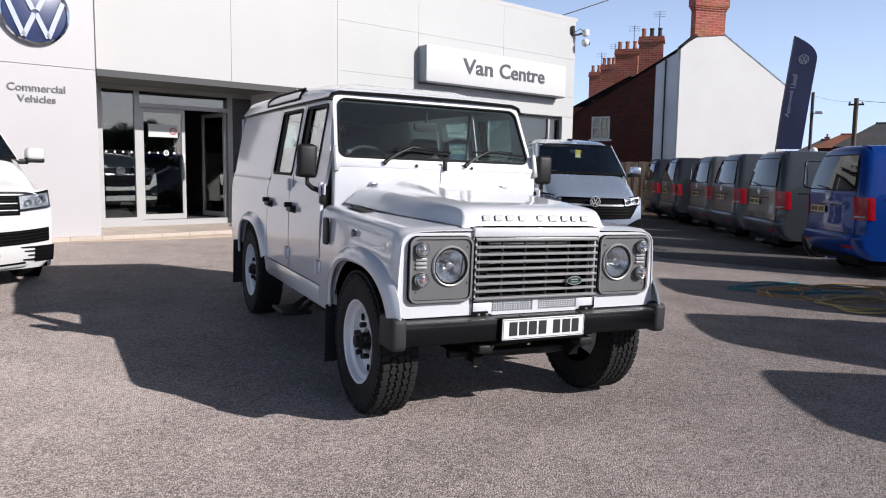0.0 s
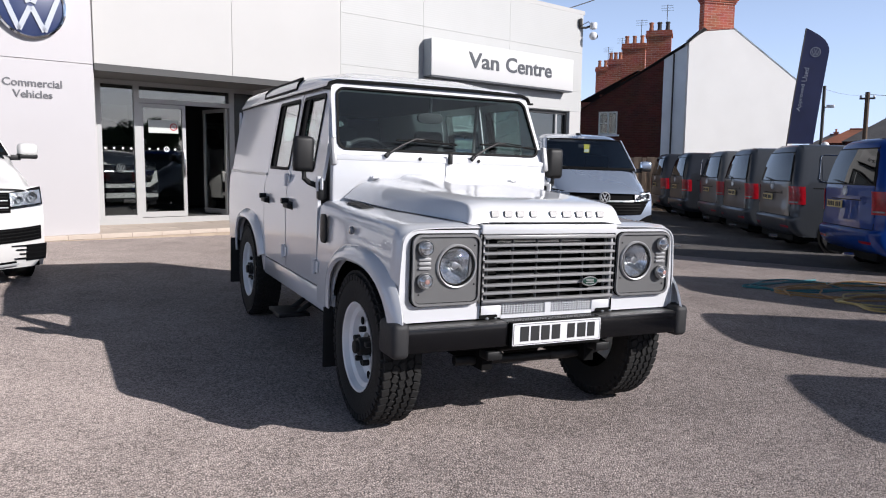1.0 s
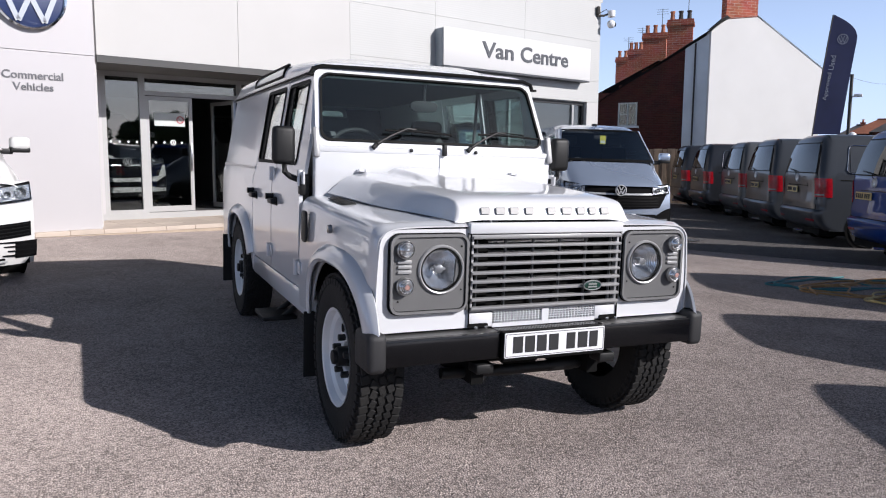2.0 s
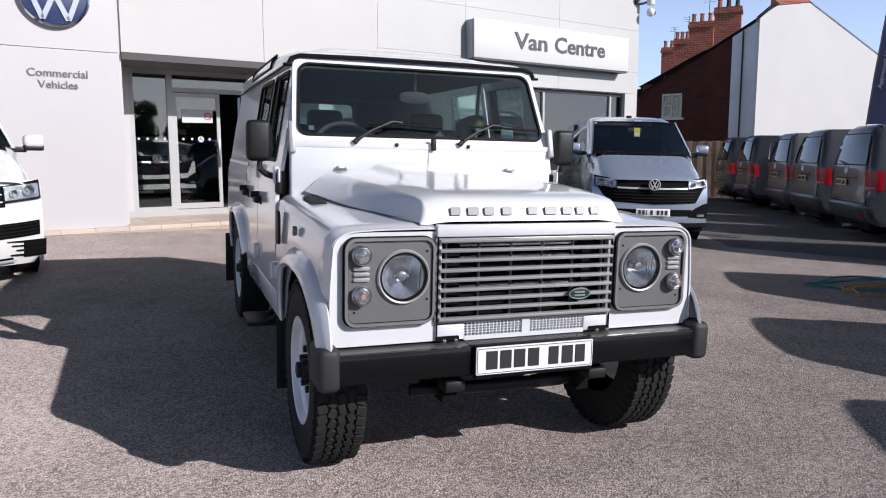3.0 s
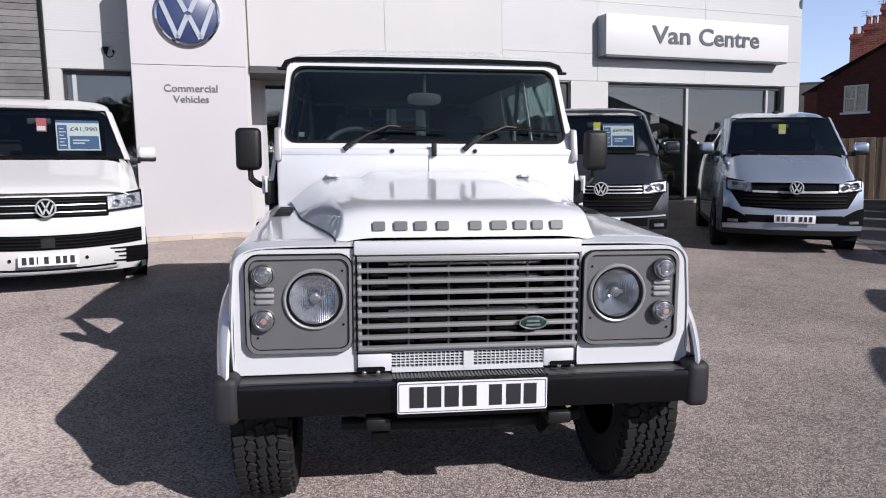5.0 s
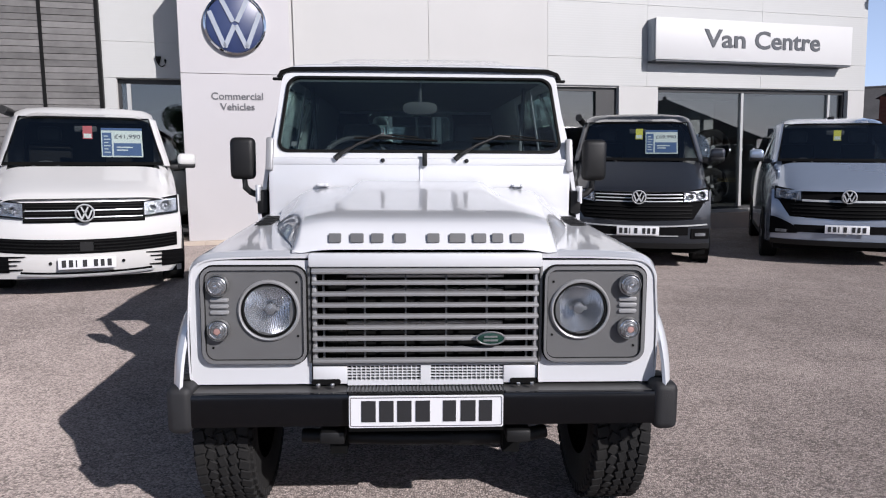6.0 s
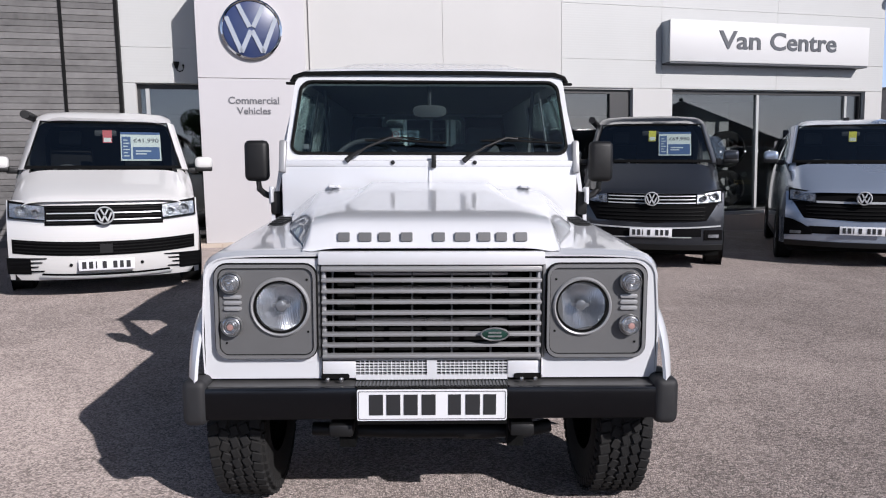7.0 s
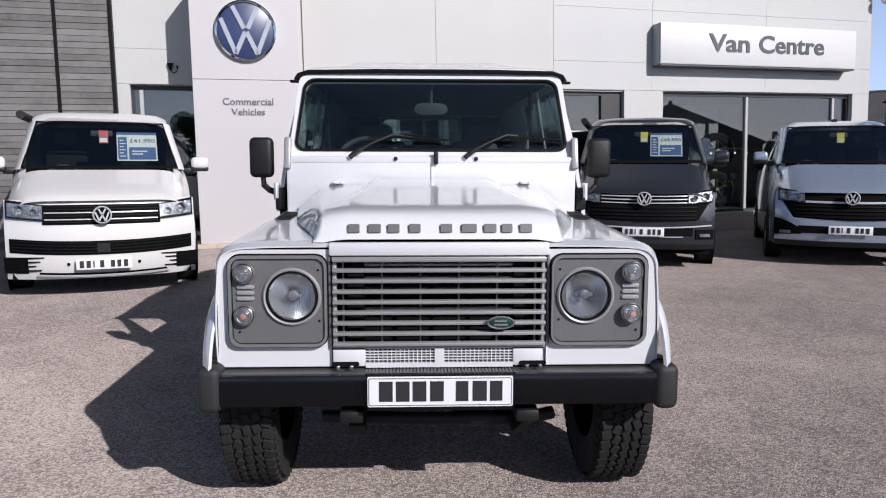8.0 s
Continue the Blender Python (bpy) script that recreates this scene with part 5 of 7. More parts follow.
# lamp panels
for s in (-1, 1):
    hx, hz = 0.533, 0.889
    rim_line = rounded(0.414, 0.752, 0.712, 1.031, 0.035, 9)
    hole = [(hx + 0.1 * math.cos(a), hz + 0.1 * math.sin(a)) for a in (math.atan2(z - hz, x - hx) for x, z in rim_line)]
    lp = part("lamp_panel", mirrored(put(ring_plate(rim_line, hole, 0.016), pose(0, 0.088, 0)), s), "grey_plastic", car, "grey lamp panel")
    part("panel_rim", mirrored(put(ring_plate(rounded(0.408, 0.76, 0.705, 1.039, 0.042), rounded(0.417, 0.749, 0.716, 1.028, 0.034), 0.02), pose(0, 0.078, 0)), s), "rim_grey", lp)
    part("panel_gap", mirrored(put(ring_plate(rounded(0.404, 0.766, 0.7, 1.044, 0.046), rounded(0.409, 0.759, 0.706, 1.038, 0.041), 0.01), pose(0, 0.092, 0)), s), "seal", lp, "black gap line")
    part("panel_groove", mirrored(put(ring_plate(rounded(0.4165, 0.7495, 0.7155, 1.0285, 0.034), rounded(0.42, 0.746, 0.719, 1.025, 0.031), 0.006), pose(0, 0.0868, 0)), s), "seal", lp, "dark groove")
    part("panel_edge", mirrored(box(0.3925, 0.4035, 0.096, 0.11, 0.702, 1.04, 0.003), s), "grey_plastic", lp)
    ring = lathe([(0.006, 0.106), (-0.004, 0.105), (-0.009, 0.1), (-0.007, 0.095), (0.012, 0.093)], 40)
    bez = part("lamp_bezel", mirrored(put(ring, pose(hx, 0.084, hz, 0, 0, 90)), s), "grille_grey", lp, "grey bezel")
    part("lamp_gap", mirrored(put(lathe([(0.004, 0.0945), (-0.002, 0.0935), (-0.003, 0.087), (0.01, 0.085)], 36), pose(hx, 0.084, hz, 0, 0, 90)), s), "seal", bez)
    part("lamp_reflector", mirrored(put(lathe([(0.02, 0.088), (0.05, 0.072), (0.085, 0.04), (0.1, 0.012), (0.1, 0.0)], 36), pose(hx, 0.075, hz, 0, 0, 90)), s), "reflector", bez, "bright reflector bowl")
    part("bulb", mirrored(put(merge(disc(0.02, 0.05, 16, 0.006), box(-0.03, 0.03, 0.01, 0.03, -0.006, 0.006)), pose(hx, 0.1, hz)), s), "clear_lens", bez)
    part("lamp_glass", mirrored(put(lathe([(-0.03, 0.0), (-0.027, 0.03), (-0.02, 0.055), (-0.008, 0.078), (0.004, 0.088)], 36), pose(hx, 0.08, hz, 0, 0, 90)), s), "lens", bez, "clear domed glass")
    for z, mat, lab in ((0.978, "side_lens", "clear side lamp"), (0.826, "side_lens", "clear indicator with amber bulb")):
        cup = part("small_lamp", mirrored(put(disc(0.036, 0.02, 28, 0.004), pose(0.7, 0.068, z)), s), "grey_plastic", lp, lab)
        part("small_lens", mirrored(put(lathe([(-0.022, 0.006), (-0.025, 0.008), (-0.021, 0.0105), (-0.024, 0.0125), (-0.019, 0.0155), (-0.0215, 0.018), (-0.015, 0.0215), (-0.017, 0.024), (-0.008, 0.028), (-0.006, 0.0315), (0.012, 0.033)], 28), pose(0.7, 0.066, z, 0, 0, 90)), s), mat, cup)
        part("lamp_bulb", mirrored(put(disc(0.0075 if z > 0.9 else 0.011, 0.01, 14, 0.002), pose(0.7, 0.0415 if z > 0.9 else 0.041, z)), s), "side_lens" if z > 0.9 else "amber_lens", cup, "" if z > 0.9 else "pinkish amber bulb")
        part("lamp_rim", mirrored(put(lathe([(0.006, 0.0385), (-0.004, 0.038), (-0.008, 0.0355), (-0.004, 0.0335), (0.01, 0.0325)], 28), pose(0.7, 0.066, z, 0, 0, 90)), s), "brushed", cup, "thin bright rim")
    for z in (0.926, 0.905, 0.884):
        part("slot", mirrored(put(prism(rounded(0.667, 0.729, z - 0.0065, z + 0.0065, 0.006, 3), 0.012, 0.003), pose(0, 0.079, 0)), s), "grille_grey", lp)
    for x, z in ((0.439, 0.986), (0.437, 0.8), (0.724, 0.76)):
        part("screw", mirrored(put(disc(0.0042, 0.004, 10), pose(x, 0.0855, z)), s), "seal", lp)

# bumper, plate and what hangs below
def channel(profile, x0, x1):
    """A bent steel section (y, z) drawn out along x."""
    bm = bmesh.new()
    rows = [[bm.verts.new((x, y, z)) for y, z in profile] for x in (x0, x1)]
    for k in range(len(profile) - 1):
        bm.faces.new((rows[0][k], rows[0][k + 1], rows[1][k + 1], rows[1][k]))
    bmesh.ops.recalc_face_normals(bm, faces=bm.faces)
    bmesh.ops.solidify(bm, geom=bm.faces[:], thickness=0.005)
    return bm


bumper = part("bumper", channel([(0.17, 0.613), (0.042, 0.613), (0.033, 0.61), (0.03, 0.602), (0.03, 0.505), (0.033, 0.498), (0.042, 0.495), (0.17, 0.495)], -0.8, 0.8), "bumper_black", car, "black steel bumper")
# thin grey sheet paints the sheen along the top of the bumper
part("top_flange", box(-0.785, 0.785, 0.044, 0.165, 0.6132, 0.6145), "flange_sheen", bumper, "grey top flange with its reflected sheen put into the colour", smooth=False)
tread = part("step_plate", merge(*[box(-0.27 + 0.0125 * k, -0.264 + 0.0125 * k, 0.036, 0.16, 0.6146, 0.6176) for k in range(44)]), "bumper_black", bumper, smooth=False)
tread["kind"] = "stuff"
for s in (-1, 1):
    part("end_cap", mirrored(box(0.785, 0.872, 0.018, 0.21, 0.475, 0.643, 0.028, 4), s), "cap_plastic", bumper, "black plastic end cap")
    part("cap_slot", mirrored(put(prism(rounded(-0.025, 0.025, -0.008, 0.008, 0.007, 3), 0.002), pose(0.83, 0.1, 0.6435, 90)), s), "seal", bumper, smooth=False)
    part("tow_bracket", mirrored(box(0.28, 0.365, 0.05, 0.14, 0.425, 0.47, 0.008), s), "black_plastic", car, "black bracket")
plate = part("number_plate", put(prism(rounded(-0.26, 0.26, 0.503, 0.614, 0.006), 0.006, 0.001), pose(0, 0.0, 0)), "plate_white", car, "white number plate", smooth=False)
part("plate_holder", box(-0.262, 0.262, 0.004, 0.03, 0.488, 0.618, 0.003), "seal", plate)
part("plate_rim", put(ring_plate(rounded(-0.256, 0.256, 0.508, 0.609, 0.006), rounded(-0.2535, 0.2535, 0.5105, 0.6065, 0.005), 0.0015), pose(0, -0.0015, 0)), "letter_grey", plate, smooth=False)
for a, c in ((-0.218, -0.17), (-0.158, -0.11), (-0.098, -0.05), (-0.036, 0.012), (0.056, 0.1), (0.116, 0.166), (0.178, 0.222)):
    part("plate_bar", box(a, c, -0.0025, 0.0, 0.524, 0.597), "plate_black", plate, "plain dark bar", smooth=False)
part("cross_tube", merge(tube([(-0.45, 0.24, 0.388), (-0.1, 0.22, 0.382), (0.35, 0.22, 0.382), (0.45, 0.25, 0.392)], 0.026, 12), tube([(-0.3, 0.5, 0.36), (0.42, 0.48, 0.37)], 0.022, 12)), "black_plastic", car, "black steering bars")
part("steering_damper", tube([(0.1, 0.22, 0.382), (0.24, 0.22, 0.382)], 0.029, 12), "black_plastic", car)
part("front_axle", merge(tube([(-0.7, AXLE_F, TYRE), (0.7, AXLE_F, TYRE)], 0.05, 12)), "under", car)
diff = bmesh.new()
bmesh.ops.create_uvsphere(diff, u_segments=20, v_segments=12, radius=0.14)
part("axle_casing", put(diff, pose(0.15, AXLE_F, TYRE)), "under", car)
part("rear_axle", tube([(-0.7, AXLE_R, TYRE), (0.7, AXLE_R, TYRE)], 0.05, 12), "under", car)
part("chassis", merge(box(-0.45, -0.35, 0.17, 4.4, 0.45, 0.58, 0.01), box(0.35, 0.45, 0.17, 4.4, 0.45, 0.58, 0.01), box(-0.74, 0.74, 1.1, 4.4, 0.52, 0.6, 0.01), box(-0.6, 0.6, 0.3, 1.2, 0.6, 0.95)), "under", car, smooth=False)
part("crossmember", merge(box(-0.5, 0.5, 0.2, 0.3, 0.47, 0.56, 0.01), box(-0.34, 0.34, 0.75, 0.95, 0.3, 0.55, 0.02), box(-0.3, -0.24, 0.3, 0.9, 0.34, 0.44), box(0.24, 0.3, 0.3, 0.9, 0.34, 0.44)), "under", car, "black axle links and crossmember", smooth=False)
# unseen boxes, added to keep light off the ground beneath the car
part("gearbox", merge(box(-0.3, 0.3, 0.95, 2.6, 0.33, 0.6, 0.03), box(-0.34, 0.34, 0.3, 0.75, 0.4, 0.62, 0.02)), "under", car, "unseen black block where gearbox and sump sit, added to darken beneath")
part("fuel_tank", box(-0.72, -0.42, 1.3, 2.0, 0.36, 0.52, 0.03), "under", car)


# wheels with chunky tyres
def road_wheel(s, y, name):
    x = s * 0.74
    slim = Matrix.Diagonal((0.83, 1, 1, 1))
    hub = part(name, put(lathe([(-0.113, 0.228), (-0.125, 0.262), (-0.13, 0.33), (-0.118, 0.375), (-0.09, 0.39), (0.09, 0.39), (0.118, 0.375), (0.13, 0.33), (0.125, 0.262), (0.113, 0.228)], 56), pose(x, y, TYRE) @ slim), "rubber", car, "black all-terrain tyre")
    blocks = []
    n = 52
    for k in range(n):
        turn_k = Matrix.Rotation(2 * math.pi * k / n, 4, "X")
        for bx, shift, skew, w in ((-0.094, 0.0, 12, 0.046), (-0.047, 0.5, -26, 0.036), (0.0, 0.15, 20, 0.034), (0.047, 0.0, 26, 0.036), (0.094, 0.5, -12, 0.046)):
            blk = put(box(-w / 2, w / 2, -0.0198, 0.0198, 0.0, 0.014, 0.002, 1), Matrix.Rotation(2 * math.pi * (k + shift) / n, 4, "X") @ pose(bx, 0, 0.386, 0, 0, skew))
            blocks.append(blk)
        for bx in (-0.122, 0.122):
            blocks.append(put(box(-0.009, 0.009, -0.017, 0.017, 0.0, 0.03, 0.003, 1), turn_k @ pose(bx, 0, 0.346, 0, 0, 0)))
    t = part("tread", put(merge(*blocks), pose(x, y, TYRE) @ slim), "rubber", hub, "deep tread blocks", smooth=False)
    t["kind"] = "stuff"
    rim = lathe([(0.11, 0.24), (0.122, 0.248), (0.118, 0.236), (0.1, 0.228), (0.085, 0.222), (0.07, 0.2), (0.05, 0.195), (0.03, 0.19), (0.02, 0.15), (0.045, 0.12), (0.05, 0.075), (0.02, 0.07)], 48)
    part("rim", put(mirrored(rim, s), pose(x, y, TYRE) @ Matrix.Diagonal((0.83, 0.95, 0.95, 1))), "wheel_silver", hub, "silver-white steel rim")
    boss = merge(put(disc(0.048, 0.08, 24, 0.01), pose(0.095, 0, 0, 0, 0, 90)), put(disc(0.035, 0.03, 20, 0.006), pose(0.115, 0, 0, 0, 0, 90)))
    part("hub", put(mirrored(boss, s), pose(x, y, TYRE)), "black_plastic", hub, "black hub")
    for k in range(5):
        a = 2 * math.pi * k / 5 + 0.3
        part("wheel_nut", put(mirrored(put(disc(0.017, 0.035, 6, 0.003), pose(0.085, 0.092 * math.cos(a), 0.092 * math.sin(a), 0, 0, 90)), s), pose(x, y, TYRE)), "black_plastic", hub)
    for k in range(8):
        a = 2 * math.pi * k / 8
        part("rim_hole", put(mirrored(put(disc(0.022, 0.004, 14), pose(0.031, 0.158 * math.cos(a), 0.158 * math.sin(a), 0, 0, 90)), s), pose(x, y, TYRE)), "under", hub, smooth=False)


for s in (-1, 1):
    road_wheel(s, AXLE_F, "wheel")
    road_wheel(s, AXLE_R, "wheel")

# rear end and cabin
part("rear_wall", merge(box(-0.8, 0.8, 4.47, 4.5, 0.55, 1.28), box(-0.7, 0.7, 4.46, 4.49, 1.8, 1.85), box(-0.74, -0.42, 4.461, 4.491, 1.28, 1.8), box(0.34, 0.74, 4.461, 4.491, 1.28, 1.8)), "car_white", car, smooth=False)
part("rear_wall_lining", merge(box(-0.72, -0.42, 4.45, 4.459, 1.28, 1.8), box(0.34, 0.72, 4.45, 4.459, 1.28, 1.8)), "cabin", car, smooth=False)
part("rear_window_frame", put(ring_plate(rounded(-0.425, 0.345, 1.275, 1.805, 0.06, 5), rounded(-0.39, 0.31, 1.31, 1.775, 0.045, 5), 0.02), pose(0, 4.428, 0)), "card_white", car, "pale frame of the rear window")
g = part("rear_glass", box(-0.42, 0.34, 4.472, 4.476, 1.28, 1.8), "car_glass", car, smooth=False)
g.visible_shadow = False
part("cabin_floor", box(-0.78, 0.78, 1.4, 4.45, 0.6, 0.66), "cabin", car, smooth=False)
part("cabin_lining", merge(box(-0.79, -0.77, 2.95, 4.44, 0.7, 1.24), box(0.77, 0.79, 2.95, 4.44, 0.7, 1.24), box(-0.76, 0.76, 4.44, 4.46, 0.66, 1.27)), "cabin", car, smooth=False)
part("dashboard", merge(box(-0.72, 0.72, 1.42, 1.66, 1.08, 1.385, 0.03), box(-0.6, -0.2, 1.45, 1.66, 1.33, 1.43, 0.03)), "cabin", car)
part("steering_wheel", put(merge(tube([(0.2 * math.cos(a), 0, 0.2 * math.sin(a)) for a in span(0, 2 * math.pi, 32)], 0.014, 8), box(-0.19, 0.19, -0.008, 0.008, -0.015, 0.015), put(disc(0.06, 0.03, 16), pose(0, -0.01, 0))), pose(-0.36, 1.78, 1.34, -28)), "cabin", car, "black steering wheel")
part("rear_view_mirror", merge(put(prism([(0.092 * math.copysign(abs(math.cos(a)) ** 0.6, math.cos(a)), 0.034 * math.copysign(abs(math.sin(a)) ** 0.75, math.sin(a))) for a in span(0, 2 * math.pi, 28)[:-1]], 0.03, 0.006), pose(0, 1.6, 1.668)), tube([(0, 1.61, 1.69), (0, 1.6, 1.82)], 0.01, 6)), "cabin", car, "dark grey rear-view mirror")
for x, y in ((-0.36, 2.05), (0.36, 2.05), (-0.4, 2.95), (0.0, 2.95), (0.4, 2.95)):
    st = part("seat", merge(box(x - 0.23, x + 0.23, y - 0.2, y + 0.28, 0.85, 1.05, 0.05, 3), put(box(-0.22, 0.22, -0.06, 0.06, 0, 0.52, 0.05, 3), pose(x, y + 0.26, 1.0, -10))), "cabin", car, "dark seat")
    low = 1.47 if y < 2.5 else 1.4
    part("headrest", box(x - 0.12, x + 0.12, y + 0.33, y + 0.42, low, low + 0.15, 0.04, 3), "cabin", st)
part("grab_handle", merge(tube([(-0.62, 2.15, 1.45), (-0.64, 2.15, 1.83)], 0.012, 8), tube([(0.62, 2.15, 1.45), (0.64, 2.15, 1.83)], 0.012, 8)), "cabin_grey", car)
part("window_sticker", put(box(-0.014, 0.014, 0, 0.002, 0, 0.026), SCREEN @ pose(-0.64, 0.012, 0.062)), "cabin_grey", car, "small white sticker", smooth=False)


# ---- vans ----
VAN_TOP = [(0.0, 0.99), (0.06, 1.04), (0.2, 1.1), (0.4, 1.17), (0.62, 1.24), (0.8, 1.3), (1.0, 1.455), (1.35, 1.72), (1.55, 1.86), (1.8, 1.925), (2.4, 1.98), (4.3, 1.99), (4.62, 1.975), (4.74, 1.93), (4.85, 1.6), (4.9, 1.3)]


def van_shell(y, th):
    """A point of the van's skin: y from the nose back, th 0 at the sill to 1 on the middle of the roof."""
    top, low = lerp_table(VAN_TOP, y), 0.28
    a = th * math.pi / 2
    z = low + (top - low) * math.sin(a) ** 0.56
    half = 0.952 - 0.075 * smooth_step((0.5 - y) / 0.5) ** 1.5 - 0.03 * smooth_step((y - 4.5) / 0.4)
    half -= 0.15 * max(0.0, (z - 1.1) / 0.86) ** 1.25
    x = half * math.cos(a) ** 0.2 if th < 1 else 0.0
    bow = 0.26 * (abs(x) / 0.95) ** 2.6 * smooth_step((1.6 - y) / 1.6)
    return Vector((x, y + bow, z))


def van_side_x(y, z):
    """Half width of the van's skin at y and height z."""
    top, low = lerp_table(VAN_TOP, y), 0.28
    k = min(0.999, max(0.0, (z - low) / (top - low))) ** (1 / 0.56)
    half = 0.952 - 0.03 * smooth_step((y - 4.5) / 0.4) - 0.15 * max(0.0, (z - 1.1) / 0.86) ** 1.25
    return half * math.cos(math.asin(k)) ** 0.2


def van_front(x, z, out=0.0):
    """The nose: plan bowed, leaning back with height."""
    y = 0.26 * (abs(x) / 0.95) ** 2.6 + 0.16 * max(0.0, (z - 0.62) / 0.4) ** 1.6 * 0.6 + 0.10 * max(0.0, (0.45 - z) / 0.2) ** 2 * 0.4
    return Vector((x, y - 0.03 - out, z))


def face_patch(pts_fn, us, vs, out, thick=0.02, front=van_front):
    return sheet(lambda u, v: front(*pts_fn(u, v), out), us, vs, thick)


VAN_TAIL = [(0.28, 4.7), (0.31, 4.78), (0.36, 4.85), (0.42, 4.895), (0.5, 4.925), (0.57, 4.94), (0.6, 4.94), (0.62, 4.925), (0.645, 4.888), (0.72, 4.89), (0.8, 4.895), (0.88, 4.88), (1.1, 4.895), (1.2, 4.905), (1.28, 4.895),
            (1.6, 4.845), (1.8, 4.8), (1.87, 4.775), (1.92, 4.74), (1.955, 4.69), (1.975, 4.64), (1.982, 4.58)]


def van_tail(u, z, out=0.0):
    """The rear end: u from -1 to 1 across it, round the corners; past that along the sides."""
    s, a = (1 if u >= 0 else -1), abs(u)
    half, y = van_side_x(4.6, z) + 0.004, lerp_table(VAN_TAIL, z)
    r = min(0.17, half * 0.5, y - 4.5)
    bow = 0.03
    if a <= 0.8:
        return Vector((u / 0.8 * (half - r), y - bow * (a / 0.8) ** 2 + out, z))
    if a <= 1:
        t = (a - 0.8) / 0.2 * math.pi / 2
        return Vector((s * (half - r + (r + out) * math.sin(t)), y - bow - r + (r + out) * math.cos(t), z))
    return Vector((s * (half + out), y - bow - r - (a - 1), z))


def van_wheel(name, parent, x, y, r=0.335):
    s = 1 if x > 0 else -1
    w = part(name, put(lathe([(-0.1, r * 0.62), (-0.11, r * 0.75), (-0.11, r * 0.92), (-0.09, r), (0.09, r), (0.11, r * 0.92), (0.11, r * 0.75), (0.1, r * 0.62)], 36), pose(x, y, r)), "rubber", parent)
    spokes = [put(box(0.06, 0.095, -0.03, 0.03, 0.03, r * 0.62, 0.006), Matrix.Rotation(radians(72 * k), 4, "X")) for k in range(5)]
    rim = merge(lathe([(0.1, r * 0.62), (0.07, r * 0.58), (-0.08, r * 0.58)], 32), lathe([(0.03, 0.0), (0.03, r * 0.58)], 24), put(disc(0.05, 0.04), pose(0.1, 0, 0, 0, 0, 90)), *spokes)
    if s < 0:
        put(rim, Matrix.Rotation(math.pi, 4, "Z"))
    part("rim", put(rim, pose(x, y, r)), "alloy", w)
    return w


def number_bars(width, height, sizes, gap_after, m, owner):
    """Plain bars of the size of a number plate's characters."""
    n = len(sizes)
    step = width / (n + 0.6)
    x = -width / 2
    for k in range(n):
        part("plate_bar", put(box(x + step * 0.12, x + step * 0.12 + step * 0.62 * sizes[k], -0.004, 0.0, -height / 2, height / 2), m), "plate_black", owner, "plain dark bar", smooth=False)
        x += step * (1.6 if k == gap_after else 1.0)


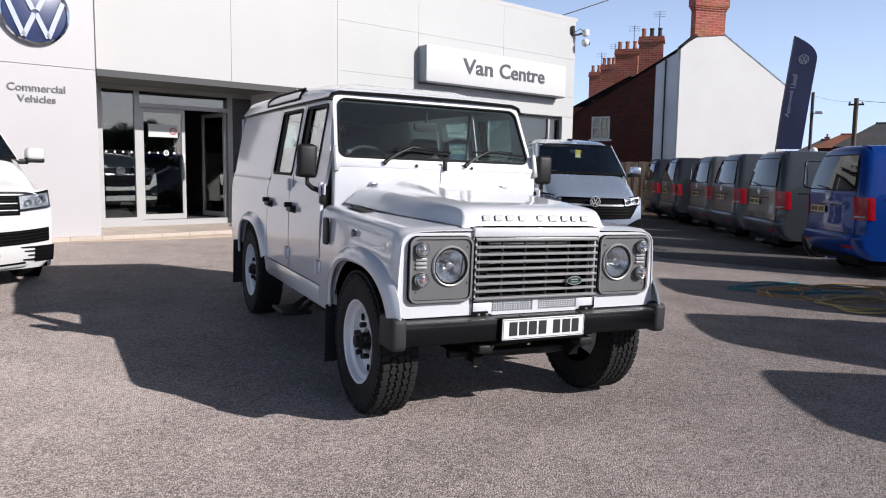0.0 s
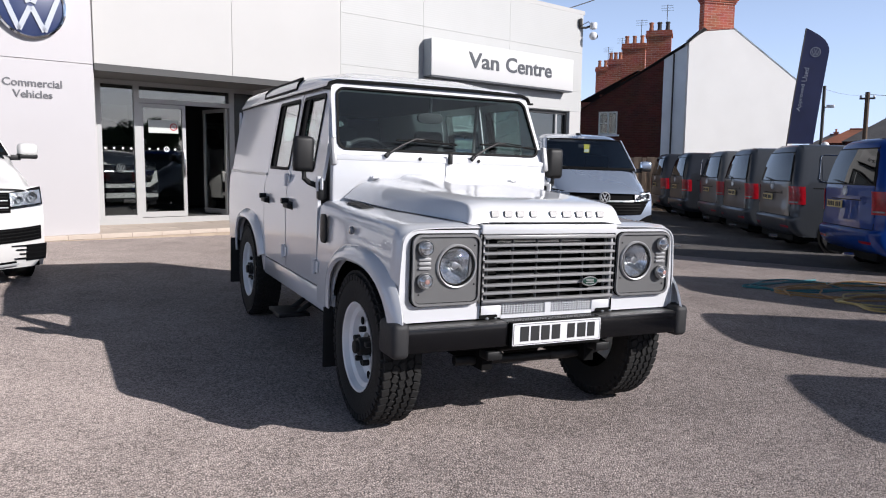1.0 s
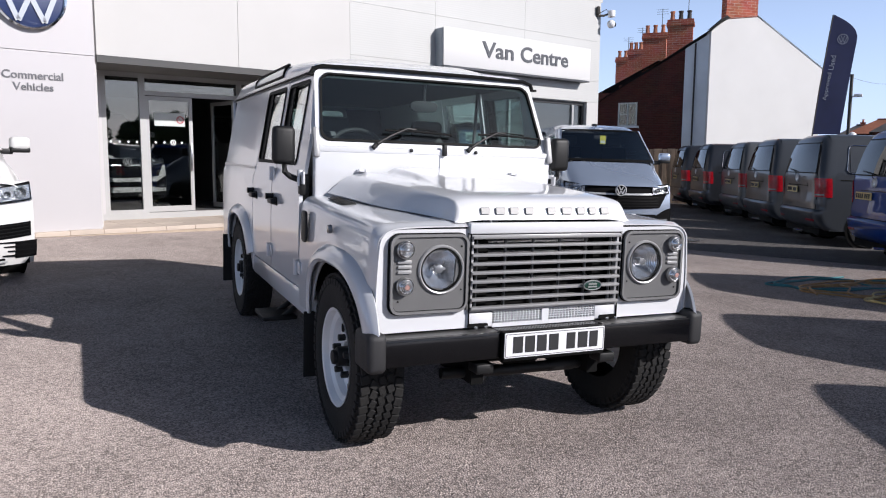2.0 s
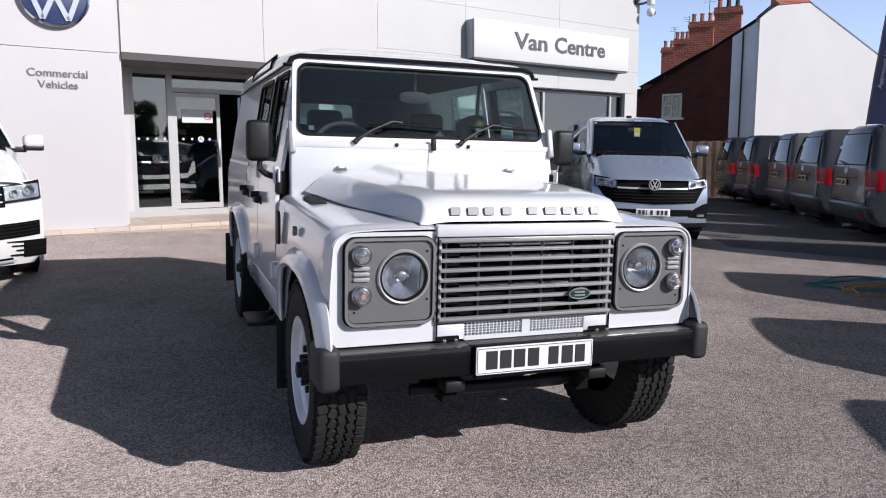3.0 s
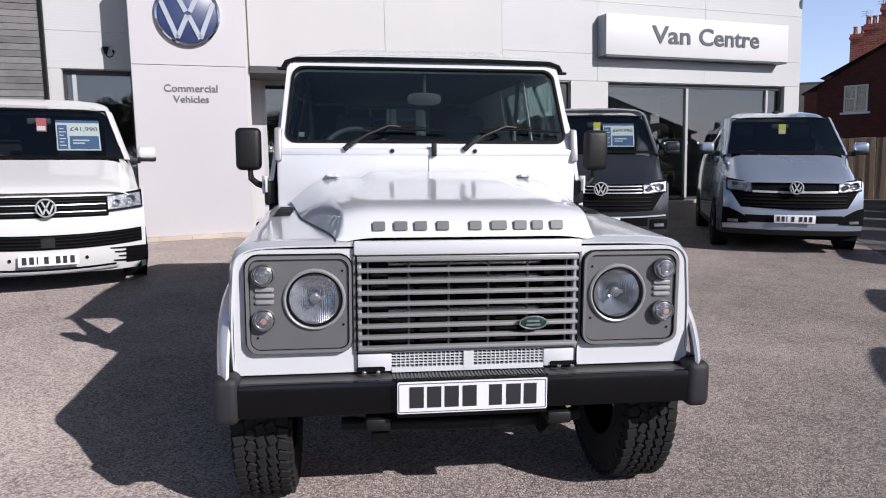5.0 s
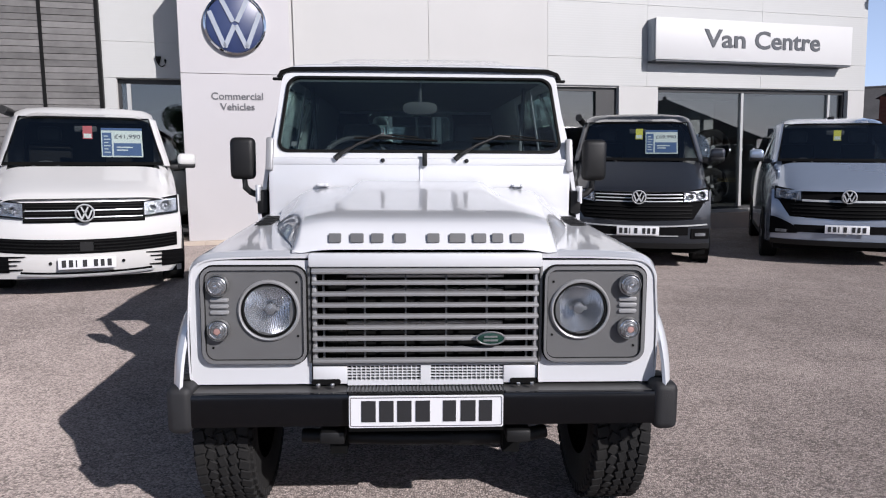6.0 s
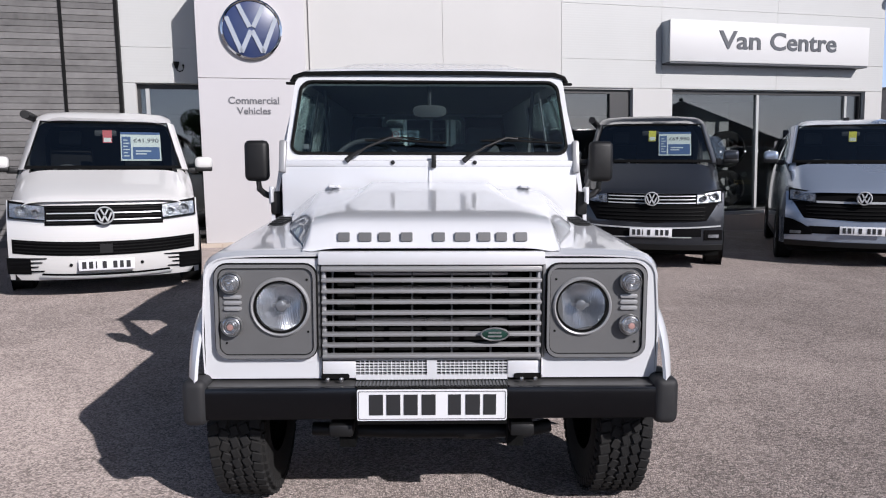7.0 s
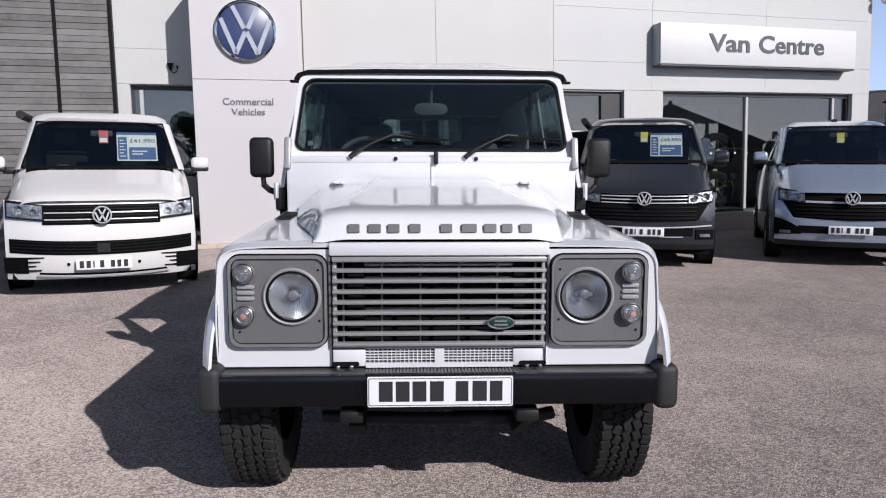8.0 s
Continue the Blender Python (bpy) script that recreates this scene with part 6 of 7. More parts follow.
def van(name, m, paint, label, face, group="", camper=False, tail=False, card=None, tag=None, plate=True, plate_x=0.0, windows=True):
    v = thing(name, label, "van", m, group)
    ys = [0.0, 0.05, 0.1, 0.2, 0.35, 0.5, 0.62, 0.7, 0.78, 0.9, 1.0, 1.17, 1.35, 1.45, 1.55, 1.68, 1.8, 2.1, 2.4, 3.0, 3.6, 4.2, 4.4, 4.62, 4.7, 4.76, 4.8, 4.84, 4.88]
    ths = [0.0, 0.02, 0.06, 0.12, 0.2, 0.3, 0.4, 0.5, 0.58, 0.66, 0.72, 0.78, 0.84, 0.9, 0.94, 0.965, 0.98, 0.99, 0.996, 1.0]
    half = sheet(lambda y, t: van_shell(y, t), [y for y in ys if y < 4.65 or not tail], ths)
    bm = both_sides(half)
    bmesh.ops.remove_doubles(bm, verts=bm.verts, dist=0.0005)
    # openings for the glass
    doomed = []
    for f in bm.faces:
        c = f.calc_center_median()
        if 0.83 < c.y < 1.56 and abs(c.x) < 0.86 - 0.16 * (c.z - 1.3) and c.z > 1.29 and abs(f.normal.x) < 0.8 and c.y < 1.53 + 0.05 * abs(c.x):
            doomed.append(f)
    bmesh.ops.delete(bm, geom=doomed, context="FACES")
    body = part("body", bm, paint, v)
    # nose and tail skins
    part("front_panel", face_patch(lambda u, w: (u, w), span(-0.9, 0.9, 22), span(0.2 if face == "older" else 0.3, 1.0, 13), 0.0, 0.02), paint, body)
    if tail:
        across = span(-1, -0.8, 6) + span(-0.8, 0.8, 14)[1:] + span(0.8, 1, 6)[1:]
        part("rear_panel", sheet(van_tail, [-1.12] + across + [1.12], [z for z, y in VAN_TAIL]), paint, body)
    # windscreen
    scr = sheet(lambda u, w: Vector((u * (0.805 - 0.11 * w), 0.80 + 0.74 * w + 0.12 * abs(u) ** 2.4 * (1 - 0.5 * w), 1.305 + 0.545 * w + 0.0)), span(-1, 1, 16), span(0, 1, 10))
    p = part("windscreen", scr, "van_glass", v, "clear windscreen")
    p.visible_shadow = False
    def edge(u0, u1, w0, w1, out):
        return sheet(lambda u, w: Vector((u * (0.805 - 0.11 * w), 0.795 + 0.74 * w + 0.12 * abs(u) ** 2.4 * (1 - 0.5 * w) - out, 1.307 + 0.545 * w)), span(u0, u1, 8), span(w0, w1, 6))
    part("windscreen_band", merge(edge(-1, -0.975, 0, 1, 0.004), edge(0.975, 1, 0, 1, 0.004), edge(-0.975, 0.975, 0, 0.06, 0.004), edge(-0.975, 0.975, 0.965, 1, 0.004)), "seal", v, "black band round the glass")
    for s in (-1, 1):
        pillar = sheet(lambda k, w: Vector((s * (0.8 - 0.11 * w + 0.085 * k), 0.795 + 0.74 * w + 0.12 * (1 - 0.5 * w) + 0.19 * k * k - 0.006, 1.305 + 0.553 * w - 0.015 * k)), span(0, 1, 6), span(0, 1, 8), 0.012)
        part("pillar", pillar, paint, v)
    # cabin
    part("cabin_floor", box(-0.85, 0.85, 0.7, 4.7, 0.5, 0.62), "cabin", v, smooth=False)
    part("dashboard", box(-0.8, 0.8, 0.9, 1.3, 0.95, 1.27, 0.04), "cabin", v)
    part("rear_trim", box(-0.8, 0.8, 3.2, 3.25, 0.6, 1.85), "cabin", v, smooth=False)
    for x in (-0.42, 0.42):
        seat = part("seat", merge(box(x - 0.25, x + 0.25, 1.6, 2.1, 0.6, 0.98, 0.05), put(box(x - 0.24, x + 0.24, -0.06, 0.06, 0, 0.62, 0.05), pose(0, 2.08, 0.95, -10))), "under", v)
        part("headrest", box(x - 0.13, x + 0.13, 2.14, 2.24, 1.58, 1.76, 0.04), "cabin", seat)
    wheel = [(-0.42 + 0.18 * math.cos(a), 1.33 + 0.06 * math.sin(a), 1.17 + 0.17 * math.sin(a)) for a in span(0, 2 * math.pi, 24)]
    part("steering_wheel", tube(wheel, 0.014, 8), "cabin", v)
    part("rear_mirror", box(-0.12, 0.12, 1.48, 1.51, 1.68, 1.75, 0.015), "cabin", v)
    # side glass
    for s in (-1, 1):
        def side(y0, y1, z0, z1, lean=0.0):
            def f(u, w):
                z = z0 + (z1 - z0) * w
                y = y0 + (y1 - y0) * u + lean * w * (1 - u)
                x = van_side_x(y, z) + 0.005
                return Vector((s * x, y, z))
            return sheet(f, span(0, 1, 6), span(0, 1, 8), 0.004)
        if windows:
            part("door_window", side(1.15, 2.15, 1.2, 1.74, 0.38), "tint_glass" if tail else "side_glass", v, "door window")
            if tail:
                part("side_panel", side(2.4, 4.34, 1.32, 1.77), paint, v, "window recess filled with a painted panel")
            else:
                part("side_window", side(2.35, 3.35, 1.2, 1.74), "tint_glass", v, "dark tinted side window")
                part("side_window", side(3.5, 4.6, 1.2, 1.74), "tint_glass", v, "dark tinted side window")
        part("sill_trim", box(min(s * 0.93, s * 0.955), max(s * 0.93, s * 0.955), 1.25, 3.4, 0.27, 0.36, 0.01), "black_plastic", v)
        hang = pose(s * 0.97, 1.16, 1.3 if face == "newer" else 1.27) @ Matrix.Diagonal((s, 1, 1, 1))
        mirror = part("door_mirror", put(box(0.0, 0.2, -0.06, 0.07, 0.03, 0.17, 0.045, 3), hang), paint, v)
        part("mirror_foot", put(merge(box(0.0, 0.195, -0.05, 0.065, 0.0, 0.06, 0.02), box(-0.09, 0.03, -0.02, 0.04, -0.02, 0.04, 0.012)), hang), "black_plastic", mirror, "black lower mirror case")
        for k, y in enumerate((0.98, 3.98)):
            # flat black disc on the skin stands in for the shaded wheel opening
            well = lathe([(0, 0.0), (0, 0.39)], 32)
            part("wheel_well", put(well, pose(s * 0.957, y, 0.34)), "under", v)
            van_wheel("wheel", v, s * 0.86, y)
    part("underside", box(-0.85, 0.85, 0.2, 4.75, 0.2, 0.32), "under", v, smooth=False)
    # face of the van
    nose = lambda x0, x1, z0, z1, out, thick=0.02, n=14, bend=0.0: face_patch(lambda u, w: (u, z0 + (z1 - z0) * w + bend * (abs(u) / 0.9) ** 2), span(x0, x1, n), [0, 0.25, 0.5, 0.75, 1.0], out, thick)
    if face == "older":
        part("grille", nose(-0.55, 0.55, 0.755, 0.95, 0.012), "void_black", v, "black grille band")
        for z in (0.775, 0.8, 0.836, 0.868, 0.9, 0.926):
            part("grille_bar", nose(-0.54, 0.54, z, z + 0.01, 0.026), "badge_silver" if z in (0.8, 0.868) else "seal", v)
        part("lower_intake", nose(-0.86, 0.86, 0.445, 0.585, 0.008, bend=0.035), "void_black", v, "black lower intake")
        for z in (0.462, 0.495, 0.528, 0.56):
            part("intake_bar", nose(-0.84, 0.84, z, z + 0.011, 0.022, bend=0.035), "seal", v)
        part("radar_box", nose(-0.06, 0.06, 0.47, 0.56, 0.026, n=4), "black_plastic", v, "black sensor box")
        for s in (-1, 1):
            a, b = sorted((s * 0.92, s * 0.7))
            part("corner_intake", nose(a, b, 0.265, 0.42, 0.008, n=6), "void_black", v, "black corner intake")
            for z, w in ((0.27, 0.34), (0.315, 0.29), (0.36, 0.33), (0.402, 0.37)):
                a, b = sorted((s * 0.92, s * (0.92 - w)))
                part("corner_fin", face_patch(lambda u, q: (s * (0.92 - w * u), z + 0.022 * u + 0.027 * q * (1 - 0.75 * u)), span(0, 1, 6), [0, 0.5, 1.0], 0.014), "void_black", v, "black tapering splitter fin")
        part("lip", nose(-0.62, 0.62, 0.215, 0.232, 0.03, bend=0.04), "badge_silver", v, "silver lip")
        part("lip_shadow", nose(-0.6, 0.6, 0.234, 0.252, 0.016, bend=0.04), "void_black", v)
        for x in (-0.33, 0.33):
            part("parking_sensor", put(disc(0.016, 0.01, 12), pose(x, van_front(x, 0.355).y - 0.008, 0.355)), "seal", v, "black parking sensor")
        lamp = ((0.53, 0.885), 0.794, 0.974)
        badge_z, plate_z = 0.85, 0.355
    else:
        part("grille", nose(-0.6, 0.6, 0.85, 1.0, 0.012, bend=0.02), "void_black", v, "black grille band")
        for z in ((0.862, 0.905, 0.948, 0.985) if camper else (0.85, 0.864)):
            part("grille_bar", nose(-0.62, 0.62, z, z + 0.012, 0.03, bend=0.02), "badge_silver", v, "bright bar")
        part("lower_grille", face_patch(lambda u, w: (u * (0.68 + 0.14 * w), 0.62 + 0.22 * w + 0.03 * abs(u)), span(-1, 1, 14), span(0, 1, 4), 0.014), "void_black", v, "black lower grille")
        for z in (0.66, 0.705, 0.75, 0.8):
            part("intake_bar", nose(-0.66, 0.66, z, z + 0.012, 0.03, bend=0.02), "seal", v)
        if camper:
            part("bumper_trim", nose(-0.86, 0.86, 0.545, 0.562, 0.02, bend=0.03), "badge_silver", v, "bright bumper trim")
            part("bumper_trim", nose(-0.5, 0.5, 0.43, 0.44, 0.02), "badge_silver", v)
        part("plate_band", nose(-0.62, 0.62, 0.445, 0.545, 0.008), "void_black", v, "black band behind the plate")
        part("under_lip", nose(-0.9, 0.9, 0.27, 0.34, 0.014), "black_plastic", v, "black lower lip")
        for s in (-1, 1):
            def surround(u, w):
                # low and pointed towards the plate, tall at the wheel
                return (s * (0.58 + 0.33 * u), 0.43 - 0.02 * u + (0.05 + 0.2 * u ** 0.7 - 0.06 * max(0.0, u - 0.75)) * w)
            if not camper:
                part("fog_surround", face_patch(surround, span(0, 1, 8), span(0, 1, 5), 0.014), "void_black", v, "black fog lamp surround")
            else:
                a, b = sorted((s * 0.66, s * 0.89))
                part("fog_surround", nose(a, b, 0.4, 0.53, 0.014, n=6), "void_black", v)
            a, b = sorted((s * 0.71, s * 0.84))
            part("fog_lamp", nose(a, b, 0.435, 0.475, 0.03, n=6), "clear_lens", v, "clear fog lamp")
        lamp = ((0.54, 0.87), 0.85, 1.02)
        badge_z, plate_z = 0.925, 0.5
    (lx0, lx1), lz0, lz1 = lamp
    for s in (-1, 1):
        lens = face_patch(lambda u, w: (s * (lx0 + (lx1 - lx0) * u), lz0 + 0.03 * u + (lz1 - lz0) * w * (0.85 + 0.15 * u)), span(0, 1, 8), span(0, 1, 6), 0.03, 0.01)
        hl = part("headlamp", lens, "void_black", v, "dark headlamp housing")
        part("lamp_fill", face_patch(lambda u, w: (s * (lx0 + (lx1 - lx0) * (0.05 + 0.9 * u)), lz0 + 0.03 * u + (lz1 - lz0) * (0.1 + 0.72 * w)), span(0, 1, 6), span(0, 1, 5), 0.034, 0.008), "lamp_silver", hl, "bright faceted lamp lining")
        for x, r in ((lx0 + 0.095, 0.034), (lx0 + 0.23, 0.05)):
            at = van_front(s * x, (lz0 + lz1) / 2 - 0.004 + 0.02 * (r > 0.04), 0.036)
            bowl = part("lamp_bowl", put(lathe([(-0.012, r), (0.0, r * 0.96), (0.03, r * 0.75), (0.045, r * 0.4), (0.045, 0.0)], 24), Matrix.Translation(at) @ pose(0, -0.03, 0, 0, 0, 90 + s * 8)), "lamp_silver", hl, "bright reflector bowl")
            part("bulb", put(disc(r * 0.28, 0.03, 12, 0.004), Matrix.Translation(at) @ pose(0, -0.02, 0)), "clear_lens", bowl)
        part("lamp_cover", face_patch(lambda u, w: (s * (lx0 + (lx1 - lx0) * (0.02 + 0.96 * u)), lz0 + 0.03 * u + (lz1 - lz0) * (0.04 + 0.82 * w)), span(0, 1, 6), span(0, 1, 5), 0.075, 0.003), "lens", hl, "clear lamp cover")
    b = part("badge", put(disc(0.085, 0.03, 32, 0.006), pose(0, -0.075, badge_z)), "void_black", v, "round emblem")
    part("badge_ring", put(lathe([(-0.01, 0.074), (-0.02, 0.08), (-0.01, 0.09), (0.015, 0.09)], 32), pose(0, -0.075, badge_z, 0, 0, 90)), "badge_silver", b, "bright ring")
    emblem_bars(0.078, 0.2, 0.008, pose(0, -0.085, badge_z), "badge_silver", b)
    if plate:
        n = part("number_plate", put(box(-0.26, 0.26, -0.01, 0.0, -0.056, 0.056, 0.004), pose(0, -0.065, plate_z)), "plate_white", v, "white number plate")
        number_bars(0.47, 0.07, (1, 1, 0.3, 1, 1, 0.9, 1), 3, pose(0, -0.0765, plate_z), n)
    # bonnet shut line and wipers
    part("wiper", tube([(-0.55, 0.74, 1.2), (-0.1, 0.86, 1.27), (0.1, 0.86, 1.265)], 0.01, 6), "black_plastic", v)
    part("wiper", tube([(0.05, 0.74, 1.2), (0.4, 0.86, 1.27), (0.62, 0.9, 1.265)], 0.01, 6), "black_plastic", v)
    if camper:
        part("pop_top", sheet(lambda u, w: Vector((0.74 * u, 1.62 + 2.6 * w + 0.05 * u * u, lerp_table(VAN_TOP, 1.62 + 2.6 * w) - 0.02 + 0.06 * (1 - abs(u) ** 8) * min(1.0, w * 14, (1 - w) * 14))), [-1, -0.99, -0.97, -0.93, -0.85, -0.5, 0, 0.5, 0.85, 0.93, 0.97, 0.99, 1], [0, 0.02, 0.05, 0.075, 0.2, 0.5, 0.9, 0.95, 1]), paint, v, "raised roof shell")
        part("awning", tube([(-0.86, 1.75, 1.93), (-0.86, 4.3, 1.93)], 0.05, 12), "black_plastic", v, "rolled awning in a dark case")
    else:
        part("roof_fin", box(-0.04, 0.04, 1.95, 2.1, 1.93, 1.98, 0.015), "black_plastic", v)
    if card:
        at = pose(0.11 if face == "newer" else 0.16, 1.225, 1.395, -34) @ Matrix.Diagonal((1.0, 1, 1.12, 1))
        c = part("price_card", put(box(0.0, 0.44, 0, 0.006, 0, 0.36), at), "card_white", v, "white price card in the windscreen", smooth=False)
        part("card_panel", put(box(0.13, 0.425, -0.004, 0, 0.015, 0.17), at), "card_blue", c, "dark blue panel", smooth=False)
        part("card_panel", put(box(0.012, 0.11, -0.004, 0, 0.015, 0.3), at), "card_blue", c, smooth=False)
        part("card_panel", put(box(0.0, 0.44, -0.004, 0, 0.33, 0.36), at), "card_blue", c, smooth=False)
        for k in range(6):
            part("card_bar", put(box(0.03, 0.095 - 0.02 * (k % 2), -0.006, -0.004, 0.05 + 0.04 * k, 0.062 + 0.04 * k), at), "card_white", c, smooth=False)
        for k, w in enumerate((0.17, 0.12)):
            part("card_bar", put(box(0.16, 0.16 + w, -0.006, -0.004, 0.11 - 0.035 * k, 0.125 - 0.035 * k), at), "card_white", c, smooth=False)
        part("lettering", put(text(card, 0.06, 0.003, 0.28), at @ pose(0.14, -0.005, 0.22)), "letter_grey", c, "price lettering", smooth=False)
    if tag:
        part("hang_tag", merge(put(box(-0.03, 0.07, 0, 0.004, 0, 0.15), pose(0.0, 1.385, 1.6, -8))), tag, v, "hanging tag on the mirror", smooth=False)
        part("tag_field", put(box(-0.02, 0.06, -0.003, 0, 0.012, 0.06), pose(0.0, 1.385, 1.6, -8)), "card_white", v, "white lower field of the tag", smooth=False)
    if tail:
        rear = lambda u0, u1, z0, z1, out, mat, nm, lab="", n=10, owner=v: part(nm, sheet(lambda u, w: van_tail(u, w, out), span(u0, u1, n), span(z0, z1, 6), 0.008), mat, owner, lab)
        rear(-0.845, 0.845, 1.28, 1.835, 0.004, "seal", "window_band", "black band round the glass", 20)
        rear(-0.82, 0.82, 1.3, 1.815, 0.008, "tail_glass", "rear_window", "dark rear window", 20)
        rear(-0.84, 0.84, 0.645, 0.655, 0.003, "seal", "tailgate_gap", "", 20)
        rear(-0.5, 0.5, 1.07, 1.1, 0.012, paint, "handle_strip", "", 8)
        rear(-0.5, 0.5, 1.055, 1.068, 0.004, "seal", "handle_gap", "", 8)
        for s in (-1, 1):
            a, b = sorted((s * 0.845, s * 0.855))
            rear(a, b, 0.65, 1.86, 0.003, "seal", "tailgate_gap", "", 2)
            a, b = sorted((s * 0.81, s * 1.06))
            tl = rear(a, b, 0.87, 1.2, 0.012, "red_lens", "tail_lamp", "red tail lamp", 12)
            a, b = sorted((s * 0.83, s * 0.95))
            rear(a, b, 0.9, 0.925, 0.02, "clear_lens", "lamp_reversing", "clear strip", 6, tl)
            a, b = sorted((s * 0.58, s * 0.86))
            rear(a, b, 0.44, 0.475, 0.006, "red_lens", "reflector", "red reflector", 6)
            rail = sheet(lambda u, w: Vector((s * (van_side_x(u, w) + 0.003), u, w)), span(2.3, 4.5, 8), [1.165, 1.185], 0.004)
            part("slide_rail", rail, "seal", v, "dark sliding-door rail")
            ring = [(y, z) for y, z in ((2.36, 1.38), (2.36, 1.33), (2.42, 1.3), (4.3, 1.3), (4.36, 1.31), (4.4, 1.36), (4.36, 1.72), (4.34, 1.77), (4.28, 1.79), (2.42, 1.79), (2.36, 1.74), (2.36, 1.38))]
            part("window_moulding", tube([(s * (van_side_x(y, z) + 0.008), y, z) for y, z in ring], 0.009, 8), "chrome", v, "bright moulding round the side window")
            part("exhaust", put(disc(0.035, 0.14, 16), pose(-0.45, 4.9, 0.25)), "chrome", v) if s > 0 else None
        n = part("number_plate", put(box(-0.26, 0.26, -0.01, 0, -0.056, 0.056), pose(plate_x, 4.905, 0.98, 0, 0, 180)), "plate_yellow", v, "yellow number plate", smooth=False)
        number_bars(0.47, 0.07, (1, 1, 1, 1, 1, 0.9, 1), 3, pose(plate_x, 4.917, 0.98, 0, 0, 180), n)
        part("badge", put(lathe([(0.0, 0.0), (0.012, 0.05), (0.004, 0.056), (0.014, 0.066), (0.0, 0.074)], 28), pose(0, 4.903, 1.19, 0, 0, 90)), "badge_silver", v, "round chrome emblem")
        part("rear_wiper", tube([(0.05, 4.92, 1.25), (0.05, 4.925, 1.31), (0.4, 4.905, 1.35)], 0.009, 6), "black_plastic", v)
    if face == "newer" and not tail:
        # the newer front vans stand taller above the bonnet
        for ob in v.children_recursive:
            for p in ob.data.vertices:
                p.co.z += 0.085 * smooth_step((p.co.z - 1.02) / 0.36)
    return v


van("van_camper", on_ground(-3.265, 5.05, 21.3), "van_white", "white camper van with raised roof and a price card", "older", camper=True, card="£41,990", tag="tag_red")
van("van_camper", on_ground(2.86, 6.87, -15.5), "van_dark", "dark grey camper van with a price card behind the windscreen", "newer", camper=True, card="£69,990", tag="tag_yellow")
van("van", on_ground(5.66, 6.97, -22.3), "van_silver", "silver van with dark windows parked before the showroom", "newer", tag="tag_yellow")
van("van", FRONT @ pose(1.95, 2.3, FLOOR - 0.01, 0, 0, 8), "van_white", "white van on show inside the glazed showroom", "newer", plate=False)

# row of parked vans, tails to the yard; they head along HEAD
ROW, HEAD = Vector((1.3, 2.2, 0)), Vector((0.86, -0.51, 0)).normalized()
turn = math.degrees(math.atan2(-HEAD.x, HEAD.y))
for k, (paint, what) in enumerate((("van_grey", "dark grey van"), ("van_grey", "dark grey van"), ("van_blue", "bright blue van"), ("van_blue", "metallic blue van"), ("van_grey", "dark grey van"),
                                   ("van_grey", "mid grey van"), ("van_pale", "silver-grey van"), ("van_dark", "dark grey van"), ("van_dark", "near-black van"))):
    corner = Vector((9.45, 6.43, 0)) + ROW * (k - 4) + Vector(((-0.27, -0.48, 0), (0, 0, 0), (0, 0, 0), (0.08, -0.04, 0), (-0.16, 0.08, 0), (-0.24, 0.12, 0))[k - 3] if k > 2 else (0, 0, 0))
    tail_mid = corner + Vector((0.51, 0.86, 0)) * 0.95
    if k < 3:  # past an empty bay, outside the view; their shadows fall into it
        tail_mid = Vector(((4.2, -1.82, 0), (5.3, 0.06, 0), (6.86, 2.17, 0))[k]) - Vector((0.51, 0.86, 0)) * 0.78 + HEAD * 0.04
    nose_mid = tail_mid + HEAD * 4.9
    van("van", on_ground(nose_mid.x, nose_mid.y, turn + 180), paint, what + " parked tail-out in a row", "newer", "vans parked in a row", tail=True, plate=False, plate_x=(0.0, 0.0, 0.0, 0.32, 0.2, 0.0, 0.0, 0.0, 0.0)[k])


# ---- the end house of the terrace beyond the yard; its own x along the gable, y away from the yard ----
HOUSE = pose(21.18, 21.45, -0.2, 0, 0, -44)
house = thing("house", "end-of-terrace house with white rendered gable and brick wing coloured as shaded", "house", HOUSE)
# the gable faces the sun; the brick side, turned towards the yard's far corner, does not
SIDE = pose(0, 0, 0, 0, 0, -11)
GABLE = pose(0, 0, 0, 0, 0, 34)
part("gable_wall", put(prism([(0, 0), (5.55, 0), (5.55, 5.6), (2.2, 7.6), (0.63, 7.42), (0, 6.92)], 0.3), GABLE), "render_white", house, "white rendered gable", smooth=False)
part("side_strip", put(prism([(-1.05, 0), (-0.004, 0), (-0.004, 6.88), (-1.05, 6.3)], 0.3), SIDE @ pose(0, 0.1, 0)), "render_grey", house, "pale grey rendered strip", smooth=False)
# the wing's brick colour is darkened for this side being out of the sun
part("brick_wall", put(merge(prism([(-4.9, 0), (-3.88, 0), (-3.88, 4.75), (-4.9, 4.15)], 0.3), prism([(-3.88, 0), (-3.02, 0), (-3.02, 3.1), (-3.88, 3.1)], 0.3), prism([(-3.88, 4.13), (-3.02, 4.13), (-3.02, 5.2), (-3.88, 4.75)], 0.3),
                       prism([(-3.02, 0), (-1.054, 0), (-1.054, 6.28), (-3.02, 5.2)], 0.3)), SIDE @ pose(0, 0.12, 0)), "brick_dark", house, "red brick wing with its shaded tone put into the colour", smooth=False)
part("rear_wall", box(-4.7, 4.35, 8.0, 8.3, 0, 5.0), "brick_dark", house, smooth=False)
part("end_wall", put(box(5.2, 5.5, 0.31, 6.0, 0, 5.45), GABLE), "brick_dark", house, smooth=False)


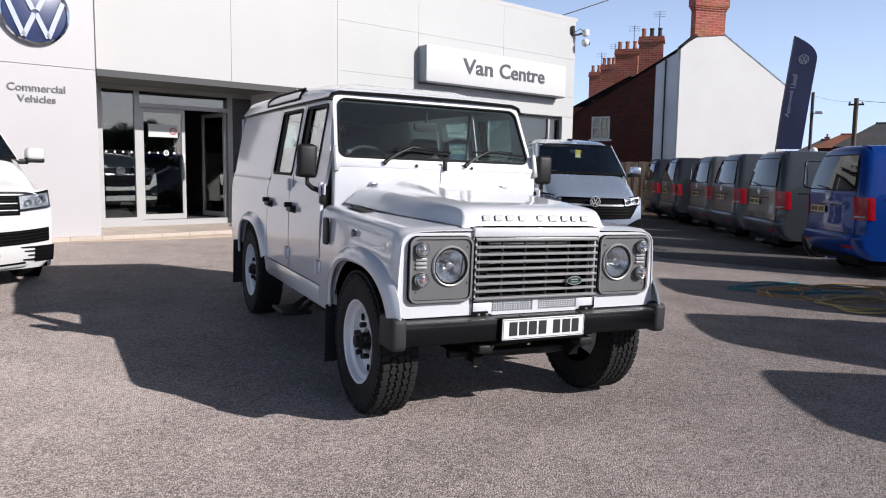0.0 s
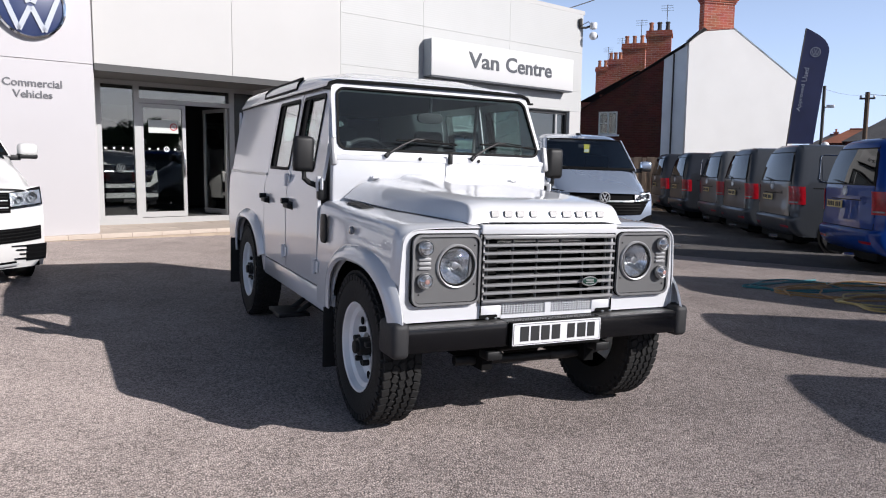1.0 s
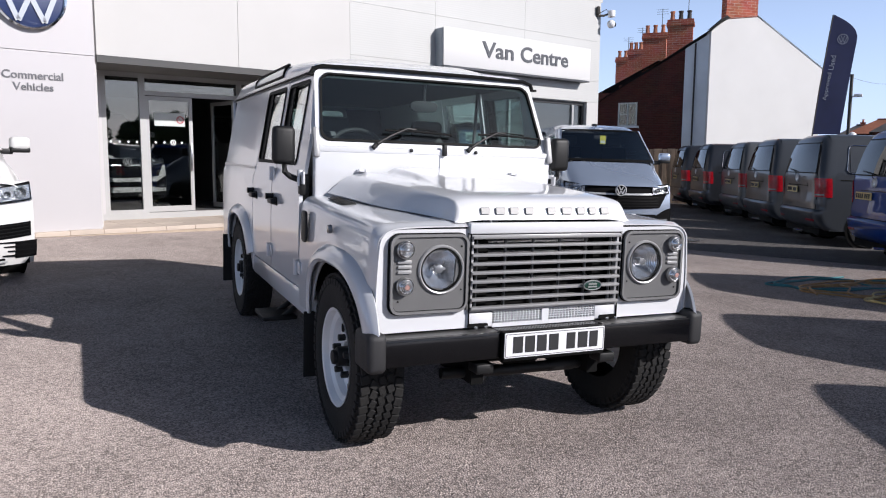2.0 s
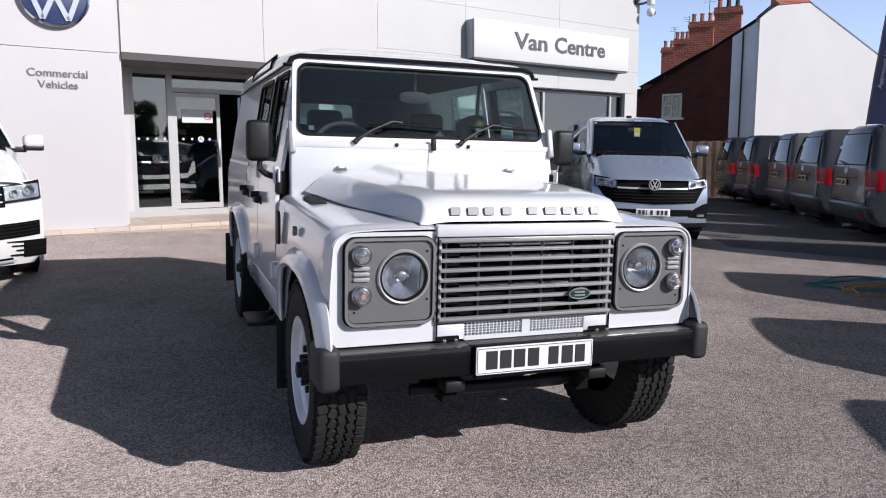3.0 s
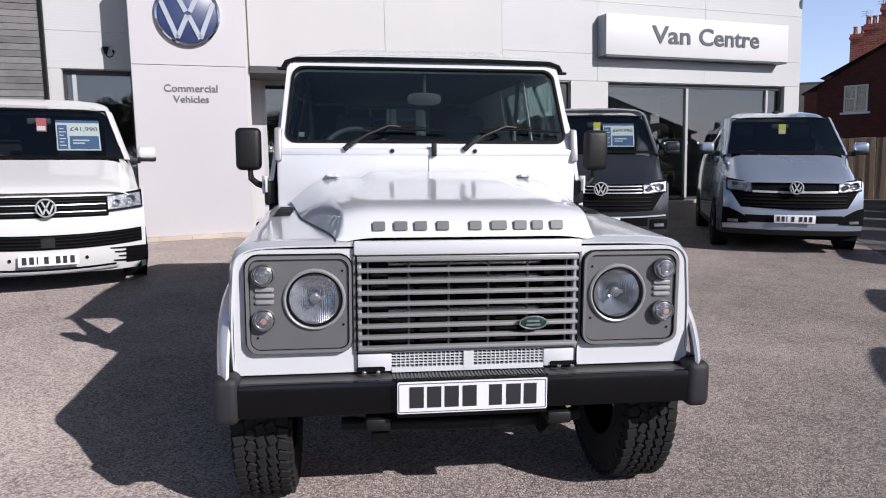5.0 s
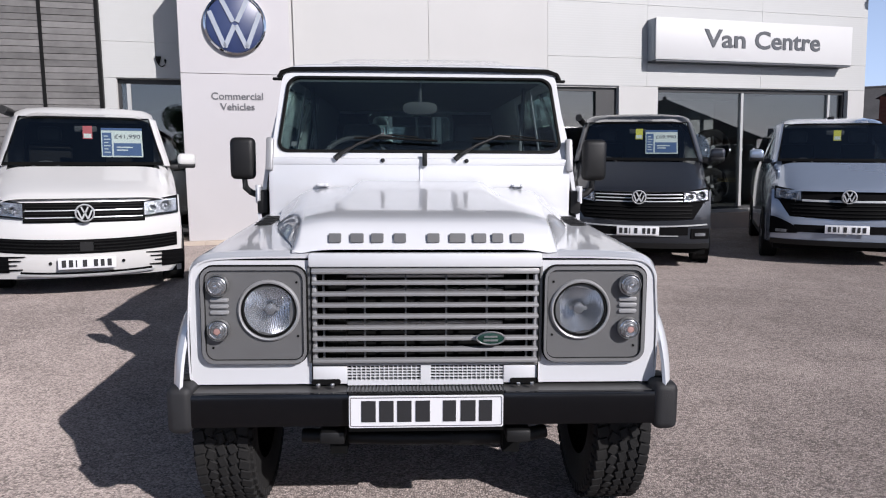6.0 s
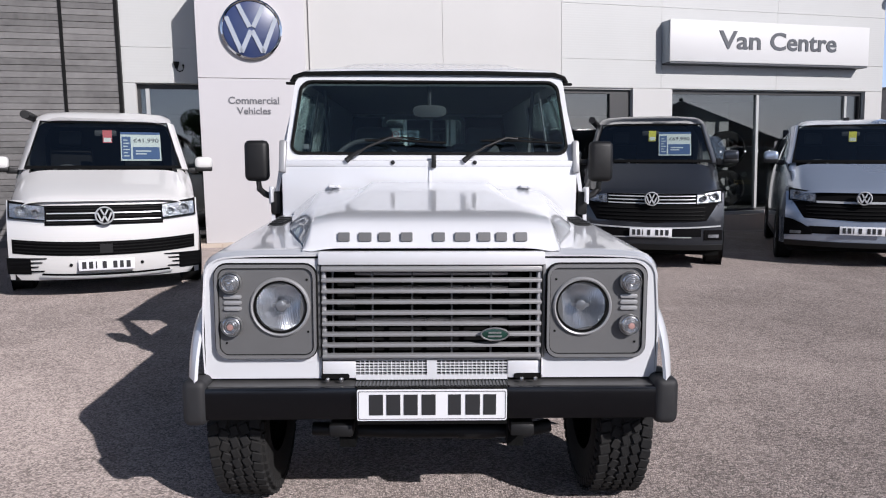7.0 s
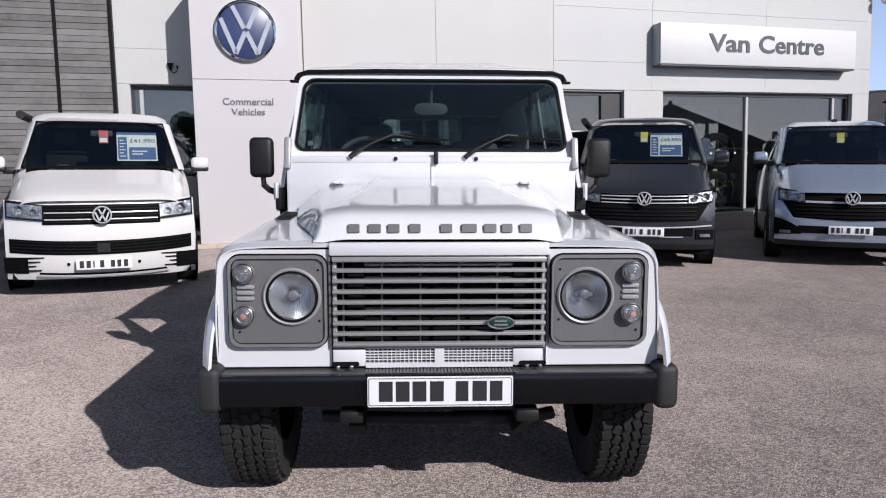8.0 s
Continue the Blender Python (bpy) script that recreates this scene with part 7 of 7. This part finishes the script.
def slab(points, y0, y1, thick):
    """A sloping roof sheet over the outline (x, z), from y0 to y1."""
    bm = bmesh.new()
    rows = [[bm.verts.new((x, y, z)) for x, z in points] for y in (y0, y1)]
    for k in range(len(points) - 1):
        bm.faces.new((rows[0][k], rows[0][k + 1], rows[1][k + 1], rows[1][k]))
    bmesh.ops.solidify(bm, geom=bm.faces[:], thickness=thick)
    return bm


part("roof", put(slab([(-5.1, 4.02), (-1.05, 6.38), (0.0, 7.0), (0.6, 7.5)], -0.08, 8.3, 0.14), SIDE), "slate", house, "dark slate roof slope", smooth=False)
part("roof", put(slab([(0.0, 7.0), (0.63, 7.5), (2.2, 7.68), (5.65, 5.6)], 0.03, 0.32, 0.06), GABLE), "slate", house, smooth=False)
part("verge", put(slab([(0.0, 6.95), (0.63, 7.45), (2.2, 7.63), (5.6, 5.58)], -0.04, 0.028, 0.06), GABLE), "render_grey", house, "pale verge edge", smooth=False)
part("drainpipe", merge(put(tube([(-0.62, 0.05, 0.0), (-0.62, 0.05, 6.5)], 0.035, 8), SIDE)), "pot_black", house, "black drainpipe")
U0, U1, Z0, Z1 = -3.88, -3.02, 3.1, 4.13
win = part("window_frame", put(merge(box(U0, U0 + 0.06, 0.1, 0.2, Z0, Z1), box(U1 - 0.06, U1, 0.1, 0.2, Z0, Z1), box(U0 + 0.06, U1 - 0.06, 0.1, 0.2, Z1 - 0.06, Z1), box(U0 + 0.06, U1 - 0.06, 0.1, 0.2, Z0, Z0 + 0.06),
                                     box(-3.48, -3.42, 0.1, 0.2, Z0 + 0.06, Z1 - 0.06), box(U0 + 0.06, -3.48, 0.11, 0.19, 3.6, 3.64)), SIDE), "card_white", house, "white window frame", smooth=False)
for a, b in ((U0 + 0.06, -3.48), (-3.42, U1 - 0.06)):
    part("pane", put(box(a, b, 0.14, 0.15, Z0 + 0.06, Z1 - 0.06), SIDE), "van_glass", win, smooth=False)
part("window_lintel", put(box(U0 - 0.1, U1 + 0.1, 0.105, 0.13, Z1 + 0.01, Z1 + 0.12), SIDE), "brick_dark", win, smooth=False)
for a, b in ((U0 + 0.06, -3.58), (-3.3, U1 - 0.06)):
    part("curtain", put(sheet(lambda u, w: Vector((u, 0.19 + 0.012 * math.sin(u * 60), w)), span(a, b, 16), [Z0 + 0.06, Z1 - 0.06], 0.004), SIDE), "cabin_grey", win, "grey curtain")
part("window_sill", put(box(U0 - 0.1, U1 + 0.1, 0.04, 0.2, Z0 - 0.08, Z0 - 0.002), SIDE), "render_grey", win, smooth=False)


def chimney(x, y, z0, z1, w, d, pots, owner, black=(), m=Matrix()):
    c = part("chimney", put(merge(box(x - w / 2, x + w / 2, y, y + d, z0, z1 - 0.18), box(x - w / 2 - 0.06, x + w / 2 + 0.06, y - 0.06, y + d + 0.06, z1 - 0.3, z1 - 0.16), box(x - w / 2 - 0.03, x + w / 2 + 0.03, y - 0.03, y + d + 0.03, z1 - 0.16, z1)), m),
             "brick_red", owner, "red brick chimney stack", smooth=False)
    for k in range(pots):
        px = x - w / 2 + w * (k + 0.5) / pots
        dark = k in black
        p = lathe([(0, 0.12), (0.05, 0.13), (0.1, 0.11), (0.36, 0.095), (0.38, 0.12), (0.45, 0.12), (0.45, 0.08), (0.2, 0.07)], 14)
        part("chimney_pot", put(p, m @ pose(px, y + d / 2, z1, 0, -90, 0)), "pot_black" if dark else "clay", c, "clay chimney pot")
    return c


stack = chimney(1.42, 0.02, 6.9, 10.8, 1.5, 0.34, 3, house, m=GABLE)
for k, z in enumerate((8.62, 8.7, 8.78)):
    part("brick_course", put(box(0.67 - 0.035 * (k + 1), 2.17 + 0.035 * (k + 1), -0.015 - 0.035 * k, 0.36 + 0.035 * k, z, z + 0.08 if k < 2 else 9.4), GABLE), "brick_red", stack, smooth=False)
# the next houses of the terrace show only their roofs and stacks
for k, (xa, xb, zt, y, pots, dark) in enumerate(((-1.75, -0.73, 7.3, 6.0, 3, (1, 2)), (-2.75, -1.78, 6.8, 9.0, 3, ()), (-3.35, -2.74, 6.15, 13.0, 3, ()), (-3.86, -3.34, 5.85, 17.0, 2, ()))):
    f = (34 + y) / 34
    to = lambda v: 0.36 + (v - 0.36) * f
    hz = 1.59 + (zt - 1.39) * f
    n = thing("terrace_house", "neighbouring terrace house with slate roof and brick chimney", "house", HOUSE, group="terrace houses")
    x0, x1 = to(xa), to(xb)
    chimney((x0 + x1) / 2, y, hz - 2.6, hz, x1 - x0, 0.7, pots, n, dark)
    part("wall", box(x0 - 2.2, x1 + 3.0, y - 0.6, y + 1.9, 0, hz - 3.2), "brick_dark", n, smooth=False)
    part("roof", slab([(x0 - 2.4, hz - 3.3), ((x0 + x1) / 2 + 0.3, hz - 1.55), (x1 + 3.2, hz - 3.0)], y - 0.7, y + 2.0, 0.14), "slate", n, smooth=False)
    mast = [((x0 + x1) / 2 + 0.35, y + 0.3, hz - 0.3), ((x0 + x1) / 2 + 0.35, y + 0.3, hz + 1.3)]
    part("aerial", merge(tube(mast, 0.018, 6), *[tube([(mast[1][0] - 0.3, y + 0.3, hz + 1.25 - 0.12 * j), (mast[1][0] + 0.3, y + 0.3, hz + 1.25 - 0.12 * j)], 0.008, 5) for j in range(3)]), "pole_dark", n, "thin television aerial")

# board fence before the houses
fence = thing("fence", "weathered brown board fence at the end of the yard", "fence", pose(17.0, 17.1, -0.15, 0, 0, -44))
random.seed(11)
board = box(0.0, 0.142, 0.0, 0.02, 0.0, 1.95, 0.003, 1)
first = part("board", board, "fence_wood", fence, smooth=False)
first.location = (-8.0, 0, 0)
for k in range(1, 110):
    ob = new("board", first.data)
    ob.parent = fence
    ob.location = (-8.0 + 0.15 * k, 0.012 * (k % 2), -0.03 * random.random())
    ob.rotation_euler = (0, radians(random.uniform(-0.6, 0.6)), 0)
part("rail", merge(box(-8, 8.5, 0.035, 0.09, 0.4, 0.48), box(-8, 8.5, 0.035, 0.09, 1.5, 1.58)), "fence_wood", fence, smooth=False)

# feather banner
FLAG = pose(17.6, 13.55, 0, 0, 0, -38)
flag = thing("banner", "tall dark blue feather banner on a mast behind the parked vans", "banner", FLAG)


def cloth(u, v):
    z = 2.2 + (5.72 - 2.2) * v
    left = 0.2 + 0.36 * v ** 1.2
    right = 0.96 + 0.29 * min(1.0, v / 0.8) ** 1.1
    if v > 0.78:
        k = (v - 0.78) / 0.22
        right = left + (right - left) * max(0.03, 1 - k ** 2.6)
    x = left + (right - left) * u
    return Vector((x, 0.0035 * math.sin(3.2 * v * 3 + u * 3) * (0.3 + u), z))


part("cloth", sheet(cloth, span(0, 1, 12), span(0, 1, 40), 0.006), "flag_blue", flag, "dark blue cloth")
part("mast", tube([(0.02, 0.03, ground_z(17.6, 13.5)), (0.2, 0.015, 2.2), (0.312, 0.015, 3.5), (0.465, 0.015, 4.9), (0.56, 0.015, 5.72)], 0.02, 8), "pole_dark", flag)
part("base", box(-0.3, 0.34, -0.3, 0.3, ground_z(17.6, 13.5) - 0.02, ground_z(17.6, 13.5) + 0.06, 0.01), "pole_dark", flag)
ang = -83
for words, width, along in (("Approved", 0.82, 0.0), ("Used", 0.42, 0.91)):
    part("lettering", put(text(words, 0.15, 0.002, width, 0.002), pose(0.55, -0.0085, 3.2, 0, 0, 0) @ Matrix.Rotation(radians(ang), 4, "Y") @ pose(along, 0, 0)), "flag_white", flag, "white lettering: " + words, smooth=False)
part("emblem_ring", put(lathe([(-0.001, 0.13), (-0.003, 0.14), (-0.001, 0.15), (0.002, 0.15)], 30), pose(0.86, -0.007, 5.0, 0, 0, 90)), "flag_white", flag, "white ring")
emblem_bars(0.13, 0.14, 0.002, pose(0.86, -0.007, 5.0), "flag_white", flag)


# poles, wires and far houses
def utility_pole(name, x, y, top, arm, label):
    p = thing(name, label, "pole", pose(x, y, ground_z(x, y), 0, 0, -55))
    h = top - ground_z(x, y)
    part("post", tube([(0, 0, -0.05), (0, 0, h)], 0.1 if arm else 0.055, 10), "bark" if arm else "pole_dark", p)
    if arm:
        part("crossarm", box(-0.32, 0.32, -0.05, 0.05, h - 0.33, h - 0.25), "pole_dark", p, smooth=False)
        for x1 in (-0.27, 0.0, 0.27):
            part("insulator", put(lathe([(0, 0.05), (0.05, 0.06), (0.1, 0.03), (0.12, 0.0)], 10), pose(x1, 0, h - 0.25, 0, -90, 0)), "cctv_white", p)
    return p


mast = utility_pole("camera_mast", 21.5, 15.1, 4.35, False, "short dark mast with a camera beyond the vans")
part("camera_arm", tube([(0, 0, 3.85), (0.22, -0.05, 3.88)], 0.025, 8), "cctv_white", mast)
part("camera_head", box(0.1, 0.36, -0.11, 0.01, 3.84, 3.95, 0.03), "cctv_white", mast, "white camera head")
ball = bmesh.new()
bmesh.ops.create_uvsphere(ball, u_segments=14, v_segments=9, radius=0.14)
part("camera_dome", put(ball, pose(0.14, -0.16, 2.52)), "cctv_white", mast, "white camera dome")
utility_pole("utility_pole", 30.5, 19.75, 5.0, True, "dark wooden utility pole with a cross arm")


def wire(a, b, sag, r=0.012):
    pts = []
    for t in span(0, 1, 16):
        p = Vector(a).lerp(Vector(b), t)
        pts.append((p.x, p.y, p.z - sag * 4 * t * (1 - t)))
    return tube(pts, r, 5)


w = thing("overhead_wires", "thin overhead wires hung between poles", "wire")
part("wire", wire((21.5, 15.1, 4.25), (30.5, 19.75, 4.9), 0.12, 0.005), "pole_dark", w)
part("wire", wire((30.5, 19.75, 4.9), (45.0, 12.0, 5.6), 0.5), "pole_dark", w)
part("wire", wire((9.36, 13.39, 5.49), HOUSE @ GABLE @ Vector((0.9, 0.1, 10.5)), 0.05, 0.014), "pole_dark", w)


def far_house(x, y, turn_deg, w, d, eave, ridge, roof_mat, label, stacks=(), hip=(-0.3, -0.3)):
    """A house with its eaves to the yard; hip: how far the ridge ends short of either wall."""
    h = thing("far_house", label, "house", pose(x, y, -0.4, 0, 0, turn_deg), group="far houses")
    part("wall", box(-w / 2, w / 2, 0, d, 0, eave), "brick_dark", h, smooth=False)
    bm = bmesh.new()
    pts = [bm.verts.new(p) for p in ((-w / 2 - 0.3, -0.3, eave - 0.1), (w / 2 + 0.3, -0.3, eave - 0.1), (w / 2 - hip[1], d / 2, ridge), (-w / 2 + hip[0], d / 2, ridge), (w / 2 + 0.3, d + 0.3, eave - 0.1), (-w / 2 - 0.3, d + 0.3, eave - 0.1))]
    for f in ((0, 1, 2, 3), (3, 2, 4, 5), (0, 3, 5), (1, 4, 2)):
        bm.faces.new([pts[k] for k in f])
    part("roof", bm, roof_mat, h, smooth=False)
    part("ridge_tiles", tube([(-w / 2 + hip[0], d / 2, ridge + 0.03), (w / 2 - hip[1], d / 2, ridge + 0.03)], 0.1, 8), roof_mat, h)
    for x0, wide, top in stacks:
        c = part("chimney", merge(box(x0, x0 + wide, d / 2 - 0.3, d / 2 + 0.3, ridge - 1.2, top), box(x0 - 0.05, x0 + wide + 0.05, d / 2 - 0.35, d / 2 + 0.35, top, top + 0.12)), "brick_red", h, smooth=False)
        part("chimney_pot", put(lathe([(0, 0.12), (0.25, 0.1), (0.3, 0.13), (0.35, 0.13), (0.35, 0.09)], 12), pose(x0 + wide / 2, d / 2, top + 0.12, 0, -90, 0)), "clay", c)
    for k in range(3):
        xx = -w / 2 + w * (k + 0.5) / 3
        part("window", box(xx - 0.5, xx + 0.5, -0.04, 0.0, eave - 1.5, eave - 0.4), "tint_glass", h, smooth=False)
    return h


AWAY, ACROSS = Vector((0.814, 0.581)), Vector((0.581, -0.814))
for far, side, w, d, eave, ridge, roof_mat, what, stacks, hip in (
        (86.0, 0.2, 6.4, 8, 4.7, 6.15, "roof_tile", "far brick house with an orange tiled roof", ((2.75, 0.62, 6.7),), (2.4, -0.3)),
        (96.0, -1.4, 7.0, 8, 4.6, 6.05, "slate", "far brick house with a dark roof and a chimney", ((-0.9, 0.5, 6.25),), (2.2, 0.5)),
        (76.0, 4.0, 9.6, 8, 4.5, 6.65, "slate", "far brick house with a dark slate roof", (), (3.1, -0.3))):
    at = Vector((-2.2, -3.2)) + AWAY * far + ACROSS * side
    far_house(at.x, at.y, -54.5, w, d, eave, ridge, roof_mat, what, stacks, hip)
far_house(34.0, 47.0, -30, 16, 8, 4.6, 7.0, "slate", "far terrace with a dark slate roof", ((-4.0, 0.5, 7.7), (4.0, 0.5, 7.9)))


# what the glass mirrors: a street of houses and trees behind the camera
def leafy_tree(x, y, h, seed):
    rnd = random.Random(seed)
    t = thing("tree", "leafy broad tree across the street", "tree", pose(x, y, ground_z(x, y)), group="trees across the street")
    limbs = [tube([(0, 0, -0.1), (0.05, 0, h * 0.2), (0.0, 0.1, h * 0.42)], 0.2, 8)]
    tips = []
    for k in range(9):
        a = k * 2.4 + rnd.random()
        r0, z0 = h * rnd.uniform(0.16, 0.3), h * rnd.uniform(0.5, 0.86)
        tip = Vector((r0 * math.cos(a), r0 * math.sin(a), z0))
        limbs.append(tube([(0, 0.05, h * 0.3), tip * 0.55 + Vector((0, 0, h * 0.1)), tip], 0.06, 6))
        tips.append(tip)
    tips.append(Vector((0, 0, h * 0.85)))
    part("trunk", merge(*limbs), "bark", t)
    verts, faces = [], []
    for tip in tips:
        size = h * rnd.uniform(0.11, 0.17)
        for k in range(1300):
            d = Vector((rnd.gauss(0, 1), rnd.gauss(0, 1), rnd.gauss(0, 0.8)))
            p = tip + d.normalized() * size * rnd.random() ** 0.4
            a, b = Vector((rnd.gauss(0, 1), rnd.gauss(0, 1), rnd.gauss(0, 1))).normalized(), Vector((rnd.gauss(0, 1), rnd.gauss(0, 1), rnd.gauss(0, 1))).normalized()
            s = rnd.uniform(0.06, 0.13)
            n = len(verts)
            verts += [p + a * s, p + b * s * 0.6, p - a * s, p - b * s * 0.6]
            faces.append((n, n + 1, n + 2, n + 3))
    me = bpy.data.meshes.new("crown")
    me.from_pydata(verts, [], faces)
    me.materials.append(M["leaf"])
    ob = new("crown", me)
    ob.parent = t
    return t


for k, (x, y, h) in enumerate(((-16, -17, 5.5), (-10, -20, 6), (-5, -22, 5.2), (14, -30, 5.6), (20, -29, 6.5), (1.4, -27, 5.4), (7.4, -28, 6.4), (25, -28, 5.4), (29, -30, 6.2))):
    leafy_tree(x, y, h, 30 + k)
far_house(24.98, -10.1, -39.6, 9, 9, 3.0, 5.06, "slate", "low house with a dark roof beyond the yard")

# ---- hoses lying on the yard ----
def hose(name, mat, label, seed, cx, cy, rx, ry, turns, r=0.01):
    rnd = random.Random(seed)
    pts, ph = [], rnd.random() * 6
    n = int(60 * turns)
    for k in range(n):
        a = 2 * math.pi * k / 60 + ph
        wob = 1 + 0.18 * math.sin(2.3 * a + ph) + 0.1 * math.sin(5.1 * a)
        x, y = cx + rx * wob * math.cos(a) + 0.25 * math.sin(0.37 * a), cy + ry * wob * math.sin(a) + 0.12 * math.cos(0.53 * a)
        pts.append((x, y, ground_z(x, y) + r + 0.006 * (k // 60) + 0.004 * math.sin(a * 3)))
    h = thing(name, label, "hose")
    part("coil", tube(pts, r, 6), mat, h)
    return h


hose("hose", "hose_teal", "teal hose lying in loose loops on the asphalt", 1, 6.0, 3.25, 0.8, 0.36, 2.4, 0.011)
hose("hose", "hose_orange", "orange hose lying in loose loops on the asphalt", 2, 6.35, 2.8, 0.95, 0.5, 3.6, 0.011)
hose("hose", "hose_yellow", "yellow cable lying in loose loops on the asphalt", 3, 6.05, 2.15, 0.7, 0.4, 2.6, 0.011)
